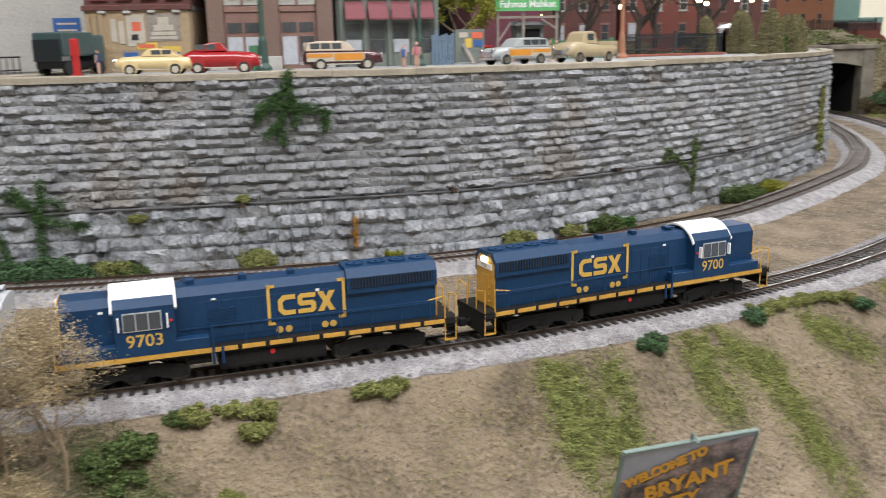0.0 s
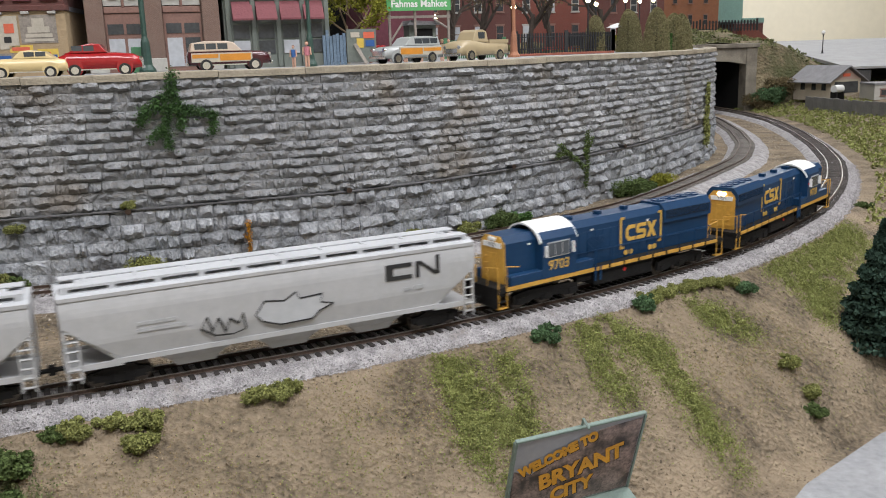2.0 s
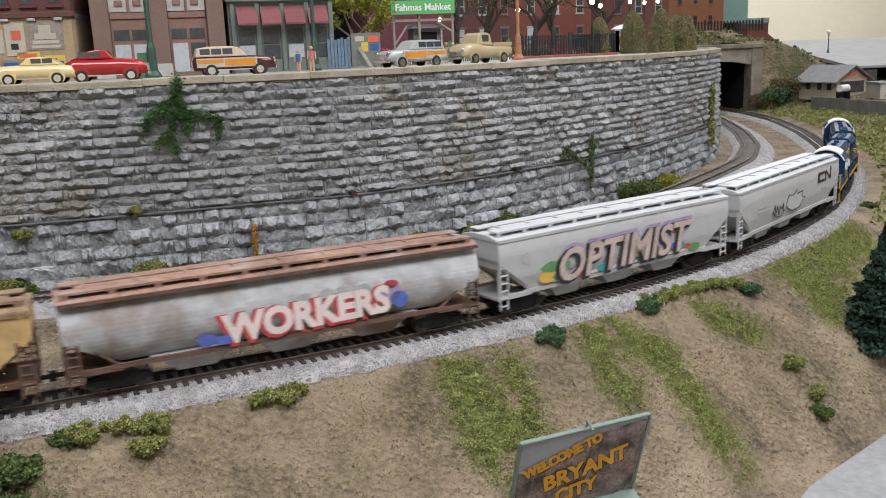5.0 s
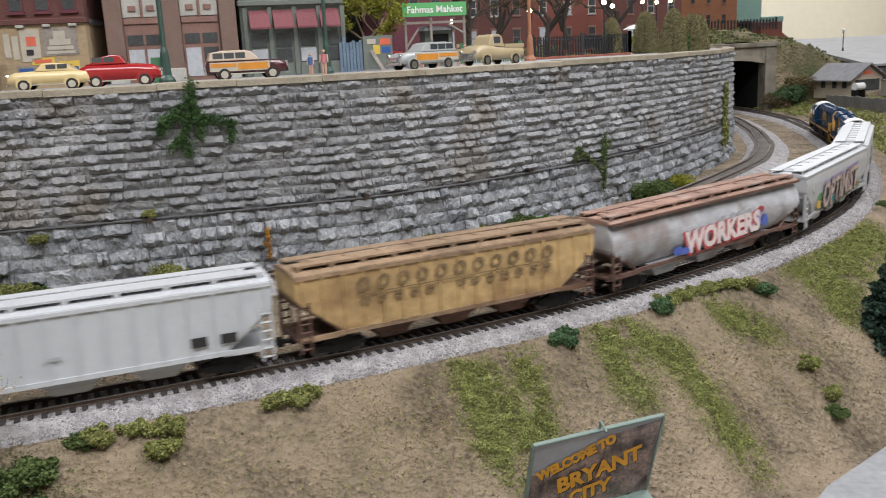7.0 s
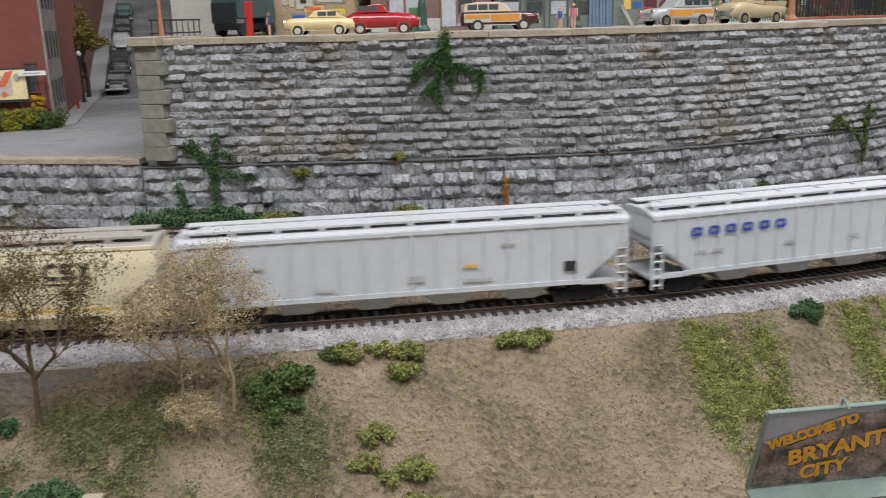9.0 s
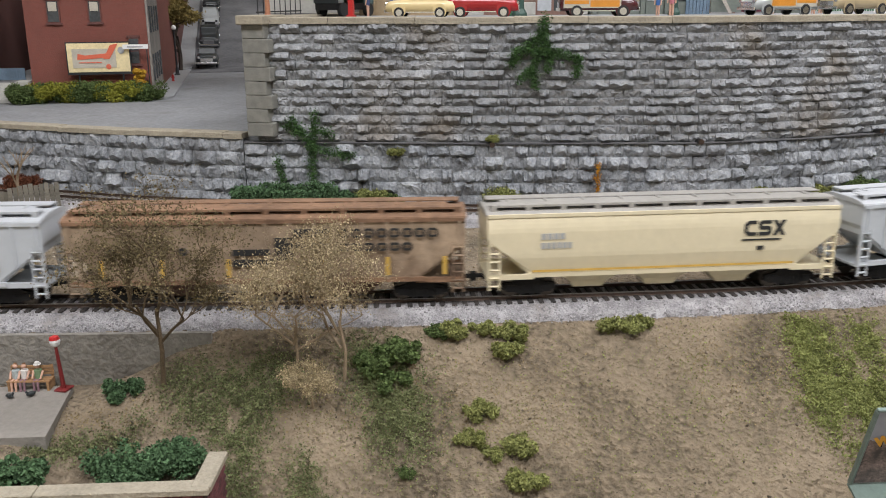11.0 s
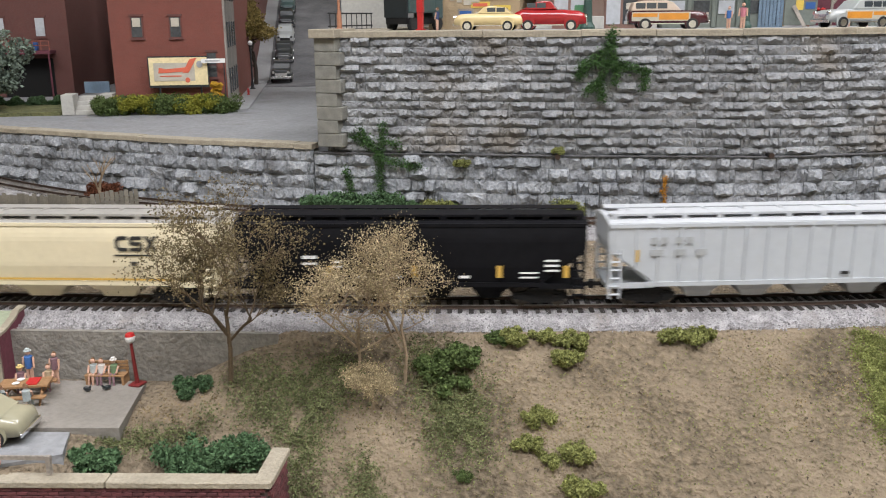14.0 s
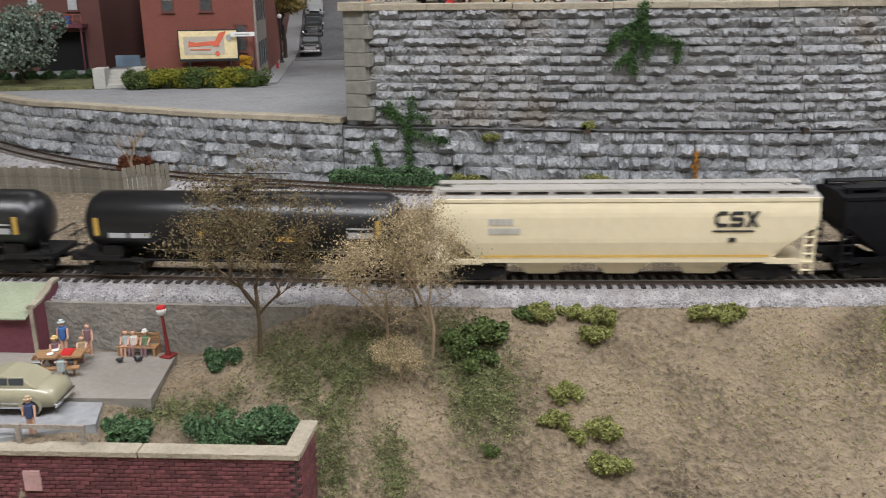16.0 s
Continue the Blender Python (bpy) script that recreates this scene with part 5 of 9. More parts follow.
POSTER_YELLOW = mat("poster_yellow", (0.62, 0.44, 0.08), 0.7, vary=0.12, scale=150, bump=0.02)
POSTER_BLUE = mat("poster_blue", (0.03, 0.10, 0.30), 0.7, vary=0.12, scale=150, bump=0.02)
POSTER_GREY = mat("poster_grey", (0.26, 0.23, 0.20), 0.7, vary=0.3, scale=150, bump=0.02)
RED_PAINT = mat("bright_red_paint", (0.45, 0.02, 0.02), 0.4, vary=0.1, scale=120, bump=0.02)
CHROME = mat("chrome", (0.75, 0.75, 0.76), 0.15, 1.0, vary=0.05, scale=120, bump=0.0)
TYRE = mat("black_tyre", (0.015, 0.015, 0.015), 0.7, vary=0.2, scale=200)
SLATE = mat("grey_roofing", (0.20, 0.20, 0.21), 0.8, vary=0.2, scale=100, bump=0.3)
GRASS = mat("dull_grass", (0.10, 0.115, 0.045), 0.95, vary=0.45, scale=90, bump=0.8, tint=(0.17, 0.17, 0.075))
# Flat near-black: the shade of gaps, openings and the tunnel bore as colour.
SHADE_BLACK = mat("shade_black", (0.004, 0.004, 0.004), 0.95, vary=0.1, scale=50, bump=0.0)
SKIN = mat("figure_skin", (0.55, 0.33, 0.24), 0.7, vary=0.08, scale=300, bump=0.0)


def turned(x, y, z, deg):
    return pose(x, y, z, 0, 0, deg)


def window(parent, x, z, w, h, frame_mat, pane_mat, bars=1, sill=True, depth=0.0012, y=0.0):
    """A window on a front face at y, its lower left corner at (x, z)."""
    fr = part("window_frame", boxes((x, x + w, y - depth, y - 0.0001, z, z + h)), frame_mat, parent)
    t = w * 0.09
    for i in range(bars):
        z0, z1 = z + t + (h - t) * i / bars, z + (h - t) * (i + 1) / bars
        part("pane", boxes((x + t, x + w - t, y - depth - 0.0003, y - depth, z0, z1)), pane_mat, fr)
    if sill:
        part("sill", boxes((x - w * 0.12, x + w * 1.12, y - depth * 1.9, y, z - h * 0.07, z)), frame_mat, fr)
        part("lintel", boxes((x - w * 0.1, x + w * 1.1, y - depth * 1.5, y, z + h, z + h * 1.09)), frame_mat, fr)
    return fr


def building(name, label, m, wide, deep, high, wall_mat, category="building"):
    b = tagged(empty(name, m), label, category)
    part("wall", boxes((0, wide, 0, deep, 0, high)), wall_mat, b)
    part("roof", boxes((-0.001, wide + 0.001, -0.001, deep + 0.001, high, high + 0.004)), SLATE, b)
    return b


TZ = STREET_Z - 0.0012

# tan corner building with painted advertisements
b = building("advert_building", "tan plaster corner building covered with faded painted advertisements", turned(-0.322, 0.785, TZ, 5), 0.092, 0.12, 0.055, TAN_PLASTER)
part("upper_wall", boxes((0, 0.092, 0.001, 0.12, 0.059, 0.14)), DARK_BRICK, b, "dark red brick upper storey")
part("cornice", bevel(boxes((-0.002, 0.094, -0.003, 0.01, 0.055, 0.060)), 0.0006, 1), DARK_BRICK, b)
for i in range(4):
    part("corbel", bevel(boxes((0.012 + i * 0.022, 0.019 + i * 0.022, -0.003, 0.0, 0.0525, 0.055)), 0.0005, 1), WHITE_STONE, b)
    window(b, 0.008 + i * 0.022, 0.066, 0.012, 0.03, MAROON_WALL, DIM_WIN, 2, y=0.001)
ads = [(0.036, 0.052, 0.0235, 0.0515, PAPER), (0.054, 0.084, 0.028, 0.052, POSTER_GREY), (0.0435, 0.0625, 0.0205, 0.0265, POSTER_YELLOW), (0.066, 0.083, 0.0125, 0.023, POSTER_YELLOW), (0.030, 0.046, 0.006, 0.020, POSTER_GREY), (0.022, 0.027, 0.028, 0.048, PAPER), (0.029, 0.034, 0.026, 0.046, PAPER), (0.048, 0.062, 0.004, 0.017, PAPER)]
for x0, x1, z0, z1, pm in ads:
    part("painted_advert", boxes((x0, x1, -0.0006, 0, z0, z1)), pm, b, "faded painted advertisement")
for x0, x1, z0, z1, pm in [(0.041, 0.049, 0.037, 0.045, POSTER_RED), (0.040, 0.046, 0.029, 0.034, DARK_DECAL), (0.0455, 0.060, 0.022, 0.025, POSTER_RED), (0.058, 0.080, 0.033, 0.036, PAPER), (0.057, 0.081, 0.0295, 0.0318, PAPER), (0.060, 0.078, 0.037, 0.042, PAPER), (0.064, 0.074, 0.042, 0.049, PAPER), (0.068, 0.077, 0.015, 0.020, POSTER_RED), (0.077, 0.082, 0.0135, 0.018, POSTER_BLUE), (0.032, 0.044, 0.014, 0.018, POSTER_BLUE), (0.032, 0.044, 0.008, 0.012, PAPER)]:
    part("advert_bar", boxes((x0, x1, -0.0009, -0.0006, z0, z1)), pm, b)
for i in range(3):
    part("pilaster", boxes((0.001 + i * 0.006, 0.004 + i * 0.006, -0.002, 0, 0, 0.052)), TAN_PLASTER, b)

# Solid black box fills the narrow gap in place of its shade.
part("gap_shade", boxes((-0.2295, -0.2195, 0.86, 0.9, TZ, TZ + 0.2)), SHADE_BLACK)
tagged(bpy.data.objects["gap_shade"], "black box as shade in the narrow gap between the buildings", "wall", kind="structure")

# brown brick shop building
b = building("brick_shop", "brown brick shop building with tall framed shop windows", turned(-0.219, 0.812, TZ, 13), 0.117, 0.12, 0.20, BROWN_BRICK)
for i in range(3):
    part("pilaster", bevel(boxes((i * 0.0505, i * 0.0505 + 0.0155, -0.006, 0, 0, 0.16)), 0.0006, 1), BROWN_BRICK, b)
    part("plinth", bevel(boxes((i * 0.0505 - 0.0005, i * 0.0505 + 0.016, -0.007, 0, 0, 0.012)), 0.0005, 1), WHITE_STONE, b)
for i in range(2):
    x = 0.0160 + i * 0.0505
    part("shop_frame", boxes((x, x + 0.0335, -0.002, 0, 0.0, 0.052)), WOODTRIM, b)
    for j, (w0, w1, z0, z1, pm) in enumerate([(0.002, 0.0155, 0.004, 0.030, CURTAIN), (0.018, 0.0315, 0.004, 0.030, CURTAIN if i == 0 else DIM_WIN), (0.002, 0.0155, 0.034, 0.043, DIM_WIN), (0.018, 0.0315, 0.034, 0.043, DIM_WIN)]):
        part("shop_pane", boxes((x + w0, x + w1, -0.0026, -0.002, z0, z1)), pm, b)
    part("spandrel", bevel(boxes((x, x + 0.0335, -0.0035, 0, 0.0525, 0.058)), 0.0005, 1), WOODTRIM, b)
    part("stone_panel", boxes((x, x + 0.0335, -0.0025, 0, 0.059, 0.075)), WHITE_STONE, b, "pale stone panel")
    for k in range(2):
        part("panel_inset", bevel(boxes((x + 0.005 + k * 0.016, x + 0.012 + k * 0.016, -0.004, -0.0025, 0.064, 0.069)), 0.0004, 1), WOODTRIM, b)
        window(b, x + 0.003 + k * 0.016, 0.082, 0.012, 0.035, WOODTRIM, DIM_WIN, 2, y=-0.0002)
    part("mullion", rods([((x + 0.0167, -0.003, 0.058), (x + 0.0167, -0.003, 0.076))], 0.0013, 8), WOODTRIM, b)
part("door_notice", boxes((0.0875, 0.0925, -0.0035, -0.0026, 0.018, 0.024)), PAPER, b, "white notice on the shop door")

# grey-green store with maroon awnings
b = building("awning_store", "grey-green store front with four maroon awnings", turned(-0.103, 0.848, TZ, 13), 0.098, 0.12, 0.19, GREEN_GREY)
part("cornice", bevel(boxes((-0.002, 0.1, -0.005, 0, 0.066, 0.071)), 0.0007, 1), GREEN_GREY, b)
for i in range(4):
    x = 0.008 + i * 0.0225
    a = part("awning", prism(bmesh.new(), [(0, 0), (0.001, 0), (0.001, 0.001)], 0, 0.019), MAROON, b, "maroon canvas awning")
    bm = bmesh.new()
    loft(bm, [[(x, -0.0005, 0.062), (x, -0.0125, 0.046), (x, -0.0125, 0.0442), (x, -0.0005, 0.0448)], [(x + 0.019, -0.0005, 0.062), (x + 0.019, -0.0125, 0.046), (x + 0.019, -0.0125, 0.0442), (x + 0.019, -0.0005, 0.0448)]])
    bm.to_mesh(a.data)
    bm.free()
for i in range(5):
    x = 0.002 + i * 0.0235
    part("store_pilaster", bevel(boxes((x, x + 0.0045, -0.003, 0, 0, 0.065)), 0.0005, 1), GREEN_GREY, b)
for i, pm in enumerate((CURTAIN, DIM_WIN, CURTAIN, DIM_WIN)):
    x = 0.0075 + i * 0.0235
    part("stall_riser", boxes((x, x + 0.017, -0.0015, 0, 0, 0.012)), GREEN_GREY, b)
    part("shop_pane", boxes((x + 0.001, x + 0.016, -0.0012, 0, 0.013, 0.0255)), pm, b)
    part("shop_pane", boxes((x + 0.001, x + 0.016, -0.0012, 0, 0.0275, 0.0405)), DIM_WIN, b)
    window(b, x + 0.003, 0.078, 0.011, 0.03, GREEN_GREY, DIM_WIN, 2)

# black plate as gap shade, maroon building, more blocks that close the view
b = building("maroon_house", "dark maroon house behind the market stand", turned(0.030, 1.01, TZ, 13), 0.085, 0.15, 0.2, MAROON_WALL)
for i in range(3):
    window(b, 0.010 + i * 0.026, 0.07, 0.012, 0.03, WOODTRIM, DIM_WIN, 2)
# Black plate added behind the tree as the shade between the houses.
part("gap_wall", boxes((-0.02, 0.05, 1.10, 1.13, TZ, TZ + 0.2)), SHADE_BLACK)
tagged(bpy.data.objects["gap_wall"], "black plate as shade in the gap between houses", "wall", kind="structure")
rb = random.Random(21)
blocks = [(0.10, 1.62, 0.22, DARK_BRICK), (0.33, 1.72, 0.16, RED_BRICK), (0.50, 1.86, 0.2, DARK_BRICK), (0.02, 2.1, 0.3, BROWN_BRICK), (0.62, 2.45, 0.22, RED_BRICK), (0.32, 2.2, 0.28, DARK_BRICK)]
for x, y, w, mt in blocks:
    b = building("row_house", "distant dark red brick row house with arched windows", turned(x, y, TZ, 14), w, 0.14, 0.26, mt)
    n = max(3, int(w / 0.042))
    for i in range(n):
        for k in range(4):
            window(b, (i + 0.3) * w / n, 0.022 + k * 0.055, 0.016, 0.03, WOODTRIM if rb.random() < 0.6 else WHITE_STONE, CURTAIN if rb.random() < 0.3 else DIM_WIN, 2)
    part("cornice", bevel(boxes((-0.003, w + 0.003, -0.006, 0, 0.245, 0.26)), 0.001, 1), WOODTRIM, b)
b = building("orange_house", "orange brick building above the tunnel", turned(0.86, 2.50, 0.185, 10), 0.22, 0.15, 0.2, ORANGE_BRICK)
for i in range(4):
    window(b, 0.02 + i * 0.05, 0.02, 0.014, 0.028, WOODTRIM, DIM_WIN, 2)
    window(b, 0.02 + i * 0.05, 0.08, 0.014, 0.028, WOODTRIM, DIM_WIN, 2)
TEAL = mat("teal_metal", (0.20, 0.34, 0.30), 0.6, vary=0.12, scale=40, bump=0.05)
b = building("teal_roof_house", "red brick stepped house with teal metal top", turned(1.16, 2.62, 0.10, 8), 0.10, 0.14, 0.105, DARK_BRICK)
part("teal_top", bevel(boxes((-0.05, 0.035, 0.01, 0.12, 0.110, 0.20)), 0.001, 1), TEAL, b, "teal metal upper storey")
part("teal_cap", bevel(boxes((0.03, 0.102, -0.002, 0.13, 0.108, 0.122)), 0.001, 1), TEAL, b)
part("stair_wall", prism(bmesh.new(), [(0.01, 0.0), (0.17, 0.0), (0.17, 0.012), (0.05, 0.095), (0.01, 0.095)], -0.03, -0.004), RED_BRICK, b, "sloping red stair wall")

# white hall with a blue poster, and buildings at the corner of the upper street
b = building("white_hall", "pale stone hall with a blue poster by the street corner", turned(-0.49, 0.93, TZ, 14), 0.115, 0.12, 0.16, WHITE_STONE)
part("poster", boxes((0.068, 0.096, -0.001, 0, 0.022, 0.056)), POSTER_BLUE, b, "blue poster with pale bars")
for i in range(4):
    part("poster_bar", boxes((0.072, 0.092, -0.0014, -0.001, 0.028 + i * 0.007, 0.030 + i * 0.007)), PAPER, b)
b = building("corner_house", "dark stone house at the far street corner", turned(-0.42, 1.25, TZ, 14), 0.16, 0.14, 0.18, BROWN_BRICK)
for i in range(4):
    window(b, 0.015 + i * 0.037, 0.06, 0.014, 0.03, WHITE_STONE, DIM_WIN, 2)

# ---- vehicles of the town ----


def auto(label, m, body_mat, kind, length=0.066, top_mat=None, panel=None):
    """A rounded 1940s or 1950s car: 'coupe', 'sedan', 'wagon' or 'pickup', front to +x, 1 unit = its length."""
    car = tagged(empty("toy_car", m), label, "car", "cars of the upper street")
    L = length
    wide = 0.185 * L
    shapes = {
        "coupe": ([(-0.50, 0.10, 0.17), (-0.47, 0.085, 0.25), (-0.36, 0.08, 0.295), (-0.2, 0.08, 0.285), (0.05, 0.08, 0.285), (0.2, 0.08, 0.285), (0.40, 0.085, 0.265), (0.475, 0.09, 0.23), (0.5, 0.10, 0.16)], [(-0.34, 0.30), (-0.22, 0.375), (-0.08, 0.40), (0.02, 0.39), (0.10, 0.285), (-0.42, 0.28)]),
        "sedan": ([(-0.50, 0.10, 0.17), (-0.47, 0.085, 0.23), (-0.3, 0.08, 0.255), (-0.1, 0.08, 0.255), (0.05, 0.08, 0.255), (0.2, 0.08, 0.255), (0.40, 0.085, 0.245), (0.475, 0.09, 0.22), (0.5, 0.10, 0.16)], [(-0.34, 0.25), (-0.22, 0.335), (-0.05, 0.355), (0.06, 0.345), (0.16, 0.25), (-0.36, 0.25)]),
        "wagon": ([(-0.50, 0.10, 0.2), (-0.48, 0.085, 0.245), (-0.3, 0.08, 0.245), (-0.1, 0.08, 0.245), (0.05, 0.08, 0.245), (0.2, 0.08, 0.245), (0.40, 0.085, 0.235), (0.475, 0.09, 0.21), (0.5, 0.10, 0.15)], [(-0.47, 0.24), (-0.44, 0.345), (-0.3, 0.365), (-0.02, 0.365), (0.06, 0.345), (0.16, 0.24)]),
        "pickup": ([(-0.50, 0.12, 0.24), (-0.48, 0.10, 0.25), (-0.3, 0.09, 0.25), (-0.08, 0.09, 0.25), (0.05, 0.08, 0.26), (0.2, 0.08, 0.29), (0.38, 0.085, 0.28), (0.475, 0.09, 0.24), (0.5, 0.10, 0.17)], [(-0.08, 0.25), (-0.06, 0.40), (0.0, 0.43), (0.12, 0.43), (0.18, 0.40), (0.24, 0.27)]),
    }
    low, cab = shapes[kind]
    rings = []
    for x, z0, z1 in low:
        e = 0.86 if abs(x) > 0.49 else (0.95 if abs(x) > 0.46 else 1.0)
        rings.append([(x * L, -wide * e, z0 * L), (x * L, -wide * e * 1.02, (z0 * 0.45 + z1 * 0.55) * L), (x * L, -wide * e * 0.93, z1 * 0.95 * L), (x * L, -wide * 0.55 * e, z1 * L), (x * L, wide * 0.55 * e, z1 * L), (x * L, wide * e * 0.93, z1 * 0.95 * L), (x * L, wide * e * 1.02, (z0 * 0.45 + z1 * 0.55) * L), (x * L, wide * e, z0 * L)])
    part("body", loft(bmesh.new(), rings), body_mat, car, smooth=True)
    w2 = wide * 0.80
    top = bmesh.new()
    loft(top, [[(x * L, s * (w2 if z > 0.3 else wide * 0.9), z * L) for x, z in cab] for s in (-1, 1)])
    part("cabin", bevel(top, 0.012 * L), top_mat or body_mat, car, smooth=False)
    xs = [p[0] for p in cab]
    x0, x1, zt = min(xs) * L, max(xs) * L, max(p[1] for p in cab) * L
    zb = cab[-1][1] * L
    n = {"coupe": 2, "sedan": 2, "wagon": 3, "pickup": 1}[kind]
    a, c = x0 + (x1 - x0) * (0.2 if kind != "wagon" else 0.08), x1 - (x1 - x0) * (0.27 if kind != "pickup" else 0.35)
    for s in (-1, 1):
        for i in range(n):
            u0, u1 = a + (c - a) * (i + 0.06) / n, a + (c - a) * (i + 0.94) / n
            part("side_window", boxes((u0, u1, s * w2 * 1.06 - 0.0004, s * w2 * 1.06 + 0.0004, zb + (zt - zb) * 0.22, zb + (zt - zb) * 0.78)), GLASS, car)
        if panel:
            part("wood_panel", boxes((-0.46 * L, 0.27 * L, s * wide * 1.03 - 0.0003, s * wide * 1.03 + 0.0003, 0.115 * L, 0.225 * L)), PAPER, car, "pale wood framing")
            part("wood_inlay", boxes((-0.12 * L, 0.25 * L, s * wide * 1.045 - 0.0003, s * wide * 1.045 + 0.0003, 0.13 * L, 0.21 * L)), panel, car, "orange wood panel")
            part("wood_inlay", boxes((-0.45 * L, -0.14 * L, s * wide * 1.045 - 0.0003, s * wide * 1.045 + 0.0003, 0.165 * L, 0.21 * L)), panel, car)
        for x in (-0.29, 0.30):
            wl = part("wheel", rods([((x * L, s * (wide - 0.03 * L), 0.075 * L), (x * L, s * (wide * 1.03 + 0.006 * L), 0.075 * L))], 0.075 * L, 16), TYRE, car)
            part("hub_cap", rods([((x * L, s * (wide * 1.03 + 0.006 * L), 0.075 * L), (x * L, s * (wide * 1.03 + 0.012 * L), 0.075 * L))], 0.046 * L, 14), CHROME, wl)
            part("wheel_arch", rods([((x * L, s * wide * 0.9, 0.10 * L), (x * L, s * (wide * 1.028), 0.10 * L))], 0.098 * L, 16), body_mat, car)
    for x, w in ((-0.505, 1.0), (0.508, 1.0)):
        part("bumper", bevel(boxes((x * L - 0.008 * L, x * L + 0.008 * L, -wide * w, wide * w, 0.075 * L, 0.115 * L)), 0.005 * L, 1), CHROME, car)
    part("grille", boxes((0.497 * L, 0.507 * L, -wide * 0.6, wide * 0.6, 0.12 * L, 0.18 * L)), CHROME, car)
    for s in (-1, 1):
        part("headlight", rods([((0.47 * L, s * wide * 0.75, 0.195 * L), (0.503 * L, s * wide * 0.75, 0.195 * L))], 0.026 * L, 10), CHROME, car)
        part("trim", boxes((-0.3 * L, 0.2 * L, s * wide * 1.03 - 0.0002, s * wide * 1.03 + 0.0002, 0.075 * L, 0.088 * L)), CHROME, car)
    if kind == "pickup":
        part("bed", boxes((-0.47 * L, -0.1 * L, -wide * 0.75, wide * 0.75, 0.2505 * L, 0.253 * L)), WOODTRIM, car)
        for s in (-1, 1):
            part("bed_side", boxes((-0.49 * L, -0.09 * L, s * wide * 0.9 - 0.01 * L, s * wide * 0.9 + 0.01 * L, 0.24 * L, 0.29 * L)), body_mat, car)
    return car


CREAM_PAINT = mat("cream_car_paint", (0.66, 0.52, 0.27), 0.28, vary=0.04, scale=60, bump=0.0, coat=0.4)
RED_CAR = mat("red_car_paint", (0.33, 0.012, 0.016), 0.22, vary=0.06, scale=60, bump=0.0, coat=0.5)
MAROON_CAR = mat("maroon_car_paint", (0.06, 0.012, 0.016), 0.25, vary=0.06, scale=60, bump=0.0, coat=0.5)
SILVER_CAR = mat("silver_car_paint", (0.36, 0.38, 0.38), 0.3, vary=0.05, scale=60, bump=0.0, coat=0.4)
BEIGE_CAR = mat("beige_car_paint", (0.42, 0.34, 0.21), 0.35, vary=0.05, scale=60, bump=0.0, coat=0.3)
DARK_CAR = mat("dark_car_paint", (0.02, 0.025, 0.028), 0.3, vary=0.1, scale=60, bump=0.0, coat=0.4)
GREEN_CAR = mat("dull_green_paint", (0.05, 0.085, 0.085), 0.4, vary=0.1, scale=60, bump=0.0)
OLIVE_CAR = mat("olive_cream_paint", (0.31, 0.29, 0.20), 0.25, vary=0.05, scale=60, bump=0.0, coat=0.4)
ORANGE_WOOD = mat("orange_wood", (0.58, 0.24, 0.03), 0.5, vary=0.15, scale=200, bump=0.05)
CREAM_TOP = mat("cream_wood_top", (0.52, 0.42, 0.33), 0.4, vary=0.06, scale=80, bump=0.0)

auto("pale cream 1950s car parked at the coping", turned(-0.229, 0.688, TZ, 188), CREAM_PAINT, "sedan", 0.059)
auto("glossy red 1940 coupe parked at the coping", turned(-0.1785, 0.700, TZ, 9), RED_CAR, "coupe", 0.062)
auto("maroon station wagon with orange wood panels", turned(-0.084, 0.727, TZ, 15), MAROON_CAR, "wagon", 0.066, CREAM_TOP, ORANGE_WOOD)
auto("silver station wagon with orange wood panels", turned(0.067, 0.794, TZ, 214), SILVER_CAR, "wagon", 0.066, None, ORANGE_WOOD)
auto("beige 1950s pickup truck with wooden bed", turned(0.137, 0.842, TZ, 219), BEIGE_CAR, "pickup", 0.068)
# the lower street runs level past the house, then climbs
CLIMB, CLIMB_AT = 0.22, 0.50


def street_pose(lx, ly):
    a = radians(28)
    up = max(0.0, ly - CLIMB_AT) * CLIMB
    m = turned(-0.726 + lx * math.cos(a) - ly * math.sin(a), 0.797 + lx * math.sin(a) + ly * math.cos(a), LOW_STREET_Z + 0.0016 + up, -62)
    return m @ Matrix.Rotation(math.atan(CLIMB) if up else 0.0, 4, "Y")


for (lx, ly), mt in (((0.178, 0.47), DARK_CAR), ((0.178, 0.64), DARK_CAR), ((0.178, 0.78), SILVER_CAR), ((0.178, 0.92), DARK_CAR), ((0.178, 1.06), GREEN_CAR)):
    auto("dark 1940s sedan parked along the lower street", street_pose(lx, ly), mt, "sedan", 0.090)

# dark delivery truck, silver trailer, hydrant and posts at the corner
t = tagged(empty("delivery_truck", turned(-0.325, 0.742, TZ, 75)), "dark green open-backed delivery truck", "truck")
part("box", bevel(boxes((-0.02, 0.02, -0.0155, 0.0155, 0.016, 0.036)), 0.0015), GREEN_CAR, t)
part("tailboard", boxes((-0.0225, -0.0205, -0.0135, 0.0135, 0.012, 0.030)), DARK_CAR, t)
part("chassis", boxes((-0.022, 0.036, -0.012, 0.012, 0.006, 0.012)), BLACK, t)
part("cab", bevel(boxes((0.022, 0.038, -0.013, 0.013, 0.010, 0.034)), 0.002), GREEN_CAR, t)
for x in (-0.012, 0.028):
    for s in (-1, 1):
        part("wheel", rods([((x, s * 0.010, 0.006), (x, s * 0.0145, 0.006))], 0.006, 14), TYRE, t)
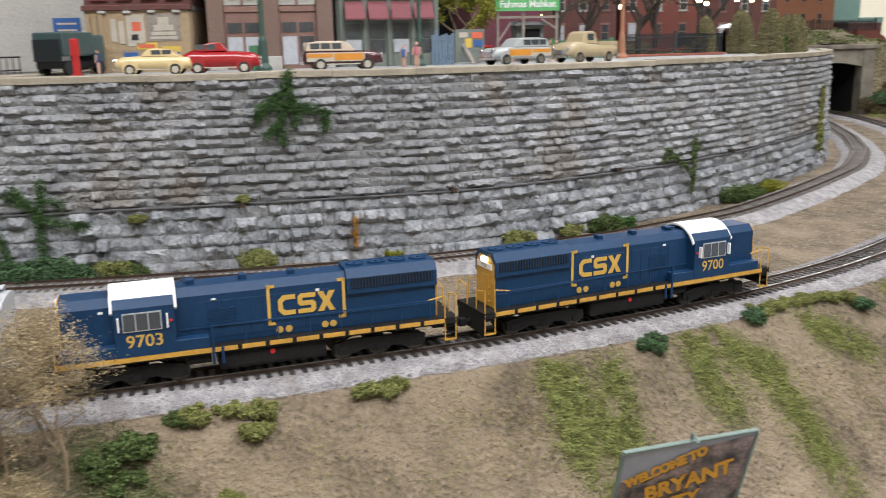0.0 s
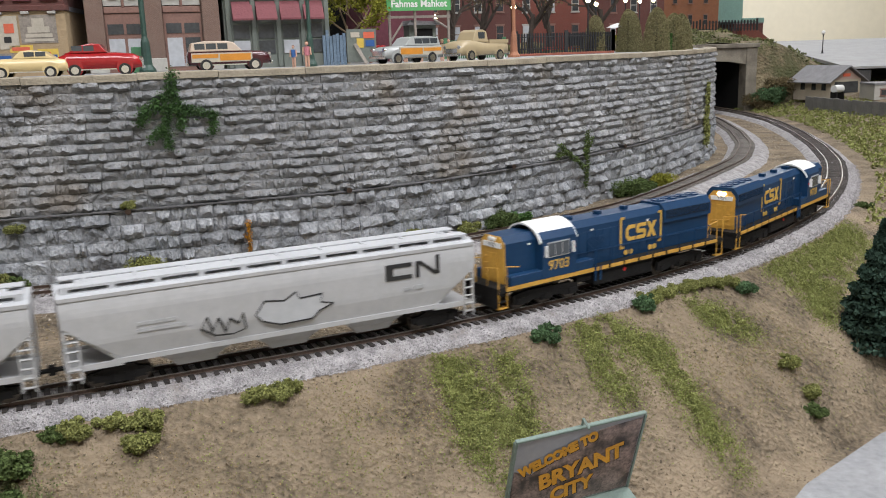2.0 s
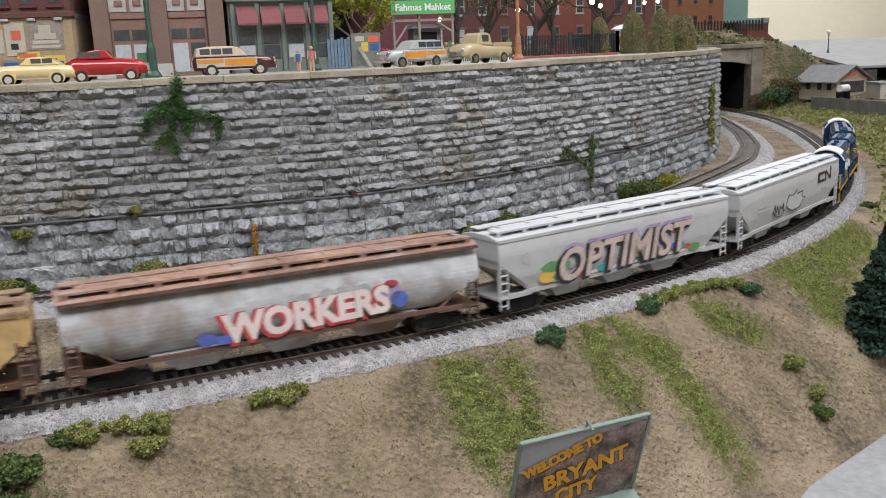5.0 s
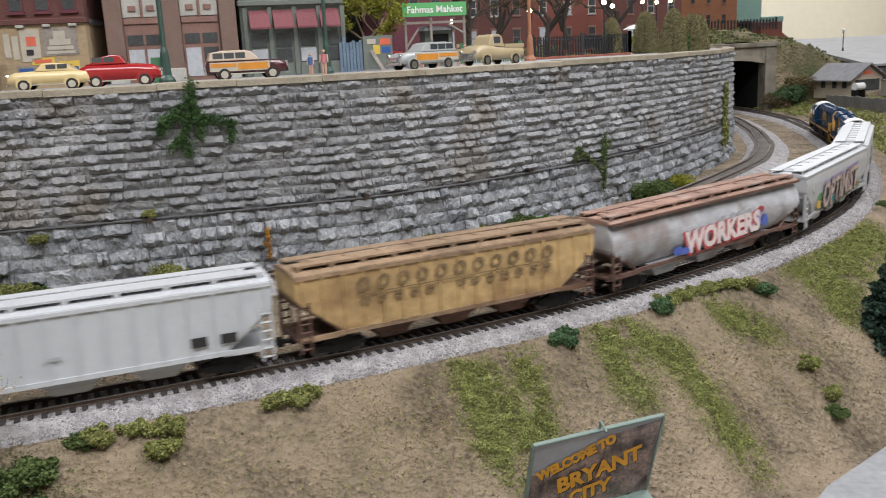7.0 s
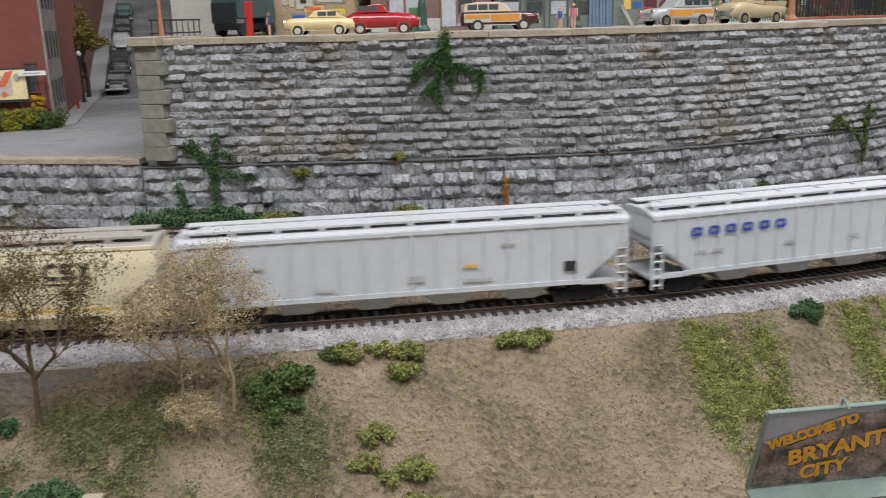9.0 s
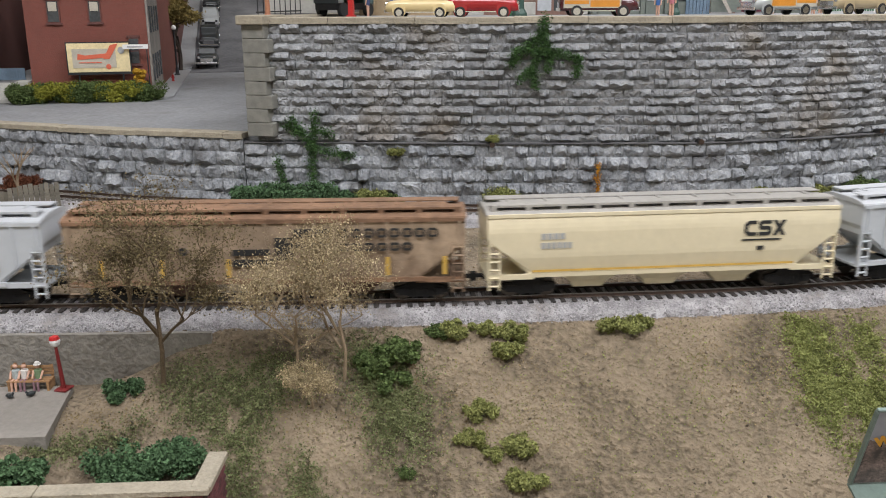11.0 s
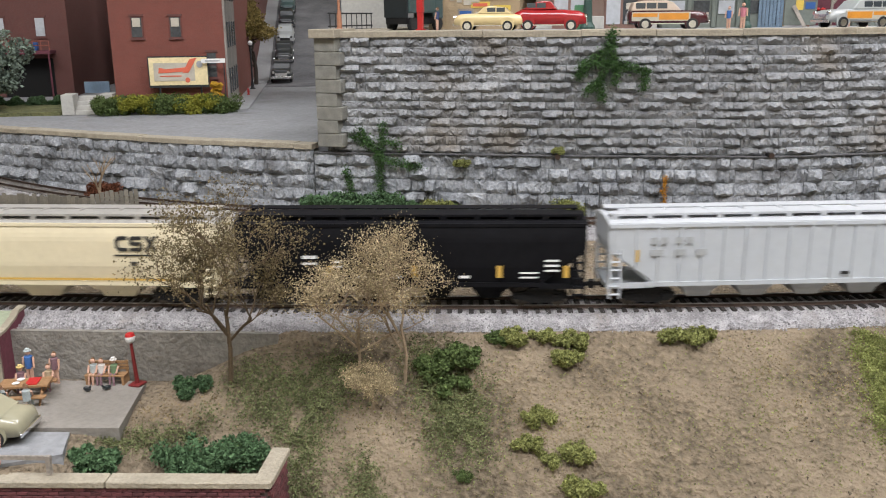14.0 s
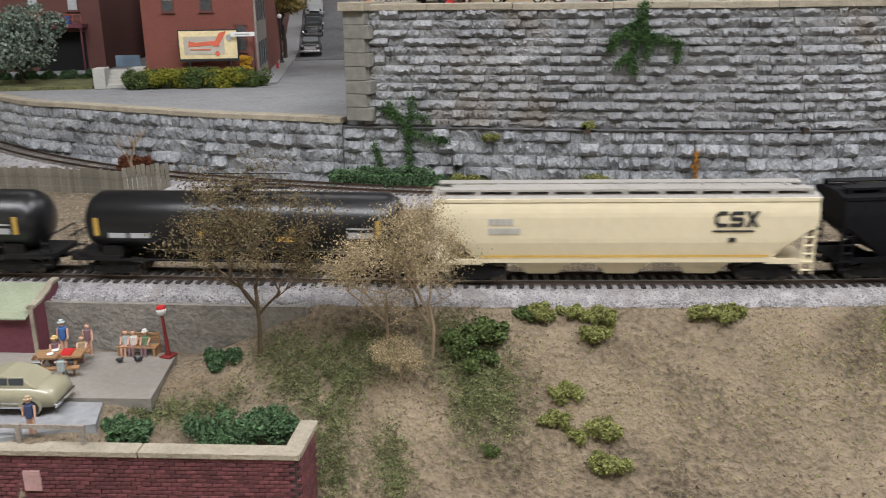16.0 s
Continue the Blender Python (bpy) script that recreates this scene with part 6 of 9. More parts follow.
t = tagged(empty("silver_trailer", turned(-0.375, 0.93, TZ, 80)), "rounded silver travel trailer parked behind", "trailer")
part("shell", bevel(boxes((-0.045, 0.045, -0.016, 0.016, 0.008, 0.040)), 0.008, 4), mat("brushed_silver", (0.5, 0.5, 0.5), 0.35, 0.6, vary=0.1, scale=50), t, smooth=True)
for s in (-1, 1):
    part("wheel", rods([((0, s * 0.012, 0.006), (0, s * 0.015, 0.006))], 0.006, 12), TYRE, t)
    part("roof_light", boxes((-0.046, -0.044, s * 0.008 - 0.002, s * 0.008 + 0.002, 0.036, 0.039)), RED_PAINT, t)
t = tagged(empty("call_box", turned(-0.297, 0.698, TZ, 0)), "bright red street call box on a post", "call box")
part("post", boxes((-0.0022, 0.0022, -0.0022, 0.0022, 0, 0.016)), RED_PAINT, t)
part("head", bevel(boxes((-0.0028, 0.0028, -0.0028, 0.0028, 0.016, 0.030)), 0.0006), RED_PAINT, t)
part("foot", boxes((-0.0034, 0.0034, -0.0034, 0.0034, 0, 0.002)), RED_PAINT, t)


def lamp_post(name, label, m, h, mt, lit=False, r=0.0012, head=0.004, group=""):
    t = tagged(empty(name, m), label, "lamp", group)
    part("base", lathe(bmesh.new(), [(r * 3.2, 0), (r * 3.2, h * 0.015), (r * 2.0, h * 0.04), (r * 1.6, h * 0.16), (r, h * 0.19)], 10), mt, t)
    part("pole", rods([((0, 0, h * 0.15), (0, 0, h))], r, 8), mt, t)
    if head:
        part("collar", lathe(bmesh.new(), [(r, h * 0.97), (r * 2, h), (r * 1.2, h + r)], 10), mt, t)
        part("globe", lathe(bmesh.new(), [(0.0003, h), (head * 0.7, h + head * 0.3), (head, h + head), (head * 0.7, h + head * 1.7), (0.0003, h + head * 2)], 12), LAMP if lit else DECAL, t, "lit globe" if lit else "white glass globe")
    return t


lamp_post("utility_post", "dark green tall street post on a plinth", turned(-0.159, 0.768, TZ, 0), 0.16, POST_GREEN, r=0.0023, head=0)
lamp_post("utility_post", "dark green tall street post on a plinth", turned(-0.022, 0.825, TZ, 0), 0.16, POST_GREEN, r=0.0018, head=0)
lamp_post("utility_post", "weathered orange utility pole by the park", turned(0.205, 1.02, TZ, 0), 0.16, ORANGE_POST, r=0.0022, head=0)
lamp_post("utility_post", "orange post beside the corner railing", turned(-0.352, 0.645, TZ, 0), 0.10, ORANGE_POST, r=0.0012, head=0)
for x, y, h in ((0.24, 1.22, 0.062), (0.40, 1.38, 0.07), (0.52, 1.62, 0.085), (0.56, 1.66, 0.085), (0.60, 1.70, 0.088), (0.15, 1.45, 0.06), (0.33, 1.16, 0.066)):
    lamp_post("street_lamp", "black park lamp with a glowing globe", turned(x, y, TZ, 0), h, IRON, True, 0.0010, 0.0036, "park lamps")

# green litter box by the shops
part("shop_box", bevel(boxes((-0.172, -0.163, 0.77, 0.778, TZ, TZ + 0.022)), 0.0006, 1), PARK_GREEN)
tagged(bpy.data.objects["shop_box"], "small green street box before the shop", "box")

# ---- market stand ----
t = tagged(empty("market_stand", turned(0.055, 0.925, TZ, 12)), "grey timber market stand under a green sign", "market stand")
for x in (0.002, 0.030, 0.067):
    part("post", boxes((x - 0.0012, x + 0.0012, 0, 0.0024, 0, 0.058)), POSTER_GREY, t)
part("beam", boxes((0, 0.069, 0, 0.002, 0.045, 0.0475)), POSTER_GREY, t)
part("brace", rods([((0.003, 0.001, 0.022), (0.016, 0.001, 0.040))], 0.0011, 6), POSTER_GREY, t)
part("brace", rods([((0.050, 0.001, 0.044), (0.066, 0.001, 0.034))], 0.0011, 6), POSTER_GREY, t)
part("sign_board", boxes((-0.001, 0.069, -0.0025, -0.0005, 0.0525, 0.0665)), SIGN_GREEN, t, "green sign board with white letters")
written("sign_lettering", "Fahmas Mahket", 0.0098, DECAL, t, pose(0.034, -0.0029, 0.0592, 90, 0, 0), fat=0.00022)
part("hut", boxes((0.026, 0.056, 0.012, 0.035, 0, 0.038)), GREEN_GREY, t)
# The hut is solid; a black plate paints the shade of its opening.
part("hut_opening", boxes((0.032, 0.052, 0.011, 0.012, 0.014, 0.034)), SHADE_BLACK, t)
part("hut_roof", prism(bmesh.new(), [(0.022, 0.038), (0.060, 0.038), (0.058, 0.041), (0.026, 0.043)], 0.004, 0.038), SLATE, t)
part("counter", boxes((-0.022, -0.002, 0.0, 0.010, 0.010, 0.015)), WOODTRIM, t, "stall table with produce")
rp = random.Random(4)
bm = bmesh.new()
for i in range(30):
    bmesh.ops.create_icosphere(bm, subdivisions=1, radius=0.0014, matrix=Matrix.Translation((rp.uniform(-0.020, -0.004), rp.uniform(0.002, 0.008), 0.0162 + rp.uniform(0, 0.001))))
part("produce", bm, RED_PAINT, t)["kind"] = "stuff"
part("trestle", boxes((-0.020, -0.018, 0.002, 0.008, 0, 0.010), (-0.006, -0.004, 0.002, 0.008, 0, 0.010)), WOODTRIM, t)
t = tagged(empty("hoarding", turned(0.0, 0.868, TZ, 14)), "patched board fence with faded bills beside the store", "fence")
for i in range(7):
    part("board", bevel(boxes((-0.012 + i * 0.0034, -0.009 + i * 0.0034, rp.uniform(-0.0006, 0.0006), 0.0012, 0, 0.028 + rp.uniform(0, 0.006))), 0.0002, 1), BLUE_BOARD, t)
part("panel", boxes((0.012, 0.042, -0.001, 0.001, 0.002, 0.034)), GREEN_GREY, t)
for x0, x1, z0, z1, pm in ((0.016, 0.025, 0.026, 0.031, PAPER), (0.029, 0.040, 0.025, 0.031, POSTER_RED), (0.022, 0.029, 0.016, 0.025, POSTER_YELLOW), (0.031, 0.040, 0.017, 0.023, POSTER_BLUE)):
    part("bill", boxes((x0, x1, -0.0014, -0.001, z0, z1)), pm, t)
part("leaning_plank", loft(bmesh.new(), [[(0.018, -0.002, 0.019), (0.021, -0.002, 0.021), (0.021, -0.003, 0.021), (0.018, -0.003, 0.019)], [(0.027, -0.012, 0), (0.030, -0.012, 0.001), (0.030, -0.013, 0.001), (0.027, -0.013, 0)]]), POSTER_GREY, t)

# ---- park fences ----


def picket_fence(name, label, a, b, z, h, gap, mt, cap=0.0):
    t = tagged(empty(name), label, "fence")
    a, b = Vector((*a, z)), Vector((*b, z))
    run, n = b - a, max(2, int((b - a).length / gap))
    ang = math.atan2(run.y, run.x)
    me = once("picket_%s_%g" % (mt.name, h), lambda: (boxes((-gap * 0.23, gap * 0.23, -0.0006, 0.0006, 0, h)), mt))
    for i in range(n + 1):
        link("picket", me, t, at=Matrix.Translation(a + run * i / n) @ Matrix.Rotation(ang, 4, "Z"))
    for q in (0.22, 0.82):
        part("fence_rail", rods([(a + Vector((0, 0, h * q)), b + Vector((0, 0, h * q)))], 0.0007, 5), mt, t)
    for p in (a, (a + b) / 2, b):
        part("fence_post", boxes((p.x - 0.0022, p.x + 0.0022, p.y - 0.0022, p.y + 0.0022, z, z + h * 1.12)), mt, t)
    return t


picket_fence("park_fence", "black iron picket fence round the park corner", (0.222, 1.10), (0.366, 1.165), TZ + 0.003, 0.025, 0.0042, IRON)
picket_fence("park_fence", "black iron picket fence along the park side", (0.366, 1.165), (0.335, 1.30), TZ + 0.003, 0.025, 0.0042, IRON)
picket_fence("hill_fence", "dark iron railing on the hill above the tunnel", (0.80, 2.40), (1.16, 2.46), 0.183, 0.030, 0.010, IRON)
picket_fence("board_fence", "green board fence behind the pickup", (0.128, 1.06), (0.205, 1.09), TZ, 0.022, 0.0030, PARK_GREEN)
part("park_kerb", bevel(boxes((0.0, 0.165, -0.003, 0.003, 0, 0.003)), 0.0004, 1), KERB_RED, at=turned(0.214, 1.093, TZ, 24))
tagged(bpy.data.objects["park_kerb"], "red brick kerb under the park fence", "kerb", kind="structure")
t = tagged(empty("corner_railing"), "black iron railing at the street corner", "railing")
for i in range(9):
    part("baluster", rods([((-0.366, 0.655 + i * 0.011, 0.1488), (-0.366, 0.655 + i * 0.011, 0.163))], 0.0005, 5), IRON, t)
part("top_rail", rods([((-0.366, 0.652, 0.163), (-0.366, 0.745, 0.163))], 0.0007, 6), IRON, t)
part("lower_rail", rods([((-0.366, 0.652, 0.152), (-0.366, 0.745, 0.152))], 0.0006, 6), IRON, t)
t = tagged(empty("sawhorse", turned(0.168, 0.90, TZ, 30)), "white folding barrier board by the pickup", "barrier")
part("legs", rods([((0, 0, 0), (0.004, 0, 0.014)), ((0.008, 0, 0), (0.004, 0, 0.014)), ((0, 0.006, 0), (0.004, 0.006, 0.014)), ((0.008, 0.006, 0), (0.004, 0.006, 0.014))], 0.0007, 5), DECAL, t)
part("bar", boxes((0.0035, 0.0045, -0.002, 0.008, 0.012, 0.0145)), DECAL, t)

# ---- figurines: plain painted model figures ----


HAIR = mat("figure_hair", (0.16, 0.08, 0.035), 0.8, vary=0.2, scale=300, bump=0.0)


def figurine(label, m, h, clothes, seated=False, hat=None, legs=None):
    """One plain mesh with two paints."""
    bm = bmesh.new()
    k = h / 1.75
    if seated:
        rows = [((0, -0.1, 0.45), (0, -0.1, 0.98), 0.19, 0.2), ((-0.1, -0.12, 0.48), (-0.1, 0.32, 0.48), 0.09, 0.08), ((0.1, -0.12, 0.48), (0.1, 0.32, 0.48), 0.09, 0.08), ((-0.1, 0.32, 0.48), (-0.1, 0.36, 0), 0.07, 0.06), ((0.1, 0.32, 0.48), (0.1, 0.36, 0), 0.07, 0.06), ((-0.24, -0.1, 0.92), (-0.2, 0.2, 0.6), 0.06, 0.05), ((0.24, -0.1, 0.92), (0.2, 0.2, 0.6), 0.06, 0.05)]
        head = (0, -0.08, 1.2)
    else:
        rows = [((-0.09, 0, 0), (-0.09, 0, 0.85), 0.07, 0.1), ((0.09, 0, 0), (0.09, 0, 0.85), 0.07, 0.1), ((0, 0, 0.8), (0, 0, 1.42), 0.17, 0.21), ((-0.25, 0, 1.38), (-0.28, 0.1, 0.85), 0.06, 0.05), ((0.25, 0, 1.38), (0.28, 0.1, 0.85), 0.06, 0.05)]
        head = (0, 0, 1.62)
    for i, (a, b2, r0, r1) in enumerate(rows):
        n = len(bm.faces)
        rod(bm, a, b2, r0, r1, 8, k)
        if i in ((1, 2, 3, 4) if seated else (0, 1)) or i >= len(rows) - 2:
            bm.faces.ensure_lookup_table()
            for f2 in bm.faces[n:]:
                f2.material_index = 1 if i >= len(rows) - 2 else 3
    n = len(bm.faces)
    bmesh.ops.create_uvsphere(bm, u_segments=8, v_segments=6, radius=0.13 * k, matrix=Matrix.Translation(Vector(head) * k))
    bm.faces.ensure_lookup_table()
    for f2 in bm.faces[n:]:
        f2.material_index = 1
    if not hat:
        n = len(bm.faces)
        rod(bm, (head[0], head[1] - 0.03, head[2] + 0.02), (head[0], head[1] - 0.03, head[2] + 0.15), 0.135, 0.07, 8, k)
        bm.faces.ensure_lookup_table()
        for f2 in bm.faces[n:]:
            f2.material_index = 2
    if hat:
        n = len(bm.faces)
        rod(bm, (head[0], head[1], head[2] + 0.08), (head[0], head[1], head[2] + 0.11), 0.19, 0.19, 10, k)
        rod(bm, (head[0], head[1], head[2] + 0.11), (head[0], head[1], head[2] + 0.22), 0.13, 0.11, 10, k)
        bm.faces.ensure_lookup_table()
        for f2 in bm.faces[n:]:
            f2.material_index = 2
    ob = part("figurine", bm, clothes, at=m)
    ob.data.materials.append(SKIN)
    ob.data.materials.append(hat or HAIR)
    ob.data.materials.append(legs or SKIN)
    return tagged(ob, label, "figurine")


CLOTH = {n: mat("cloth_" + n, c, 0.8, vary=0.15, scale=300, bump=0.05) for n, c in {"blue": (0.05, 0.14, 0.38), "pink": (0.55, 0.20, 0.24), "tan": (0.42, 0.32, 0.2), "white": (0.65, 0.63, 0.6), "green": (0.16, 0.24, 0.13), "navy": (0.04, 0.06, 0.14), "mauve": (0.22, 0.13, 0.15), "pale": (0.40, 0.45, 0.45), "straw": (0.6, 0.45, 0.18), "red": (0.5, 0.06, 0.05), "orange": (0.5, 0.2, 0.06)}.items()}
figurine("small painted figure in a blue coat by the store", turned(-0.036, 0.800, TZ, 160), 0.0195, CLOTH["blue"])
figurine("small painted figure in a pink dress by the store", turned(-0.024, 0.803, TZ, 180), 0.0225, CLOTH["pink"])
figurine("small painted figure in a straw hat at the market", turned(0.071, 0.90, TZ, 180), 0.021, CLOTH["tan"], hat=CLOTH["straw"])
figurine("small painted figure behind the wagon", turned(0.088, 0.91, TZ, 200), 0.0195, CLOTH["tan"], hat=CLOTH["tan"])
figurine("small painted figure in tan by the pickup", turned(0.108, 0.89, TZ, 170), 0.021, CLOTH["tan"], hat=CLOTH["tan"])
figurine("small painted figure in yellow by the pickup", turned(0.117, 0.91, TZ, 170), 0.022, CLOTH["straw"])
figurine("small grey painted figure beside the truck", turned(-0.302, 0.755, TZ, 90), 0.021, CLOTH["navy"])
for i, (x, y, c2) in enumerate(((0.40, 1.28, "white"), (0.42, 1.31, "pale"), (0.385, 1.30, "pink"), (0.44, 1.33, "blue"))):
    figurine("small painted figure seated in the park", turned(x, y, TZ, 60 * i), 0.021, CLOTH[c2], seated=True)
t = tagged(empty("park_parasol", turned(0.425, 1.345, TZ, 0)), "white park parasol on a thin pole", "parasol")
part("canopy", lathe(bmesh.new(), [(0.018, 0.036), (0.011, 0.040), (0.0005, 0.043)], 10), WHITE, t)
part("pole", rods([((0, 0, 0), (0, 0, 0.042))], 0.0006, 6), IRON, t)
part("flower_bed", boxes((-0.03, 0.03, -0.01, 0.01, 0, 0.006)), GRASS, at=turned(0.30, 1.19, TZ, 22))
tagged(bpy.data.objects["flower_bed"], "low bed of red and orange flowers", "flower bed")

# ---- lower street ----
LZ = LOW_STREET_Z - 0.0012


def local(ox, oy, deg, x, y):
    a = radians(deg)
    return ox + x * math.cos(a) - y * math.sin(a), oy + x * math.sin(a) + y * math.cos(a)


b = building("brick_house", "plain red brick house with a billboard on its front", turned(-0.726, 0.797, LZ, 28), 0.130, 0.42, 0.20, RED_BRICK)
for i in range(2):
    for k in range(2):
        window(b, 0.024 + i * 0.044, 0.087 + k * 0.065, 0.014, 0.025, DARK_BRICK, DIM_WIN, 1)
        part("blind", boxes((0.0265 + i * 0.044, 0.0355 + i * 0.044, -0.0022, -0.0016, 0.100 + k * 0.065, 0.110 + k * 0.065)), PAPER, b, "half-drawn blind")
window(b, 0.108, 0.040, 0.012, 0.03, DARK_BRICK, DIM_WIN, 2)
part("side_wall", boxes((0.1302, 0.1325, 0.0, 0.13, 0, 0.20)), mat("grey_side_wall", (0.24, 0.22, 0.20), 0.85, vary=0.25, scale=90, bump=0.2), b, "grey stuccoed street side")
for i in range(4):
    for k in range(3):
        part("side_window", boxes((0.1326, 0.1336, 0.012 + i * 0.03, 0.024 + i * 0.03, 0.02 + k * 0.055, 0.05 + k * 0.055)), DIM_WIN, b)
t = tagged(empty("billboard", turned(-0.726, 0.797, LZ, 28) @ Matrix.Translation((0.0125, 0, -0.001)) @ Matrix.Diagonal((0.87, 1, 0.96, 1))), "pale yellow billboard with red shapes on a dark frame", "billboard")
part("frame", boxes((0.0325, 0.1125, -0.009, -0.007, 0.032, 0.070)), IRON, t)
part("sheet", boxes((0.034, 0.111, -0.0096, -0.009, 0.035, 0.0685)), mat("billboard_cream", (0.74, 0.62, 0.36), 0.7, vary=0.15, scale=70, bump=0.02), t)
part("pale_field", boxes((0.040, 0.094, -0.0100, -0.0096, 0.040, 0.062)), PAPER, t)
part("red_shape", prism(bmesh.new(), [(0.046, 0.0495), (0.083, 0.0515), (0.082, 0.0565), (0.056, 0.0545), (0.047, 0.0565)], -0.0104, -0.0100), POSTER_RED, t)
part("red_shape", prism(bmesh.new(), [(0.078, 0.050), (0.086, 0.050), (0.098, 0.068), (0.088, 0.066)], -0.0105, -0.0100), POSTER_RED, t)
part("red_shape", rods([((0.084, -0.0104, 0.041), (0.084, -0.0098, 0.041))], 0.0032, 10), POSTER_RED, t)
part("dark_shape", rods([((0.101, -0.0104, 0.060), (0.101, -0.0098, 0.060))], 0.0042, 10), GREY_DECAL, t)
part("bars", boxes((0.048, 0.076, -0.0104, -0.0100, 0.0455, 0.0467)), POSTER_RED, t)
for x in (0.045, 0.100):
    part("leg", boxes((x, x + 0.002, -0.0085, -0.007, 0, 0.034)), IRON, t)

b = building("balcony_house", "dark red brick house with an iron balcony", turned(-1.118, 0.893, LZ, 28), 0.185, 0.3, 0.22, DARK_BRICK)
for i in range(3):
    window(b, 0.03 + i * 0.055, 0.085, 0.015, 0.028, DARK_BRICK, CURTAIN, 1)
# Black sheet on the wall, painted shade under the balcony.
part("porch_void", boxes((0.09, 0.16, -0.0008, 0, 0.0, 0.055)), SHADE_BLACK, b)
part("balcony_floor", boxes((0.075, 0.165, -0.028, 0, 0.062, 0.067)), MAROON_WALL, b)
part("balcony_rail", rods([((0.076, -0.027, 0.080), (0.164, -0.027, 0.080)), ((0.076, -0.027, 0.074), (0.164, -0.027, 0.074))] + [((0.076 + i * 0.011, -0.027, 0.067), (0.076 + i * 0.011, -0.027, 0.080)) for i in range(9)], 0.0006, 5), KERB_RED, b)
for x in (0.078, 0.162):
    part("porch_post", rods([((x, -0.026, 0), (x, -0.026, 0.062))], 0.0014, 6), MAROON_WALL, b)
part("balcony_chair", boxes((0.126, 0.134, -0.020, -0.013, 0.067, 0.073)), WHITE, b, "white chair on the balcony")
part("balcony_crate", boxes((0.140, 0.146, -0.020, -0.014, 0.067, 0.078)), POSTER_BLUE, b)
b = building("gap_house", "dark stone house in the gap behind", turned(-1.02, 1.20, LZ, 28), 0.16, 0.2, 0.2, BROWN_BRICK)
b = building("street_row", "row of dark red houses along the lower street", turned(*local(-0.726, 0.797, 28, 0, 0.46), LZ, 28), 0.127, 1.3, 0.2, DARK_BRICK)
for i in range(9):
    for k in range(3):
        part("side_window", boxes((0.1251, 0.1262, 0.03 + i * 0.12, 0.05 + i * 0.12, 0.02 + k * 0.06, 0.055 + k * 0.06)), DIM_WIN, b)
b = building("street_end", "reddish buildings closing the lower street", turned(-1.9, 3.0, LZ, 10), 1.5, 0.2, 0.35, DARK_BRICK)
for i in range(20):
    window(b, 0.03 + i * 0.073, 0.05, 0.03, 0.06, WOODTRIM, DIM_WIN, 2)
    window(b, 0.03 + i * 0.073, 0.16, 0.03, 0.06, WOODTRIM, DIM_WIN, 2)

# pavement with kerb round the brick house, lawn and stairs
pv = [local(-0.726, 0.797, 28, x, y) for x, y in ((-0.02, -0.018), (0.135, -0.018), (0.148, -0.010), (0.153, 0.005), (0.153, 1.4), (0.12, 1.4), (0.12, 0.0), (-0.02, 0.0))]
bm = loft(bmesh.new(), [[(x, y, LZ - 0.001) for x, y in pv], [(x, y, LZ + 0.0022) for x, y in pv]])
tagged(part("pavement", bm, CONCRETE), "pale pavement with a rounded kerb by the house", "pavement", kind="structure")
lw = [local(-0.726, 0.797, 28, x, y) for x, y in ((-0.40, -0.012), (-0.062, -0.012), (-0.062, 0.12), (-0.40, 0.12))]
bm = loft(bmesh.new(), [[(x, y, LZ - 0.001) for x, y in lw], [(x, y, LZ + 0.004) for x, y in lw]])
tagged(part("lawn", bm, GRASS), "dull green lawn before the balcony house", "lawn", kind="structure")
DARK_ROAD = mat("dark_worn_asphalt", (0.115, 0.115, 0.12), 0.85, vary=0.3, scale=40, bump=0.2, stain=(0.19, 0.19, 0.195), stain_at=0.58, stain_scale=12)


def climbing_strip(name, x0, x1, y0, material, label, category, lift):
    rings = []
    for ly in (y0, 0.50, 0.62, 1.6):
        z = LZ + lift + max(0.0, ly - 0.50) * 0.22
        a, b = local(-0.726, 0.797, 28, x0, ly), local(-0.726, 0.797, 28, x1, ly)
        if x1 > 0.3:
            k = min(1.0, (-0.3655 - a[0]) / (b[0] - a[0]))
            b = (a[0] + (b[0] - a[0]) * k, a[1] + (b[1] - a[1]) * k)
        rings.append([(*a, z), (*b, z), (*b, LZ - 0.004), (*a, LZ - 0.004)])
    return tagged(part(name, loft(bmesh.new(), rings), material), label, category, kind="structure")


climbing_strip("street_climbing", 0.1535, 0.9, 0.37, DARK_ROAD, "dark worn asphalt street climbing between the houses", "street", 0.0015)
climbing_strip("pavement_climbing", 0.1202, 0.1532, 0.42, CONCRETE, "pale pavement climbing beside the houses", "pavement", 0.0045)
t = tagged(empty("garden_steps", turned(-0.726, 0.797, LZ, 28)), "pale concrete garden steps between block walls", "steps")
for i in range(4):
    part("step", bevel(boxes((-0.046, -0.016, -0.012 + i * 0.007, 0.03, 0.0, 0.005 * (i + 1))), 0.0005, 1), WHITE_STONE, t)
for x in (-0.060, -0.016):
    part("side_block", bevel(boxes((x, x + 0.014, -0.014, 0.012, 0, 0.024)), 0.0007, 1), WHITE_STONE, t)
part("fence_panel", boxes((-0.05, -0.02, 0.06, 0.062, 0.02, 0.034)), BLUE_BOARD, t)
lamp_post("street_lamp", "black lantern street lamp on the pavement", turned(*local(-0.726, 0.797, 28, 0.138, 0.312), LZ + 0.002, 0), 0.066, IRON, False, 0.0014, 0.0038)
t = tagged(empty("hydrant", turned(*local(-0.726, 0.797, 28, 0.139, 0.205), LZ + 0.002, 0)), "small red fire hydrant on the pavement", "hydrant")
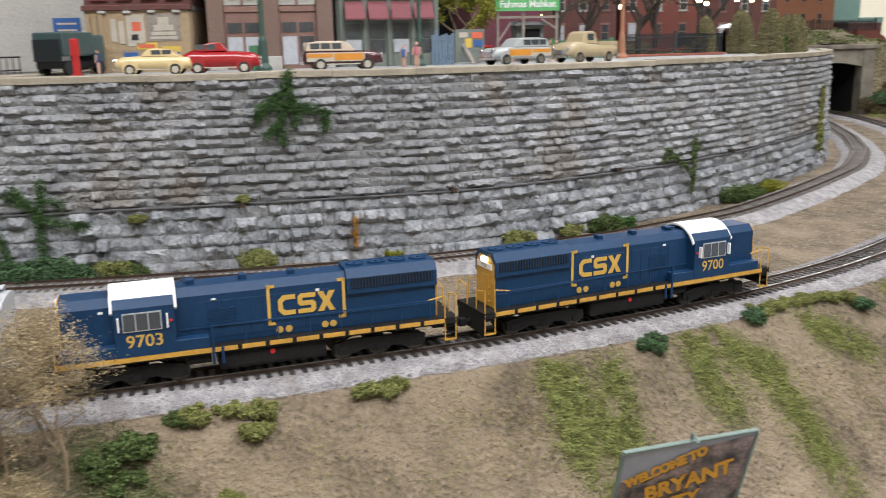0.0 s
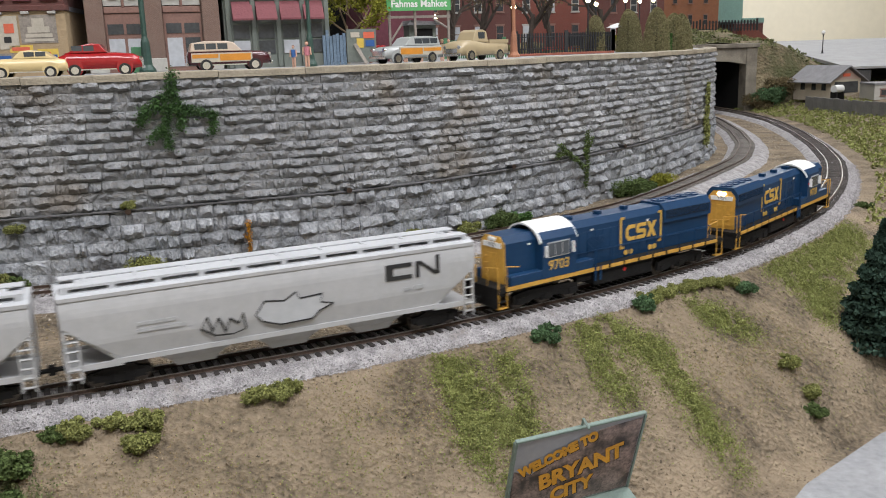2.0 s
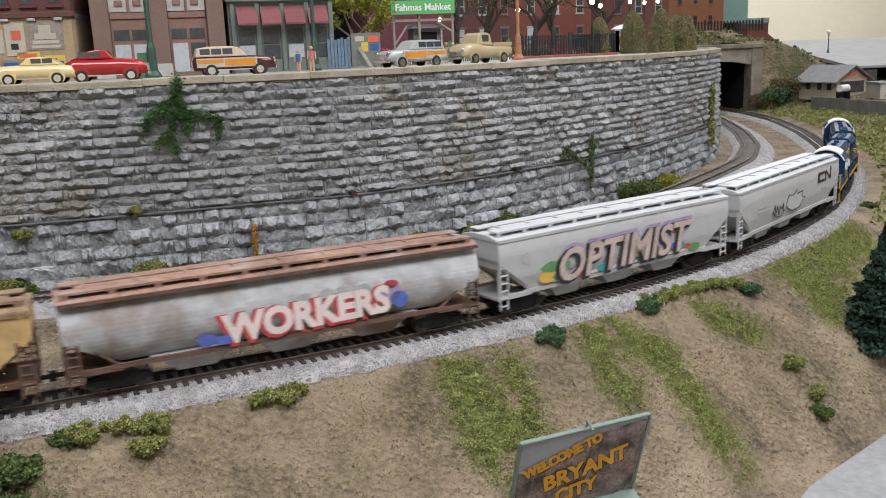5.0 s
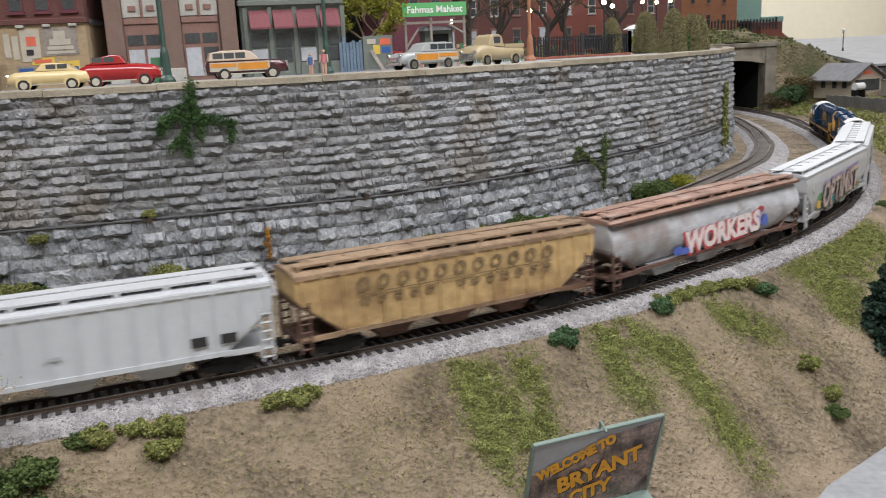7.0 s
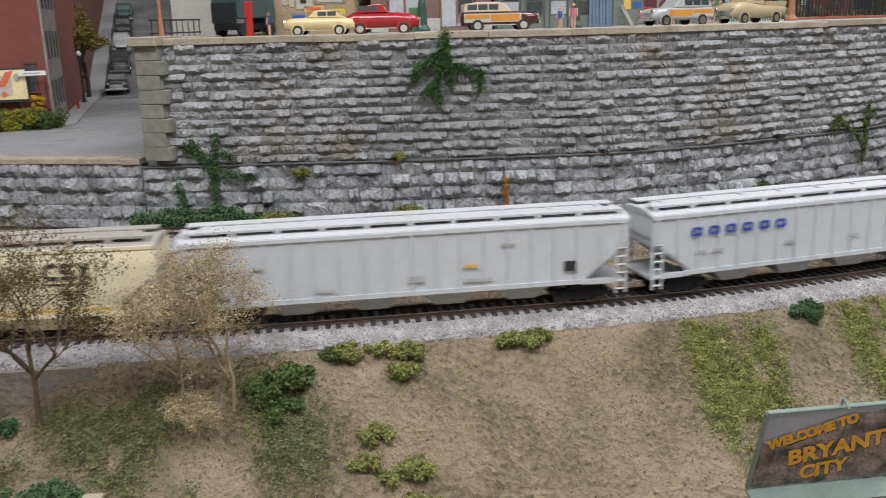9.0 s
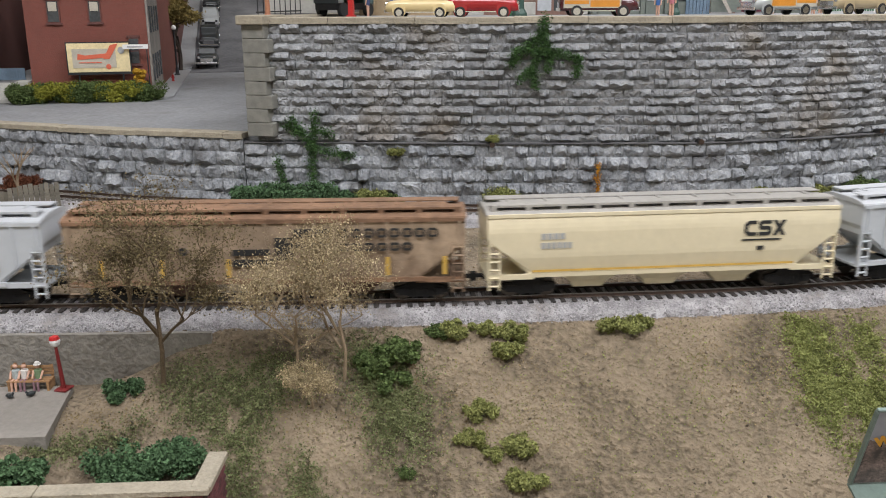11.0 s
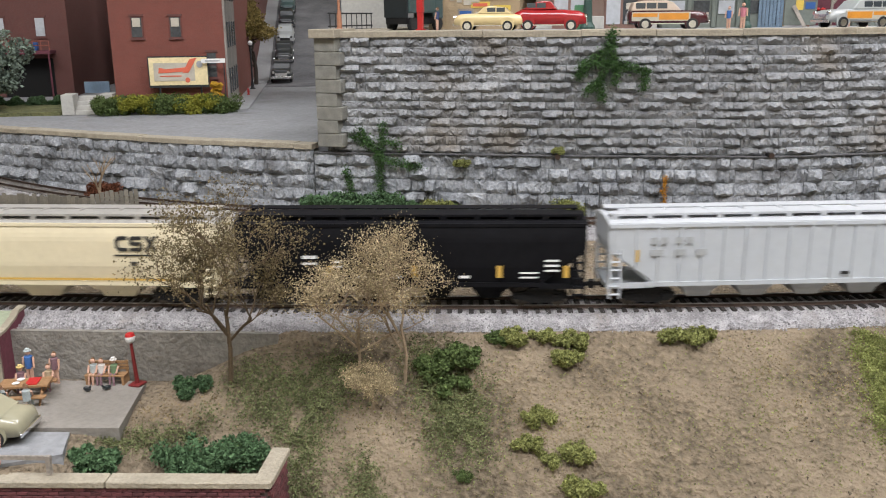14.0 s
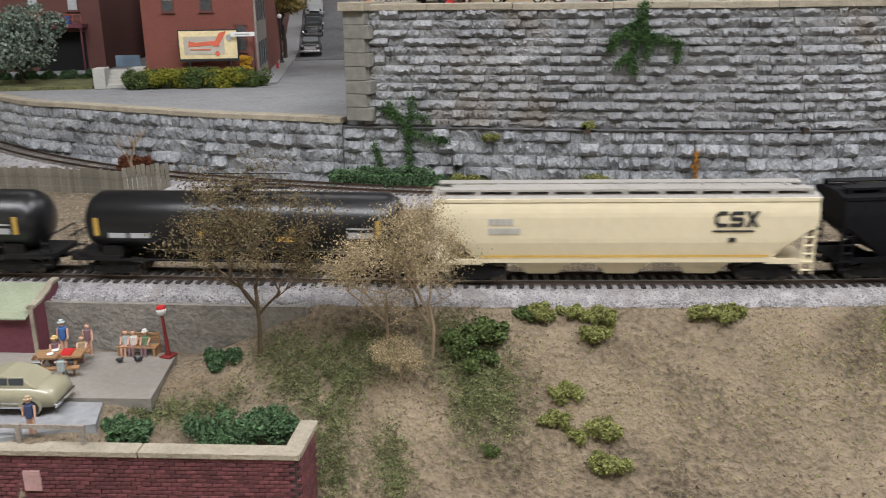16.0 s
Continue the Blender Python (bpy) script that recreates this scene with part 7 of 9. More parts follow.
part("barrel", lathe(bmesh.new(), [(0.0022, 0), (0.0022, 0.001), (0.0015, 0.0015), (0.0015, 0.006), (0.002, 0.0065), (0.0012, 0.009), (0.0003, 0.0095)], 10), RED_PAINT, t)
part("nozzle", rods([((-0.0024, 0, 0.005), (0.0024, 0, 0.005))], 0.0007, 6), RED_PAINT, t)
t = tagged(empty("street_sign", turned(-0.606, 0.846, LZ + 0.002, 28)), "white street sign on a thin dark post", "sign")
part("post", rods([((0, 0, 0), (0, 0, 0.058))], 0.0007, 6), IRON, t)
part("plate", boxes((-0.026, 0.002, -0.0012, -0.0002, 0.056, 0.061)), DECAL, t)
part("plate_bar", boxes((-0.021, -0.004, -0.0016, -0.0012, 0.0578, 0.0592)), GREY_DECAL, t)

# ---- foliage ----
OLIVE = mat("olive_leaf", (0.205, 0.215, 0.075), 0.9, spec=0.12, vary=0.3, scale=300, bump=0.0, island=0.45)
LEAF = mat("green_leaf", (0.082, 0.115, 0.040), 0.9, spec=0.12, vary=0.3, scale=300, bump=0.0, island=0.45)
DARKLEAF = mat("dark_green_leaf", (0.078, 0.135, 0.065), 0.9, spec=0.12, vary=0.3, scale=300, bump=0.0, island=0.45)
LIME = mat("yellow_green_leaf", (0.22, 0.22, 0.035), 0.9, spec=0.12, vary=0.25, scale=300, bump=0.0, island=0.35)
BRIGHT = mat("bright_green_leaf", (0.075, 0.15, 0.045), 0.9, spec=0.12, vary=0.25, scale=300, bump=0.0, island=0.35)
IVY = mat("ivy_leaf", (0.040, 0.092, 0.022), 0.85, vary=0.3, scale=300, bump=0.0, island=0.5)
DRYLEAF = mat("dry_tan_leaf", (0.34, 0.275, 0.165), 0.95, spec=0.12, vary=0.3, scale=300, bump=0.0, island=0.4)
BROWNLEAF = mat("brown_olive_leaf", (0.15, 0.12, 0.065), 0.95, spec=0.12, vary=0.3, scale=300, bump=0.0, island=0.4)
FROST = mat("frosted_leaf", (0.16, 0.20, 0.16), 0.9, spec=0.12, vary=0.3, scale=300, bump=0.0, island=0.55)
PINE = mat("pine_needle", (0.034, 0.06, 0.044), 0.9, spec=0.12, vary=0.3, scale=300, bump=0.0, island=0.5)
TOPIARY = mat("topiary_green", (0.235, 0.215, 0.115), 0.95, spec=0.12, vary=0.3, scale=300, bump=0.0, island=0.35)
DRY_OLIVE = mat("turning_olive_leaf", (0.20, 0.155, 0.055), 0.9, spec=0.12, vary=0.3, scale=300, bump=0.0, island=0.45)
BARK = mat("dry_bark", (0.12, 0.085, 0.05), 0.95, vary=0.3, scale=300, bump=0.3)
TWIG = mat("pale_twig", (0.27, 0.20, 0.13), 0.95, vary=0.2, scale=300, bump=0.2)
DARKBARK = mat("dark_bark", (0.05, 0.038, 0.03), 0.95, vary=0.3, scale=300, bump=0.3)
RUSTMOSS = mat("orange_moss", (0.42, 0.19, 0.02), 0.95, spec=0.12, vary=0.25, scale=300, bump=0.0, island=0.3)
DRYBUSH = mat("russet_leaf", (0.12, 0.045, 0.025), 0.95, spec=0.12, vary=0.3, scale=300, bump=0.0, island=0.4)
TURF = mat("ground_cover", (0.225, 0.242, 0.085), 0.95, spec=0.12, vary=0.3, scale=300, bump=0.0, island=0.32)
DARKTURF = mat("dark_ground_cover", (0.155, 0.168, 0.078), 0.95, spec=0.12, vary=0.3, scale=300, bump=0.0, island=0.5)
STRAW = mat("dry_straw_cover", (0.25, 0.19, 0.10), 0.95, spec=0.12, vary=0.3, scale=300, bump=0.0, island=0.4)


def leaf_mesh(name, pts, size, material, seed, flat=0.0):
    """Small bent leaves at the given places, joined into one mesh."""
    r = np.random.default_rng(seed)
    n = len(pts)
    u = r.normal(size=(n, 3))
    u /= np.linalg.norm(u, axis=1)[:, None]
    v = np.cross(u, r.normal(size=(n, 3)))
    v /= np.linalg.norm(v, axis=1)[:, None]
    w = np.cross(u, v)
    s = (size * r.uniform(0.6, 1.4, n))[:, None]
    p = np.asarray(pts)
    q = np.stack([p - u * s, p + v * s * 0.7 + w * s * 0.25, p + u * s, p - v * s * 0.7 + w * s * 0.25], 1)
    f = np.arange(n)[:, None] * 4
    faces = np.concatenate([f + np.array([[0, 1, 2]]), f + np.array([[0, 2, 3]])])
    me = bpy.data.meshes.new(name)
    me.from_pydata(q.reshape(-1, 3).tolist(), [], faces.tolist())
    me.materials.append(material)
    return me


def clump_points(seed, lobes, per, spread=1.0, high=0.8):
    """Places over several uneven lobes about one unit across, standing on z = 0."""
    r = np.random.default_rng(seed)
    out = []
    for _ in range(lobes):
        c = np.array([r.uniform(-0.42, 0.42) * spread, r.uniform(-0.36, 0.36), r.uniform(0.08, 0.44) * high])
        rad = r.uniform(0.10, 0.24)
        d = r.normal(size=(per, 3))
        d /= np.linalg.norm(d, axis=1)[:, None]
        out.append(c + d * (rad * r.uniform(0.55, 1.08, per))[:, None] * np.array([1, 1, 0.9]))
    p = np.concatenate(out)
    return p[p[:, 2] > -0.05]


BUSHES = {}


def bush(label, x, y, z, size, material, category="bush", high=0.8):
    key = (material.name, random.randrange(4), size > 0.022, high)
    if key not in BUSHES:
        k = 2.0 if size > 0.022 else 1.0
        BUSHES[key] = leaf_mesh("bush", clump_points(len(BUSHES) + 40, int(15 * k), 240, high=high), 0.043 / k ** 0.6, material, len(BUSHES))
    ob = link("bush", BUSHES[key])
    ob.matrix_basis = Matrix.Translation((x, y, z)) @ Matrix.Rotation(random.uniform(0, 6.28), 4, "Z") @ Matrix.Diagonal((size * 1.25, size * 1.25, size * 1.2, 1))
    return tagged(ob, label, category)


slope_bushes = [(-0.118, 0.371, 0.0139, OLIVE), (-0.103, 0.377, 0.0124, OLIVE), (-0.126, 0.369, 0.011, LEAF), (-0.088, 0.379, 0.014, OLIVE), (-0.087, 0.369, 0.0132, OLIVE), (-0.035, 0.402, 0.0134, OLIVE), (-0.023, 0.406, 0.0129, OLIVE), (-0.095, 0.337, 0.0128, OLIVE), (-0.097, 0.324, 0.0111, OLIVE), (-0.085, 0.321, 0.0101, OLIVE), (-0.073, 0.327, 0.0135, OLIVE), (-0.068, 0.315, 0.0143, OLIVE), (-0.124, 0.302, 0.0071, LEAF), (-0.274, 0.299, 0.0153, DARKLEAF), (-0.25, 0.262, 0.026, DARKLEAF), (-0.232, 0.272, 0.024, DARKLEAF), (-0.283, 0.232, 0.0186, DARKLEAF), (-0.264, 0.228, 0.011, LEAF), (-0.153, 0.343, 0.0181, LEAF), (-0.142, 0.338, 0.014, LEAF),
                (0.201, 0.513, 0.0146, DARKLEAF), (0.127, 0.471, 0.0146, DARKLEAF), (0.29, 0.559, 0.0155, DARKLEAF), (0.224, 0.535, 0.0115, OLIVE), (0.239, 0.543, 0.0107, OLIVE), (0.26, 0.553, 0.0109, OLIVE), (0.278, 0.559, 0.0111, OLIVE), (0.295, 0.5, 0.0153, OLIVE), (0.303, 0.485, 0.0118, OLIVE), (0.301, 0.473, 0.0116, LEAF), (0.307, 0.437, 0.0046, LEAF), (-0.143, 0.35, 0.0183, LEAF), (0.52, 0.80, 0.012, LEAF), (0.207, 0.522, 0.0125, OLIVE), (0.216, 0.530, 0.0115, OLIVE), (0.231, 0.539, 0.0115, OLIVE), (0.249, 0.548, 0.012, OLIVE), (0.269, 0.556, 0.011, OLIVE)]
hs = ground_height([(b2[0], b2[1]) for b2 in slope_bushes])
NAMES = {OLIVE.name: "low olive-green foam shrub on the earth bank", LEAF.name: "low mid-green shrub on the earth bank", DARKLEAF.name: "small dark green shrub on the bank", LIME.name: "yellow-green shrub at the wall foot", BRIGHT.name: "bright green low shrub at the wall foot"}
for (x, y, s, mt), h in zip(slope_bushes, hs):
    bush(NAMES[mt.name], x, y, float(h) - 0.001, s, mt)
for s, size, mt, out in ((0.11, 0.024, OLIVE, 0.012), (0.125, 0.018, LEAF, 0.012), (0.225, 0.026, OLIVE, 0.012), (0.335, 0.012, LIME, 0.010), (0.445, 0.022, OLIVE, 0.013), (0.505, 0.020, OLIVE, 0.013), (0.545, 0.026, LEAF, 0.014), (0.572, 0.018, BRIGHT, 0.014), (0.765, 0.030, LEAF, 0.016), (0.80, 0.022, LEAF, 0.016), (0.855, 0.028, LIME, 0.016), (0.015, 0.034, DARKLEAF, 0.016), (0.036, 0.030, DARKLEAF, 0.014), (0.060, 0.034, DARKLEAF, 0.016), (0.080, 0.026, DARKLEAF, 0.014), (0.02, 0.022, LEAF, 0.012)):
    x, y, a = along(WALL, WALL_S, s)
    bush(NAMES[mt.name].replace("on the earth bank", "at the stone wall foot").replace("on the bank", "at the stone wall foot"), x + math.sin(a) * out, y - math.cos(a) * out, -0.008, size, mt, high=0.8 if mt is not LIME else 0.5)
for s, z, size in ((0.214, 0.0465, 0.009), (0.132, 0.034, 0.011)):
    x, y, a = along(WALL, WALL_S, s)
    bush("small olive tuft growing from the wall", x + math.sin(a) * 0.007, y - math.cos(a) * 0.007, z, size, OLIVE)


def wall_climber(label, strokes, per, wide, size, material, seed):
    """Leaves along strokes of (s, z) on the high wall; wide spreads them."""
    r = np.random.default_rng(seed)
    pts = []
    for (s0, z0), (s1, z1) in strokes:
        n = int(per * math.hypot(s1 - s0, z1 - z0) / 0.01)
        for q in r.uniform(0, 1, n):
            s, z = s0 + (s1 - s0) * q + r.normal() * wide, z0 + (z1 - z0) * q + r.normal() * wide
            x, y, a = along(WALL, WALL_S, max(0.001, s))
            o = 0.0055 + r.uniform(0, 0.0035) + (0.0022 if z < 0.044 else 0)
            pts.append((x + math.sin(a) * o, y - math.cos(a) * o, z))
    return tagged(link("ivy", leaf_mesh("ivy", pts, size, material, seed)), label, "climber")


wall_climber("dark green ivy hanging over the stone wall", [((0.256, 0.149), (0.254, 0.132)), ((0.254, 0.134), (0.230, 0.117)), ((0.254, 0.134), (0.262, 0.118)), ((0.262, 0.121), (0.286, 0.114)), ((0.284, 0.114), (0.282, 0.100)), ((0.236, 0.118), (0.228, 0.110)), ((0.254, 0.126), (0.246, 0.104)), ((0.246, 0.106), (0.250, 0.090)), ((0.246, 0.106), (0.236, 0.098)), ((0.262, 0.120), (0.258, 0.104)), ((0.240, 0.122), (0.268, 0.118))], 250, 0.0021, 0.00085, IVY, 31)
wall_climber("green climber growing up the lower wall", [((0.060, 0.0), (0.060, 0.044)), ((0.060, 0.040), (0.042, 0.066)), ((0.060, 0.042), (0.064, 0.070)), ((0.052, 0.052), (0.036, 0.060)), ((0.060, 0.040), (0.096, 0.033)), ((0.036, 0.0), (0.030, 0.03)), ((0.066, 0.056), (0.078, 0.050))], 190, 0.0021, 0.00085, IVY, 32)
wall_climber("thin dark green creeper on the wall", [((0.684, 0.012), (0.690, 0.070)), ((0.680, 0.034), (0.640, 0.060)), ((0.686, 0.045), (0.70, 0.062)), ((0.65, 0.052), (0.636, 0.05))], 120, 0.0017, 0.0010, LEAF, 33)
wall_climber("pale green creeper on the curved wall end", [((1.075, 0.02), (1.078, 0.10)), ((1.06, 0.02), (1.066, 0.05))], 100, 0.004, 0.0019, OLIVE, 34)
wall_climber("orange moss streak on the lower courses", [((0.304, 0.002), (0.304, 0.028)), ((0.304, 0.014), (0.300, 0.016))], 160, 0.0011, 0.0006, RUSTMOSS, 35)

# drain pipes in the wall
PIPE = mat("black_drain_pipe", (0.015, 0.014, 0.013), 0.6, vary=0.3, scale=300)
for s, z in ((0.388, 0.046), (0.568, 0.047), (0.764, 0.047), (0.214, 0.044)):
    x, y, a = along(WALL, WALL_S, s)
    bm = rod(bmesh.new(), (x, y, z), (x + math.sin(a) * 0.0115, y - math.cos(a) * 0.0115, z), 0.0019, seg=12)
    p2 = tagged(part("drain_pipe", bm, PIPE), "short black drain pipe sticking out of the wall", "pipe")
    part("pipe_rim", rod(bmesh.new(), (x + math.sin(a) * 0.0108, y - math.cos(a) * 0.0108, z), (x + math.sin(a) * 0.0120, y - math.cos(a) * 0.0120, z), 0.0023, seg=12), RAIL, p2)

# ---- ground cover patches, in the way they lie on the bank ----


def cover(name, label, strips, n, size, material, seed, lift=0.0008):
    r = np.random.default_rng(seed)
    pts = []
    for (x0, y0), (x1, y1), wide in strips:
        m = int(n * math.hypot(x1 - x0, y1 - y0) * wide / 0.001)
        q = r.uniform(0, 1, m)
        pts.append(np.c_[x0 + (x1 - x0) * q + r.normal(size=m) * wide * 0.5, y0 + (y1 - y0) * q + r.normal(size=m) * wide * 0.5])
    p = np.concatenate(pts)
    tuft = lumps(p, 0.0055, seed + 5)
    keep = lumps(p, 0.016, seed) + 0.9 * tuft + 0.35 * r.normal(size=len(p)) > -0.22
    dd, _ = beside(FRONT, p)
    p, tuft = p[keep & (dd < -0.033)], tuft[keep & (dd < -0.033)]
    z = ground_height(p) + r.uniform(0, 2.4 * lift, len(p)) * (0.35 + np.clip(tuft + 0.3, 0, 1.2))
    return tagged(link(name, leaf_mesh(name, np.c_[p, z], size, material, seed)), label, "ground cover", kind="stuff")


cover("ground_cover", "patches of olive-green ground cover on the bank", [((0.064, 0.442), (0.076, 0.395), 0.014), ((0.10, 0.458), (0.102, 0.41), 0.010), ((0.155, 0.487), (0.165, 0.442), 0.016), ((0.165, 0.487), (0.205, 0.475), 0.012), ((0.195, 0.48), (0.225, 0.42), 0.014), ((0.075, 0.40), (0.12, 0.38), 0.018), ((0.24, 0.525), (0.275, 0.52), 0.014), ((0.33, 0.59), (0.38, 0.61), 0.022), ((0.37, 0.62), (0.46, 0.715), 0.024), ((0.35, 0.56), (0.36, 0.59), 0.014), ((0.066, 0.435), (0.10, 0.40), 0.014)], 17000, 0.00058, TURF, 51, 0.0020)
cover("ground_cover", "dark green mossy cover on the shaded bank", [((-0.160, 0.350), (-0.124, 0.320), 0.020), ((-0.150, 0.335), (-0.128, 0.312), 0.018), ((-0.248, 0.305), (-0.20, 0.30), 0.018), ((-0.21, 0.290), (-0.185, 0.262), 0.014), ((-0.22, 0.315), (-0.19, 0.325), 0.016), ((-0.175, 0.291), (-0.15, 0.26), 0.010), ((-0.25, 0.285), (-0.29, 0.245), 0.008)], 12000, 0.00055, DARKTURF, 52, 0.0016)
cover("ground_cover", "thin dry straw cover over the bank", [((-0.2, 0.32), (-0.05, 0.35), 0.03), ((0.0, 0.39), (0.12, 0.42), 0.03), ((0.2, 0.45), (0.32, 0.53), 0.03), ((-0.3, 0.27), (-0.24, 0.29), 0.02), ((0.10, 0.405), (0.14, 0.40), 0.006)], 1100, 0.0005, STRAW, 53, 0.0003)
cover("ground_cover", "thin green specks scattered on the bank", [((-0.2, 0.30), (0.05, 0.38), 0.05), ((0.0, 0.39), (0.35, 0.53), 0.05)], 500, 0.0005, TURF, 54, 0.0004)
r9 = np.random.default_rng(55)
p = np.c_[r9.uniform(0.45, 1.15, 60000), r9.uniform(0.75, 2.05, 60000)]
dd, kk = beside(FRONT, p)
p = p[(dd < -0.045) & (dd > -0.22) & (lumps(p, 0.04, 2.0) > -0.25)]
tagged(link("ground_cover", leaf_mesh("ground_cover", np.c_[p, ground_height(p) + r9.uniform(0, 0.006, len(p))], 0.0024, TURF, 55)), "olive grass bank outside the bend", "ground cover", kind="stuff")
p = np.c_[r9.uniform(-0.6, 0.9, 50000), r9.uniform(0.3, 1.9, 50000)]
d1, _ = beside(FRONT, p)
d2, _ = beside(REAR, p)
d3, _ = beside(WALL, p)
p = p[(d1 > 0.03) & (np.abs(d2) > 0.028) & (d3 < -0.006) & (lumps(p, 0.05, 7.0) + 0.5 * lumps(p, 0.015, 8.0) > 0.22)]
tagged(link("ground_cover", leaf_mesh("ground_cover", np.c_[p, ground_height(p) + r9.uniform(0, 0.0012, len(p))], 0.0008, STRAW, 56)), "dry straw and weeds between the tracks", "ground cover", kind="stuff")

# ---- trees ----


def tree(label, x, y, z, high, seed, bark, leaf, leaves, leaf_size, spread=0.55, bare=0.25, droop=0.0, levels=5, trunk=0.022, category="tree"):
    r = random.Random(seed)
    t = tagged(empty("tree", pose(x, y, z)), label, category)
    bm, tips = bmesh.new(), []

    def grow(p, d, length, rad, level):
        q = p + d * length
        mid = p + d * length * 0.5 + Vector((r.uniform(-1, 1), r.uniform(-1, 1), r.uniform(-0.5, 0.5))) * length * 0.07
        seg = 6 if level < 2 else 4
        rod(bm, p, mid, rad, rad * 0.85, seg)
        rod(bm, mid, q, rad * 0.85, rad * 0.68, seg)
        if level >= levels - 2:
            tips.extend([mid, q])
        if level >= levels:
            return
        for i in range(r.choice((2, 3, 3)) if level else 4):
            side = Vector((r.gauss(0, 1), r.gauss(0, 1), r.gauss(0.15 - droop, 0.5))).normalized()
            nd = (d * (1 - spread) + side * spread + Vector((0, 0, 0.12))).normalized()
            grow(mid.lerp(q, r.uniform(0.2, 1.0)) if level else p.lerp(q, r.uniform(0.55, 1.0)), nd, length * r.uniform(0.58, 0.82), rad * 0.62, level + 1)

    grow(Vector((0, 0, -0.002)), Vector((r.uniform(-0.08, 0.08), r.uniform(-0.08, 0.08), 1)).normalized(), high * bare, high * trunk, 0)
    part("trunk", bm, bark, t, "branching trunk with fine twigs")
    rr = np.random.default_rng(seed)
    if leaves:
        base = np.array([tips[i][:] for i in rr.integers(0, len(tips), leaves)])
        pts = base + rr.normal(size=base.shape) * high * 0.022
        link("crown", leaf_mesh("crown", pts, leaf_size, leaf, seed), t, "sparse crown of small leaves")
    return t


tree("thin tree with sparse brown-olive leaves on the bank", -0.254, 0.304, -0.026, 0.138, 61, BARK, BROWNLEAF, 10500, 0.00058, spread=0.48, bare=0.30, levels=6, trunk=0.010)
tree("dry tan shrub-like tree on the bank", -0.190, 0.322, -0.027, 0.126, 68, TWIG, DRYLEAF, 8500, 0.00048, spread=0.60, bare=0.26, levels=6, trunk=0.008)
tree("dry tan brush tree leaning on the bank", -0.166, 0.332, -0.027, 0.128, 67, TWIG, DRYLEAF, 8500, 0.00048, spread=0.58, bare=0.27, levels=6, trunk=0.008)
tree("dry tan brush at the bank foot", -0.175, 0.312, -0.032, 0.062, 69, TWIG, DRYLEAF, 5000, 0.00045, spread=0.8, bare=0.2, levels=5, trunk=0.010)
tree("yellowing curly tree beside the store", 0.012, 0.945, TZ, 0.115, 64, TWIG, LIME, 5200, 0.0016, spread=0.62, bare=0.36, levels=5, trunk=0.016)
tree("yellow-green street tree on the lower pavement", *local(-0.726, 0.797, 28, 0.137, 0.41), LZ, 0.17, 65, DARKBARK, DRY_OLIVE, 14000, 0.0021, spread=0.55, bare=0.34, levels=5)
for i, (x, y, h) in enumerate(((0.16, 1.30, 0.16), (0.24, 1.50, 0.18), (0.34, 1.46, 0.17), (0.47, 1.60, 0.19), (0.28, 1.30, 0.15), (0.10, 1.42, 0.16))):
    tree("bare dark park tree", x, y, TZ, h, 70 + i, DARKBARK, BROWNLEAF, 500, 0.0018, spread=0.5, bare=0.4, levels=4, trunk=0.03)
tree("bare pale shrub with long stems by the back track", -0.565, 0.572, -0.006, 0.085, 81, TWIG, DRYBUSH, 0, 0.001, spread=0.38, bare=0.26, levels=3, trunk=0.016, category="shrub")
bush("russet dry bush by the back track", -0.585, 0.600, -0.004, 0.024, DRYBUSH)


def cone_tree(label, x, y, z, high, wide, material, seed, n, size, sharp=1.0, category="tree", bottom=0.0):
    r = np.random.default_rng(seed)
    q = r.uniform(0, 1, n) ** 1.25
    prof = (1 - q) ** sharp if sharp >= 1 else np.sqrt(np.clip(1 - q ** 2.2, 0, 1))
    a = r.uniform(0, 6.283, n)
    tiers = 1 + 0.16 * np.sin(q * 46) if sharp >= 1 else 1
    rad = wide * prof * tiers * r.uniform(0.55, 1.05, n)
    t = tagged(empty("tree", pose(x, y, z)), label, category)
    part("trunk", rods([((0, 0, -0.002), (0, 0, high * 0.9))], wide * 0.08, 6), DARKBARK, t)
    link("crown", leaf_mesh("crown", np.c_[rad * np.cos(a), rad * np.sin(a), bottom + q * (high - bottom)], size, material, seed), t)


cone_tree("dark frosted pine tree on the bank", 0.392, 0.560, -0.062, 0.092, 0.030, PINE, 91, 9000, 0.0022, 1.0)
for i, (s, off, h, w) in enumerate(((0.965, 0.034, 0.056, 0.017), (1.04, 0.034, 0.050, 0.017), (1.085, 0.034, 0.050, 0.016), (1.11, 0.04, 0.046, 0.014), (1.03, 0.095, 0.058, 0.016), (1.06, 0.10, 0.056, 0.016), (0.97, 0.12, 0.05, 0.015))):
    x, y, a = along(WALL, WALL_S, s)
    cone_tree("clipped egg-shaped topiary shrub by the coping", x - math.sin(a) * off, y + math.cos(a) * off, TZ, h, w, TOPIARY, 100 + i, 14000, 0.0008, 0.5, "topiary")
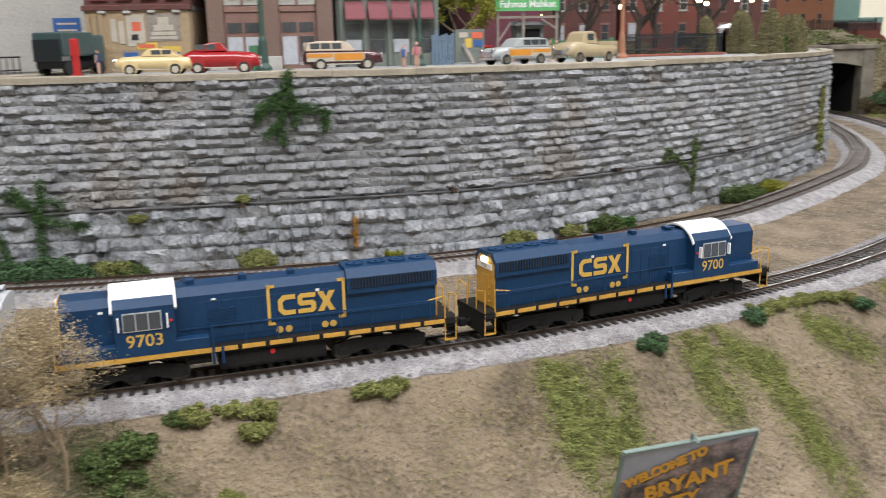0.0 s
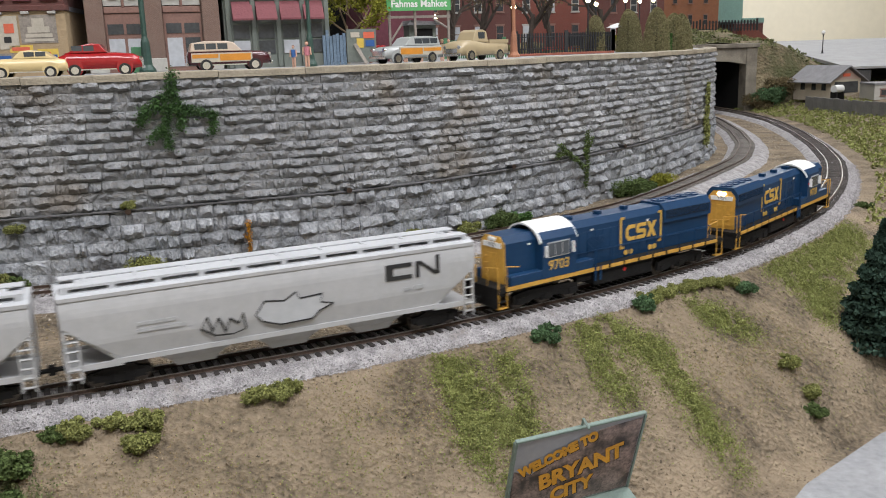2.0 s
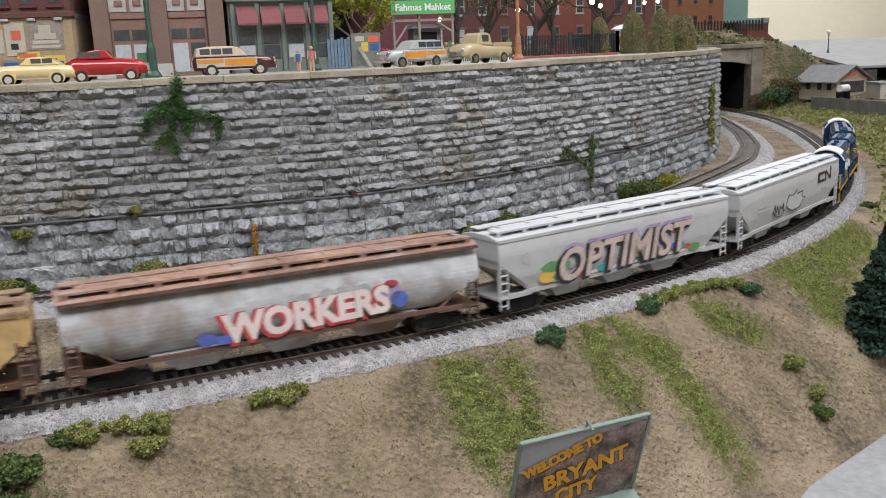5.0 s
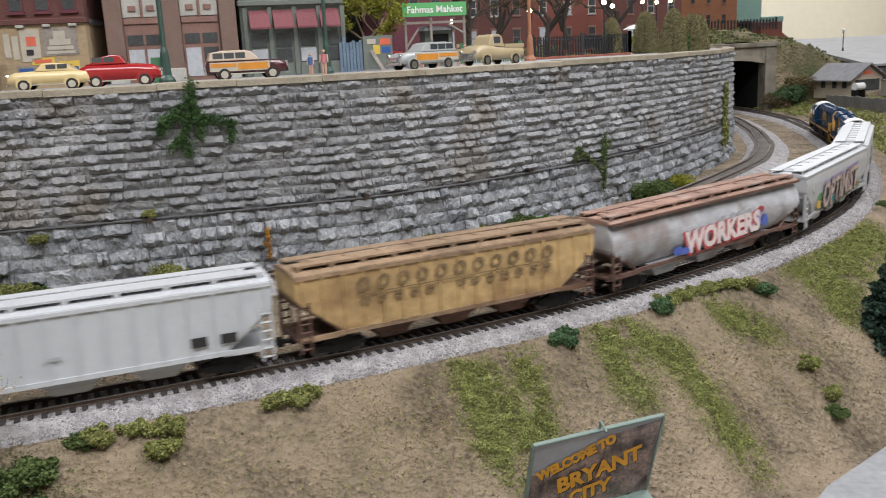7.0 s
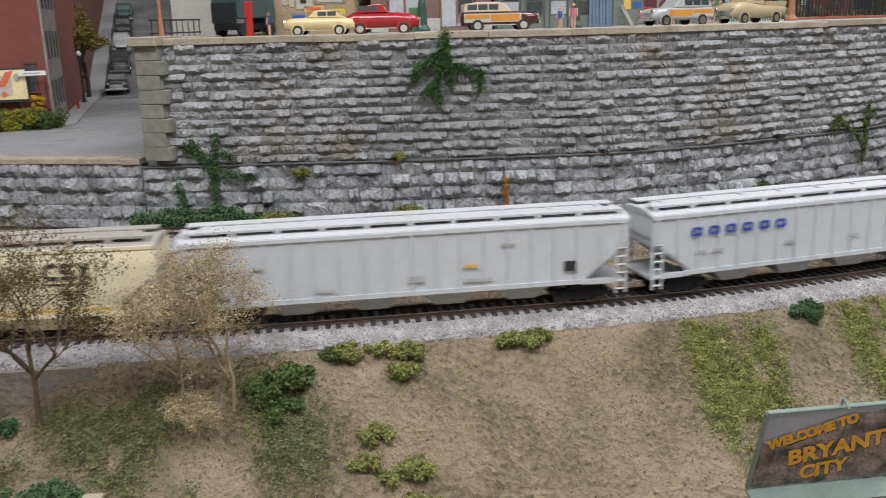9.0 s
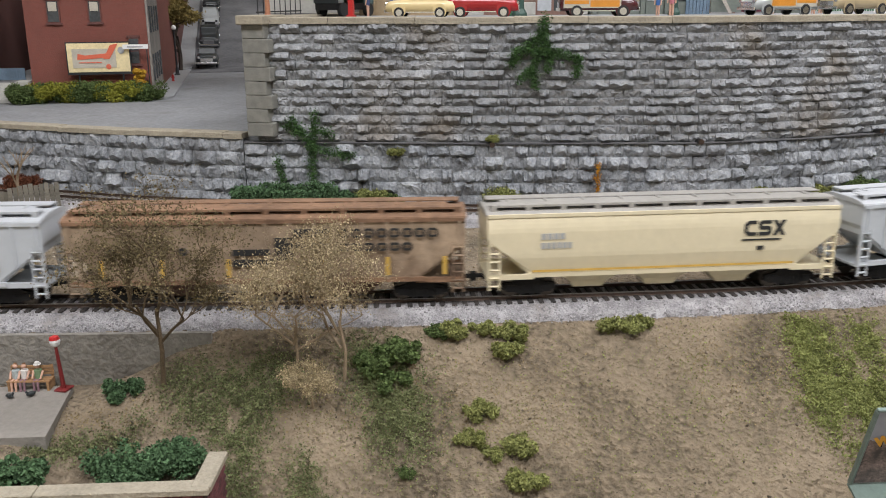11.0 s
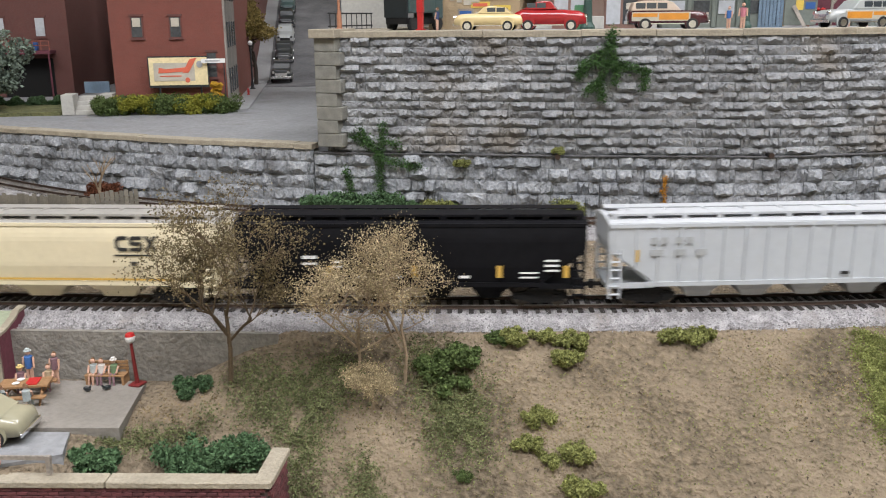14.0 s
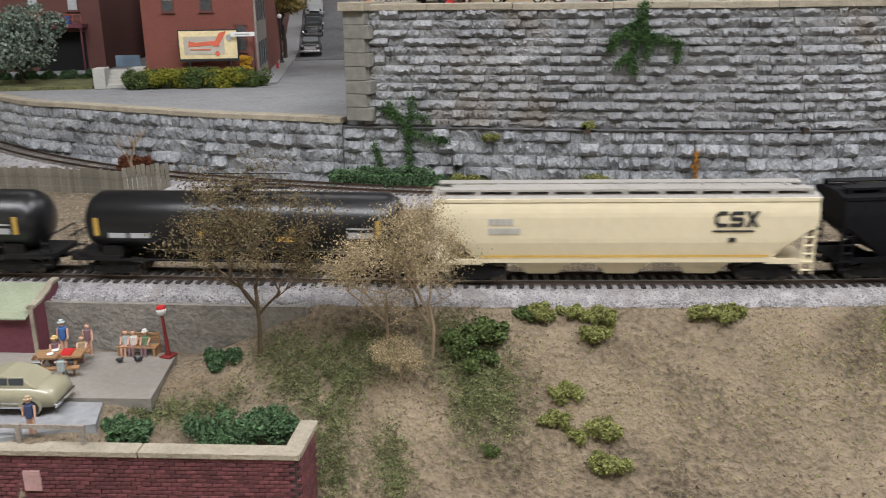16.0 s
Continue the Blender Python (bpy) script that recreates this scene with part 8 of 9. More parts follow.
for i, (s, off) in enumerate(((1.003, 0.036), (1.064, 0.036), (1.10, 0.037))):
    x, y, a = along(WALL, WALL_S, s)
    r = np.random.default_rng(120 + i)
    q = r.uniform(-1, 1, (3000, 3)) * np.array([0.018, 0.006, 0.0115])
    k2 = r.integers(0, 3, 3000)
    for axis, ext in enumerate((0.018, 0.006, 0.0115)):
        q[k2 == axis, axis] = np.sign(q[k2 == axis, axis]) * ext
    q[:, 2] += 0.0115
    ob = link("hedge", leaf_mesh("hedge", q, 0.0011, BRIGHT, 120 + i), at=pose(x - math.sin(a) * off, y + math.cos(a) * off, TZ, 0, 0, math.degrees(a)))
    tagged(ob, "clipped bright green box hedge by the coping", "hedge")
rh = random.Random(17)
for i in range(14):
    x, y = rh.uniform(0.12, 0.46), rh.uniform(1.24, 1.55)
    bush("rounded dull green park shrub", x, y, TZ, rh.uniform(0.02, 0.03), TOPIARY)
for x, y, mt in ((0.44, 1.48, LIME), (0.46, 1.50, LIME), (0.425, 1.47, OLIVE)):
    bush("large yellow-green park shrub", x, y, TZ, 0.045, mt)
for i in range(10):
    q = local(0.30, 1.19, 22, -0.026 + i * 0.0058, rh.uniform(-0.005, 0.005))
    bush("small red and orange flower clump", *q, TZ + 0.005, 0.008, mat("flower_red", (0.5, 0.04, 0.03), 0.8, vary=0.2, scale=300, bump=0.0) if i == 0 else (bpy.data.materials["flower_red"] if i % 3 else RUSTMOSS), "flowers")
# lower street planting
x, y = local(-0.726, 0.797, 28, -0.155, 0.03)
t = tagged(empty("tree", pose(x, y, LZ + 0.004)), "frosted grey-green rounded tree on the lawn", "tree")
part("trunk", rods([((0, 0, 0), (0, 0, 0.03))], 0.0022, 7), DARKBARK, t)
link("crown", leaf_mesh("crown", clump_points(140, 26, 330, high=1.5) * np.array([0.095, 0.095, 0.115]) + np.array([0, 0, 0.008]), 0.0024, FROST, 141), t)
for i in range(11):
    q = local(-0.726, 0.797, 28, -0.004 + i * 0.0125, -0.016 + rh.uniform(-0.002, 0.002))
    bush("green hedge shrub below the billboard", *q, LZ + 0.002, 0.034, LIME if i in (2, 3, 7, 8, 9) else LEAF)
for i in range(3):
    q = local(-0.726, 0.797, 28, 0.119, -0.014)
    bush("yellow flowering shrub below the street sign", q[0], q[1], LZ + 0.018 + i * 0.006, 0.011, bpy.data.materials.get("yellow_bloom") or mat("yellow_bloom", (0.55, 0.33, 0.03), 0.8, vary=0.2, scale=300, bump=0.0, island=0.3))
for i in range(12):
    q = local(-0.726, 0.797, 28, -0.39 + i * 0.027, 0.095)
    bush("dark clipped hedge before the balcony house", *q, LZ + 0.003, 0.020, DARKLEAF)

# ---- patio below the track ----
CW = offset_line(FRONT, FRONT_S, -0.0345, MARK - 1.0, MARK - 0.285, 0.012)
bm = loft(bmesh.new(), [[(x, y, PATIO_Z - 0.03), (x, y, -0.0072), (x + 0.001, y - 0.003, -0.0072), (x + 0.001, y - 0.003, PATIO_Z - 0.03)] for x, y in CW])
tagged(part("wall_concrete", bm, WALLCON), "stained plain concrete wall below the ballast", "wall", kind="structure")
bm = loft(bmesh.new(), [[(x, y, z) for x, y in ((-0.283, 0.2505), (-0.307, 0.3015), (-0.405, 0.272), (-0.60, 0.21), (-0.58, 0.15))] for z in (PATIO_Z - 0.006, PATIO_Z + 0.0012)])
tagged(part("patio", bm, PATIO), "warm grey concrete patio slab", "patio", kind="structure")
bm = loft(bmesh.new(), [[(x, y, z) for x, y in ((-0.305, 0.2415), (-0.292, 0.2225), (-0.33, 0.19), (-0.6, 0.10), (-0.6, 0.148))] for z in (PATIO_Z - 0.006, PATIO_Z - 0.0003)])
tagged(part("parking", bm, ASPHALT), "grey asphalt parking strip beside the patio", "parking", kind="structure")

# brick wall with a tan coping; a corner turns up the bank
BRICKRED = mat("front_brick", (0.125, 0.04, 0.045), 0.8, vary=0.3, scale=200, bump=0.3, random=0.35)
BRICKRED2 = mat("front_brick_rest", (0.125, 0.04, 0.045), 0.8, vary=0.3, scale=200, bump=0.3, island=0.35)
MORTAR = mat("dark_mortar", (0.075, 0.05, 0.048), 0.9, vary=0.2, scale=200)
C0, C1, C2 = Vector((-0.191, 0.2355)), Vector((-0.60, 0.098)), Vector((-0.1985, 0.2635))
wall_b = tagged(empty("wall_brick"), "dark red brick retaining wall with a tan coping", "wall", kind="structure")


def brick_run(a, b, z0, z1, near, limit):
    """Courses of bricks on the outer face from a to b."""
    run = b - a
    length, ang = run.length, math.atan2(run.y, run.x)
    base = Matrix.Translation((a.x, a.y, 0)) @ Matrix.Rotation(ang, 4, "Z")
    part("core", boxes((0, length, 0.0008, 0.006, z0, z1)), MORTAR, wall_b, at=base)
    me = once("brick_front", lambda: (bevel(boxes((-0.00225, 0.00225, -0.0008, 0.0012, -0.0009, 0.0009)), 0.0002, 1), BRICKRED))
    rest = bmesh.new()
    n = 0
    for j in range(int((z1 - z0) / 0.0021)):
        z = z1 - 0.00105 - j * 0.0021
        x = 0.0023 if j % 2 else 0.0046
        while x < length - 0.002:
            if near[0] < x < near[1] and n < limit:
                link("brick", me, wall_b, at=base @ pose(x, random.uniform(-0.0002, 0.0002), z))
                n += 1
            else:
                v = [rest.verts.new(base @ Vector(c)) for c in ((x - 0.00225, -0.0007, z - 0.0009), (x + 0.00225, -0.0007, z - 0.0009), (x + 0.00225, -0.0007, z + 0.0009), (x - 0.00225, -0.0007, z + 0.0009), (x - 0.00225, 0.001, z - 0.0009), (x + 0.00225, 0.001, z - 0.0009), (x + 0.00225, 0.001, z + 0.0009), (x - 0.00225, 0.001, z + 0.0009))]
                for q in ((0, 1, 2, 3), (1, 5, 6, 2), (5, 4, 7, 6), (4, 0, 3, 7), (3, 2, 6, 7), (0, 4, 5, 1)):
                    rest.faces.new([v[i] for i in q])
            x += 0.0047
    part("bricks", rest, BRICKRED2, wall_b)["kind"] = "stuff"


brick_run(C1, C0, -0.095, -0.0395, (0.29, 0.45), 290)
brick_run(C0, C2, -0.095, -0.0395, (0, 0.03), 0)
for lift, a, b2 in ((0.0, C1, C0), (0.0004, C0, C2)):
    run = b2 - a
    base = Matrix.Translation((a.x, a.y, 0)) @ Matrix.Rotation(math.atan2(run.y, run.x), 4, "Z")
    n = max(1, round(run.length / 0.075))
    for i in range(n):
        part("coping_stone", bevel(boxes((run.length * i / n + 0.0002, run.length * (i + 1) / n + (0.0012 if i == n - 1 else -0.0002), -0.0018, 0.0068, -0.0395 + lift, -0.0362 + lift)), 0.0005, 1), COPING, wall_b, "tan coping slab", at=base)
part("pale_plate", boxes((-0.004, 0.004, -0.0016, -0.0008, -0.057, -0.047)), mat("pink_plate", (0.45, 0.28, 0.27), 0.7, vary=0.15, scale=150), wall_b, "pale pink plate on the bricks", at=Matrix.Translation((-0.3065, 0.1965, 0)) @ Matrix.Rotation(math.atan2(0.1375, 0.409), 4, "Z"))

# patio things
WOOD = mat("picnic_wood", (0.30, 0.17, 0.08), 0.7, vary=0.2, scale=150, bump=0.1)
PZ = PATIO_Z + 0.0012
t = tagged(empty("picnic_table", turned(-0.3515, 0.2625, PZ, 28)), "wooden picnic table with benches and red cloths", "table")
for i in range(4):
    part("top_board", boxes((-0.0125, 0.0125, -0.006 + i * 0.003, -0.0032 + i * 0.003, 0.0085, 0.0095)), WOOD, t)
for s in (-1, 1):
    part("bench_board", boxes((-0.0125, 0.0125, s * 0.0105 - 0.0018, s * 0.0105 + 0.0018, 0.0048, 0.0056)), WOOD, t)
    part("leg_frame", rods([((s * 0.009, -0.010, 0), (s * 0.009, -0.002, 0.0085)), ((s * 0.009, 0.010, 0), (s * 0.009, 0.002, 0.0085)), ((s * 0.009, -0.011, 0.0046), (s * 0.009, 0.011, 0.0046))], 0.0006, 5), WOOD, t)
part("cloth", boxes((0.001, 0.007, -0.0045, 0.0045, 0.0095, 0.0101)), RED_PAINT, t, "red cloth")
part("plate", lathe(bmesh.new(), [(0.0016, 0.0095), (0.002, 0.0101), (0.0002, 0.0099)], 10, (-0.004, -0.002, 0)), WHITE, t)
part("plate", lathe(bmesh.new(), [(0.0016, 0.0095), (0.002, 0.0101), (0.0002, 0.0099)], 10, (-0.003, 0.003, 0)), WHITE, t)
for dx, dy, rz, c2 in ((-0.008, -0.0115, 0, "pale"), (0.004, -0.0115, 0, "pale"), (0.008, 0.0115, 180, "tan"), (-0.006, 0.0115, 180, "mauve")):
    x, y = local(-0.3515, 0.2625, 28, dx, dy)
    figurine("small seated painted figure at the picnic table", turned(x, y, PZ + 0.0, 28 + rz), 0.0180, CLOTH[c2], seated=True, hat=CLOTH["straw"] if c2 == "mauve" else None, legs=CLOTH["pale"] if c2 == "pale" else CLOTH["mauve"])
figurine("standing painted figure in a blue shirt by the table", turned(-0.366, 0.280, PZ, 200), 0.0190, CLOTH["blue"], hat=CLOTH["pale"])
figurine("standing painted figure in a mauve dress by the table", turned(-0.352, 0.284, PZ, 190), 0.0180, CLOTH["mauve"])
t = tagged(empty("park_bench", turned(-0.326, 0.2935, PZ, 17)), "wooden slatted bench against the concrete wall", "bench")
for i in range(3):
    part("seat_slat", boxes((-0.011, 0.011, -0.0035 + i * 0.0022, -0.0017 + i * 0.0022, 0.0048, 0.0055)), WOOD, t)
    part("back_slat", boxes((-0.011, 0.011, 0.0032, 0.0038, 0.0065 + i * 0.0018, 0.0079 + i * 0.0018)), WOOD, t)
for x in (-0.010, 0.010):
    part("bench_end", boxes((x - 0.0006, x + 0.0006, -0.0036, 0.004, 0, 0.0050), (x - 0.0006, x + 0.0006, 0.0036, 0.0044, 0, 0.0118)), WOOD, t)
for dx, c2 in ((-0.0075, "pale"), (-0.003, "white"), (0.004, "green")):
    x, y = local(-0.326, 0.2935, 17, dx, 0.0)
    figurine("small seated painted figure on the bench", turned(x, y, PZ, 197), 0.0180, CLOTH[c2], seated=True, hat=CLOTH["white"] if dx > 0 else None, legs=CLOTH["mauve"] if dx > -0.004 else None)
for dx, dy in ((-0.006, -0.012), (0.004, -0.010)):
    x, y = local(-0.326, 0.2935, 17, dx, dy)
    bm = bmesh.new()
    bmesh.ops.create_uvsphere(bm, u_segments=8, v_segments=6, radius=0.0016, matrix=Matrix.Translation((0, 0, 0.0017)) @ Matrix.Diagonal((1.6, 0.8, 0.8, 1)))
    d = tagged(part("pigeon", bm, DARK_CAR, at=turned(x, y, PZ, 60 * dx * 1000)), "small dark model pigeon on the patio", "bird")
    bm = bmesh.new()
    bmesh.ops.create_uvsphere(bm, u_segments=6, v_segments=5, radius=0.0007, matrix=Matrix.Translation((0.0022, 0, 0.0030)))
    part("head", bm, DARK_CAR, d)
    part("legs", rods([((0, -0.0004, 0), (0, -0.0004, 0.001)), ((0, 0.0004, 0), (0, 0.0004, 0.001))], 0.0002, 4), DARK_CAR, d)
REDPOST = mat("dark_red_post", (0.16, 0.015, 0.015), 0.5, vary=0.15, scale=200)
t = tagged(empty("patio_lamp", pose(-0.3085, 0.2965, PZ, 0, -4, 0)), "dark red patio lamp with a red and white globe", "lamp")
part("foot", bevel(boxes((-0.0036, 0.0036, -0.0036, 0.0036, 0, 0.0012)), 0.0003, 1), REDPOST, t)
part("pole", rod(bmesh.new(), (0, 0, 0.001), (0, 0, 0.0245), 0.0012, 0.0008, 10), REDPOST, t)
part("globe", lathe(bmesh.new(), [(0.0009, 0.0240), (0.0022, 0.0250), (0.0028, 0.0268), (0.0026, 0.0280)], 14), WHITE, t)
part("cap", lathe(bmesh.new(), [(0.0027, 0.0279), (0.0022, 0.0294), (0.0008, 0.0300), (0.0002, 0.0301)], 14), RED_PAINT, t)
auto("olive cream 1950s car parked by the patio", turned(-0.345, 0.2215, PATIO_Z, 200), OLIVE_CAR, "sedan", 0.057)
figurine("painted figure in dark blue overalls at the rail", turned(-0.312, 0.2045, PATIO_Z, 200), 0.0180, CLOTH["navy"], hat=CLOTH["tan"])
t = tagged(empty("timber_rail", turned(-0.286, 0.2085, PATIO_Z, 198)), "grey timber guard rail along the wall", "railing")
for i in range(4):
    part("post", boxes((i * 0.03 - 0.001, i * 0.03 + 0.001, -0.001, 0.001, -0.002, 0.007)), POSTER_GREY, t)
part("rail", boxes((-0.001, 0.095, -0.0014, -0.0004, 0.0045, 0.0065)), POSTER_GREY, t)

# small red-walled diner at the edge of the patio
b = tagged(empty("diner", turned(-0.470, 0.246, PATIO_Z, 18)), "small dark red diner with a cream parapet", "building")
part("wall", boxes((0, 0.093, 0, 0.03, 0, 0.0235)), MAROON_WALL, b)
part("end_wall", prism(bmesh.new(), [(0, 0), (0.030, 0), (0.030, 0.034), (0.026, 0.034), (0.023, 0.0335), (0.019, 0.031), (0.008, 0.028), (0.003, 0.0275), (0, 0.0275)], 0.0, 0.0015), MAROON_WALL, b, "stepped end wall").matrix_basis = Matrix(((0, -1, 0, 0.0945), (1, 0, 0, 0), (0, 0, 1, 0), (0, 0, 0, 1)))
part("parapet", loft(bmesh.new(), [[(0.0912, y, z), (0.0952, y, z), (0.0952, y, z + 0.0016), (0.0912, y, z + 0.0016)] for y, z in ((-0.001, 0.0275), (0.003, 0.0277), (0.008, 0.0282), (0.019, 0.0312), (0.023, 0.0337), (0.031, 0.0342))]), COPING, b)
part("roof", loft(bmesh.new(), [[(-0.002, y, z), (0.0915, y, z), (0.0915, y, z - 0.001), (-0.002, y, z - 0.001)] for y, z in ((-0.004, 0.0232), (0.031, 0.0322))]), mat("pale_green_roofing", (0.26, 0.29, 0.20), 0.85, vary=0.15, scale=120, bump=0.3), b, "pale green sloping roof")
part("corner_trim", boxes((0.0925, 0.0945, -0.001, 0.001, 0, 0.030)), COPING, b)
part("sign_board", boxes((0.0932, 0.0940, 0.004, 0.026, 0.0145, 0.021)), WHITE, b, "white sign board with dark bars")
for i in range(4):
    part("sign_bar", boxes((0.0940, 0.0944, 0.0055 + i * 0.005, 0.009 + i * 0.005, 0.0157, 0.0198)), DARK_DECAL, b)

# ---- painted town sign on the bank ----
t = tagged(empty("town_sign", Matrix.Translation((0.079, 0.340, -0.0565)) @ Matrix.Rotation(radians(17.3), 4, "Z") @ Matrix.Rotation(radians(-0.7), 4, "Y") @ Matrix.Rotation(radians(18.7), 4, "X") @ Matrix.Diagonal((1.1, 1.1, 1.1, 1))), "painted town welcome sign on a green frame", "sign")
SKYP = mat("sign_sky", (0.27, 0.28, 0.31), 0.35, vary=0.1, scale=60, bump=0.0)
HILLP = mat("sign_picture", (0.11, 0.08, 0.072), 0.35, vary=0.6, scale=170, bump=0.0, tint=(0.21, 0.155, 0.14), stain=(0.035, 0.03, 0.03), stain_at=0.56, stain_scale=110)
FRAMEG = mat("grey_green_frame", (0.15, 0.20, 0.175), 0.6, vary=0.15, scale=150)
GOLD = mat("sign_gold", (0.55, 0.27, 0.02), 0.5, vary=0.2, scale=250, bump=0.0)
SW = 0.060
part("sheet", boxes((0, SW, 0, 0.0008, 0.004, 0.0455)), SKYP, t, "glossy painted sheet")
part("picture", prism(bmesh.new(), [(0.0006, 0.0045), (SW - 0.0006, 0.0045), (SW - 0.0006, 0.0440), (0.049, 0.0435), (0.038, 0.0425), (0.029, 0.038), (0.020, 0.031), (0.009, 0.026), (0.0006, 0.030)], -0.0003, 0), HILLP, t, "painted townscape")
part("frame_top", bevel(boxes((-0.0008, SW + 0.0008, -0.0006, 0.0014, 0.0455, 0.0468)), 0.0003, 1), FRAMEG, t)
part("frame_side", boxes((-0.0010, 0.0, -0.0006, 0.0014, 0.0035, 0.0455)), FRAMEG, t)
part("frame_side", boxes((SW, SW + 0.001, -0.0006, 0.0014, 0.0035, 0.0455)), FRAMEG, t)
part("catwalk", boxes((-0.001, SW + 0.001, -0.010, 0.001, 0.0020, 0.0032)), FRAMEG, t, "pale green catwalk")
for x in (0.006, 0.030, 0.052):
    part("leg", boxes((x, x + 0.0018, 0.0009, 0.0027, -0.03, 0.040)), FRAMEG, t)
part("lamp_arm", rods([((0.03, 0.001, 0.0465), (0.03, 0.001, 0.050)), ((0.03, 0.001, 0.050), (0.03, -0.004, 0.0488))], 0.0006, 5), FRAMEG, t)
for words, x, z, size, sq, rot in (("WELCOME TO", 0.0205, 0.0345, 0.0072, 0.78, 19), ("BRYANT", 0.033, 0.0240, 0.0118, 0.90, 12), ("CITY", 0.030, 0.0122, 0.0105, 0.88, 9)):
    written("lettering_shade", words, size, BLACK, t, pose(x + 0.0006, -0.00045, z - 0.0006, 90, 0, 0) @ Matrix.Rotation(radians(rot), 4, "Z"), fat=0.0004, squeeze=sq)
    written("lettering", words, size, GOLD, t, pose(x, -0.0006, z, 90, 0, 0) @ Matrix.Rotation(radians(rot), 4, "Z"), fat=0.00055, squeeze=sq)

# road at the foot of the bank
edge = [(0.10, 0.22), (0.20, 0.345), (0.262, 0.408), (0.34, 0.463), (0.45, 0.52), (0.62, 0.60), (0.9, 0.64), (3.0, 0.3), (3.0, -1.5), (0.1, -1.5)]
bm = loft(bmesh.new(), [[(x, y, ROAD_Z - 0.02) for x, y in edge], [(x, y, ROAD_Z + 0.0015) for x, y in edge]])
tagged(part("road", bm, ASPHALT), "grey asphalt road at the foot of the bank", "road", kind="structure")

# board fence by the back track
FENCEW = mat("grey_fence_wood", (0.17, 0.155, 0.125), 0.9, vary=0.3, scale=200, bump=0.2, random=0.2)
t = tagged(empty("board_fence"), "weathered grey board fence between the tracks", "fence")
pl = once("fence_board", lambda: (boxes((-0.0017, 0.0017, -0.0005, 0.0005, 0, 0.022)), FENCEW))
line_f = [Vector((-0.66, 0.505)), Vector((-0.535, 0.528)), Vector((-0.507, 0.556))]
for a, b2, tall in ((line_f[0], line_f[1], 1.0), (line_f[1], line_f[2], 1.15)):
    n = int((b2 - a).length / 0.0036)
    for i in range(n):
        q = a + (b2 - a) * i / n
        link("board", pl, t, at=Matrix.Translation((q.x, q.y, -0.009)) @ Matrix.Rotation(math.atan2((b2 - a).y, (b2 - a).x), 4, "Z") @ Matrix.Diagonal((1, 1, tall * random.uniform(0.93, 1.05), 1)))
    part("fence_rail", rods([(Vector((a.x, a.y + 0.001, 0.006)), Vector((b2.x, b2.y + 0.001, 0.006)))], 0.0007, 5), FENCEW, t)

# ---- the far end: portal, hill, house, road ----
PORTAL = mat("tunnel_portal_stone", (0.27, 0.245, 0.20), 0.85, vary=0.2, scale=60, bump=0.2, stain=(0.14, 0.12, 0.10), stain_at=0.6)
t = tagged(empty("tunnel_portal", turned(0.690, 1.995, -0.01, 0)), "weathered concrete tunnel portal", "tunnel portal", kind="structure")
part("pier", bevel(boxes((0.236, 0.262, 0, 0.04, 0, 0.150)), 0.001, 1), PORTAL, t)
part("pier", boxes((0.0, 0.030, 0, 0.04, 0, 0.150)), PORTAL, t)
arch_pts = [(0.03, 0.150), (0.03, 0.112), (0.07, 0.119), (0.133, 0.122), (0.20, 0.119), (0.236, 0.112), (0.236, 0.150)]
part("lintel", prism(bmesh.new(), arch_pts, 0.003, 0.04), PORTAL, t)
part("cornice", bevel(boxes((-0.004, 0.266, -0.004, 0.044, 0.150, 0.160)), 0.001, 1), PORTAL, t)
# Lining coloured near-black so the tunnel's inner darkness is in the surface.
part("bore", boxes((0.025, 0.030, 0.04, 1.0, 0, 0.15), (0.236, 0.241, 0.04, 1.0, 0, 0.15), (0.025, 0.241, 0.04, 1.0, 0.125, 0.13), (0.025, 0.241, 1.0, 1.005, 0, 0.13)), SHADE_BLACK, t)


def hill_height(p):
    x, y = p[:, 0], p[:, 1]
    top = 0.150 + ramp(y, 2.05, 2.45) * 0.036
    side = 1 - ramp(x, 0.99, 1.34)
    z = 0.03 + (top - 0.03) * side + 0.008 * lumps(p, 0.09, 4.0) + 0.004 * lumps(p, 0.03, 5.0)
    z = z + ramp(y, 2.3, 3.2) * ramp(x, 1.1, 1.5) * 0.075
    front = ramp(y, 1.96, 2.06 + 0.10 * ramp(x, 1.0, 1.3))
    return np.where(x > 0.9495, -0.012 + (z + 0.012) * front, z)


def hill(name, label, xs, ys, mt):
    X, Y = np.meshgrid(xs, ys)
    p = np.stack([X.ravel(), Y.ravel()], 1)
    n = len(xs)
    me = bpy.data.meshes.new(name)
    me.from_pydata(np.c_[p, hill_height(p)].tolist(), [], [(j * n + i, j * n + i + 1, (j + 1) * n + i + 1, (j + 1) * n + i) for j in range(len(ys) - 1) for i in range(n - 1)])
    me.shade_smooth()
    me.materials.append(mt)
    return tagged(link(name, me), label, "hill", kind="structure")


HILLSIDE = mat("hillside_earth", (0.13, 0.105, 0.055), 0.95, vary=0.5, scale=30, bump=0.8, tint=(0.22, 0.18, 0.11), stain=(0.09, 0.10, 0.04), stain_at=0.55, stain_scale=14)
hill("hill", "brown and olive hillside over the tunnel", np.arange(0.66, 0.9521, 0.0146), np.arange(2.036, 4.2, 0.02), HILLSIDE)
hill("hill", "brown and olive slope beside the tunnel portal", np.arange(0.9515, 2.6, 0.0146), np.arange(1.95, 4.2, 0.02), HILLSIDE)
r9 = np.random.default_rng(77)
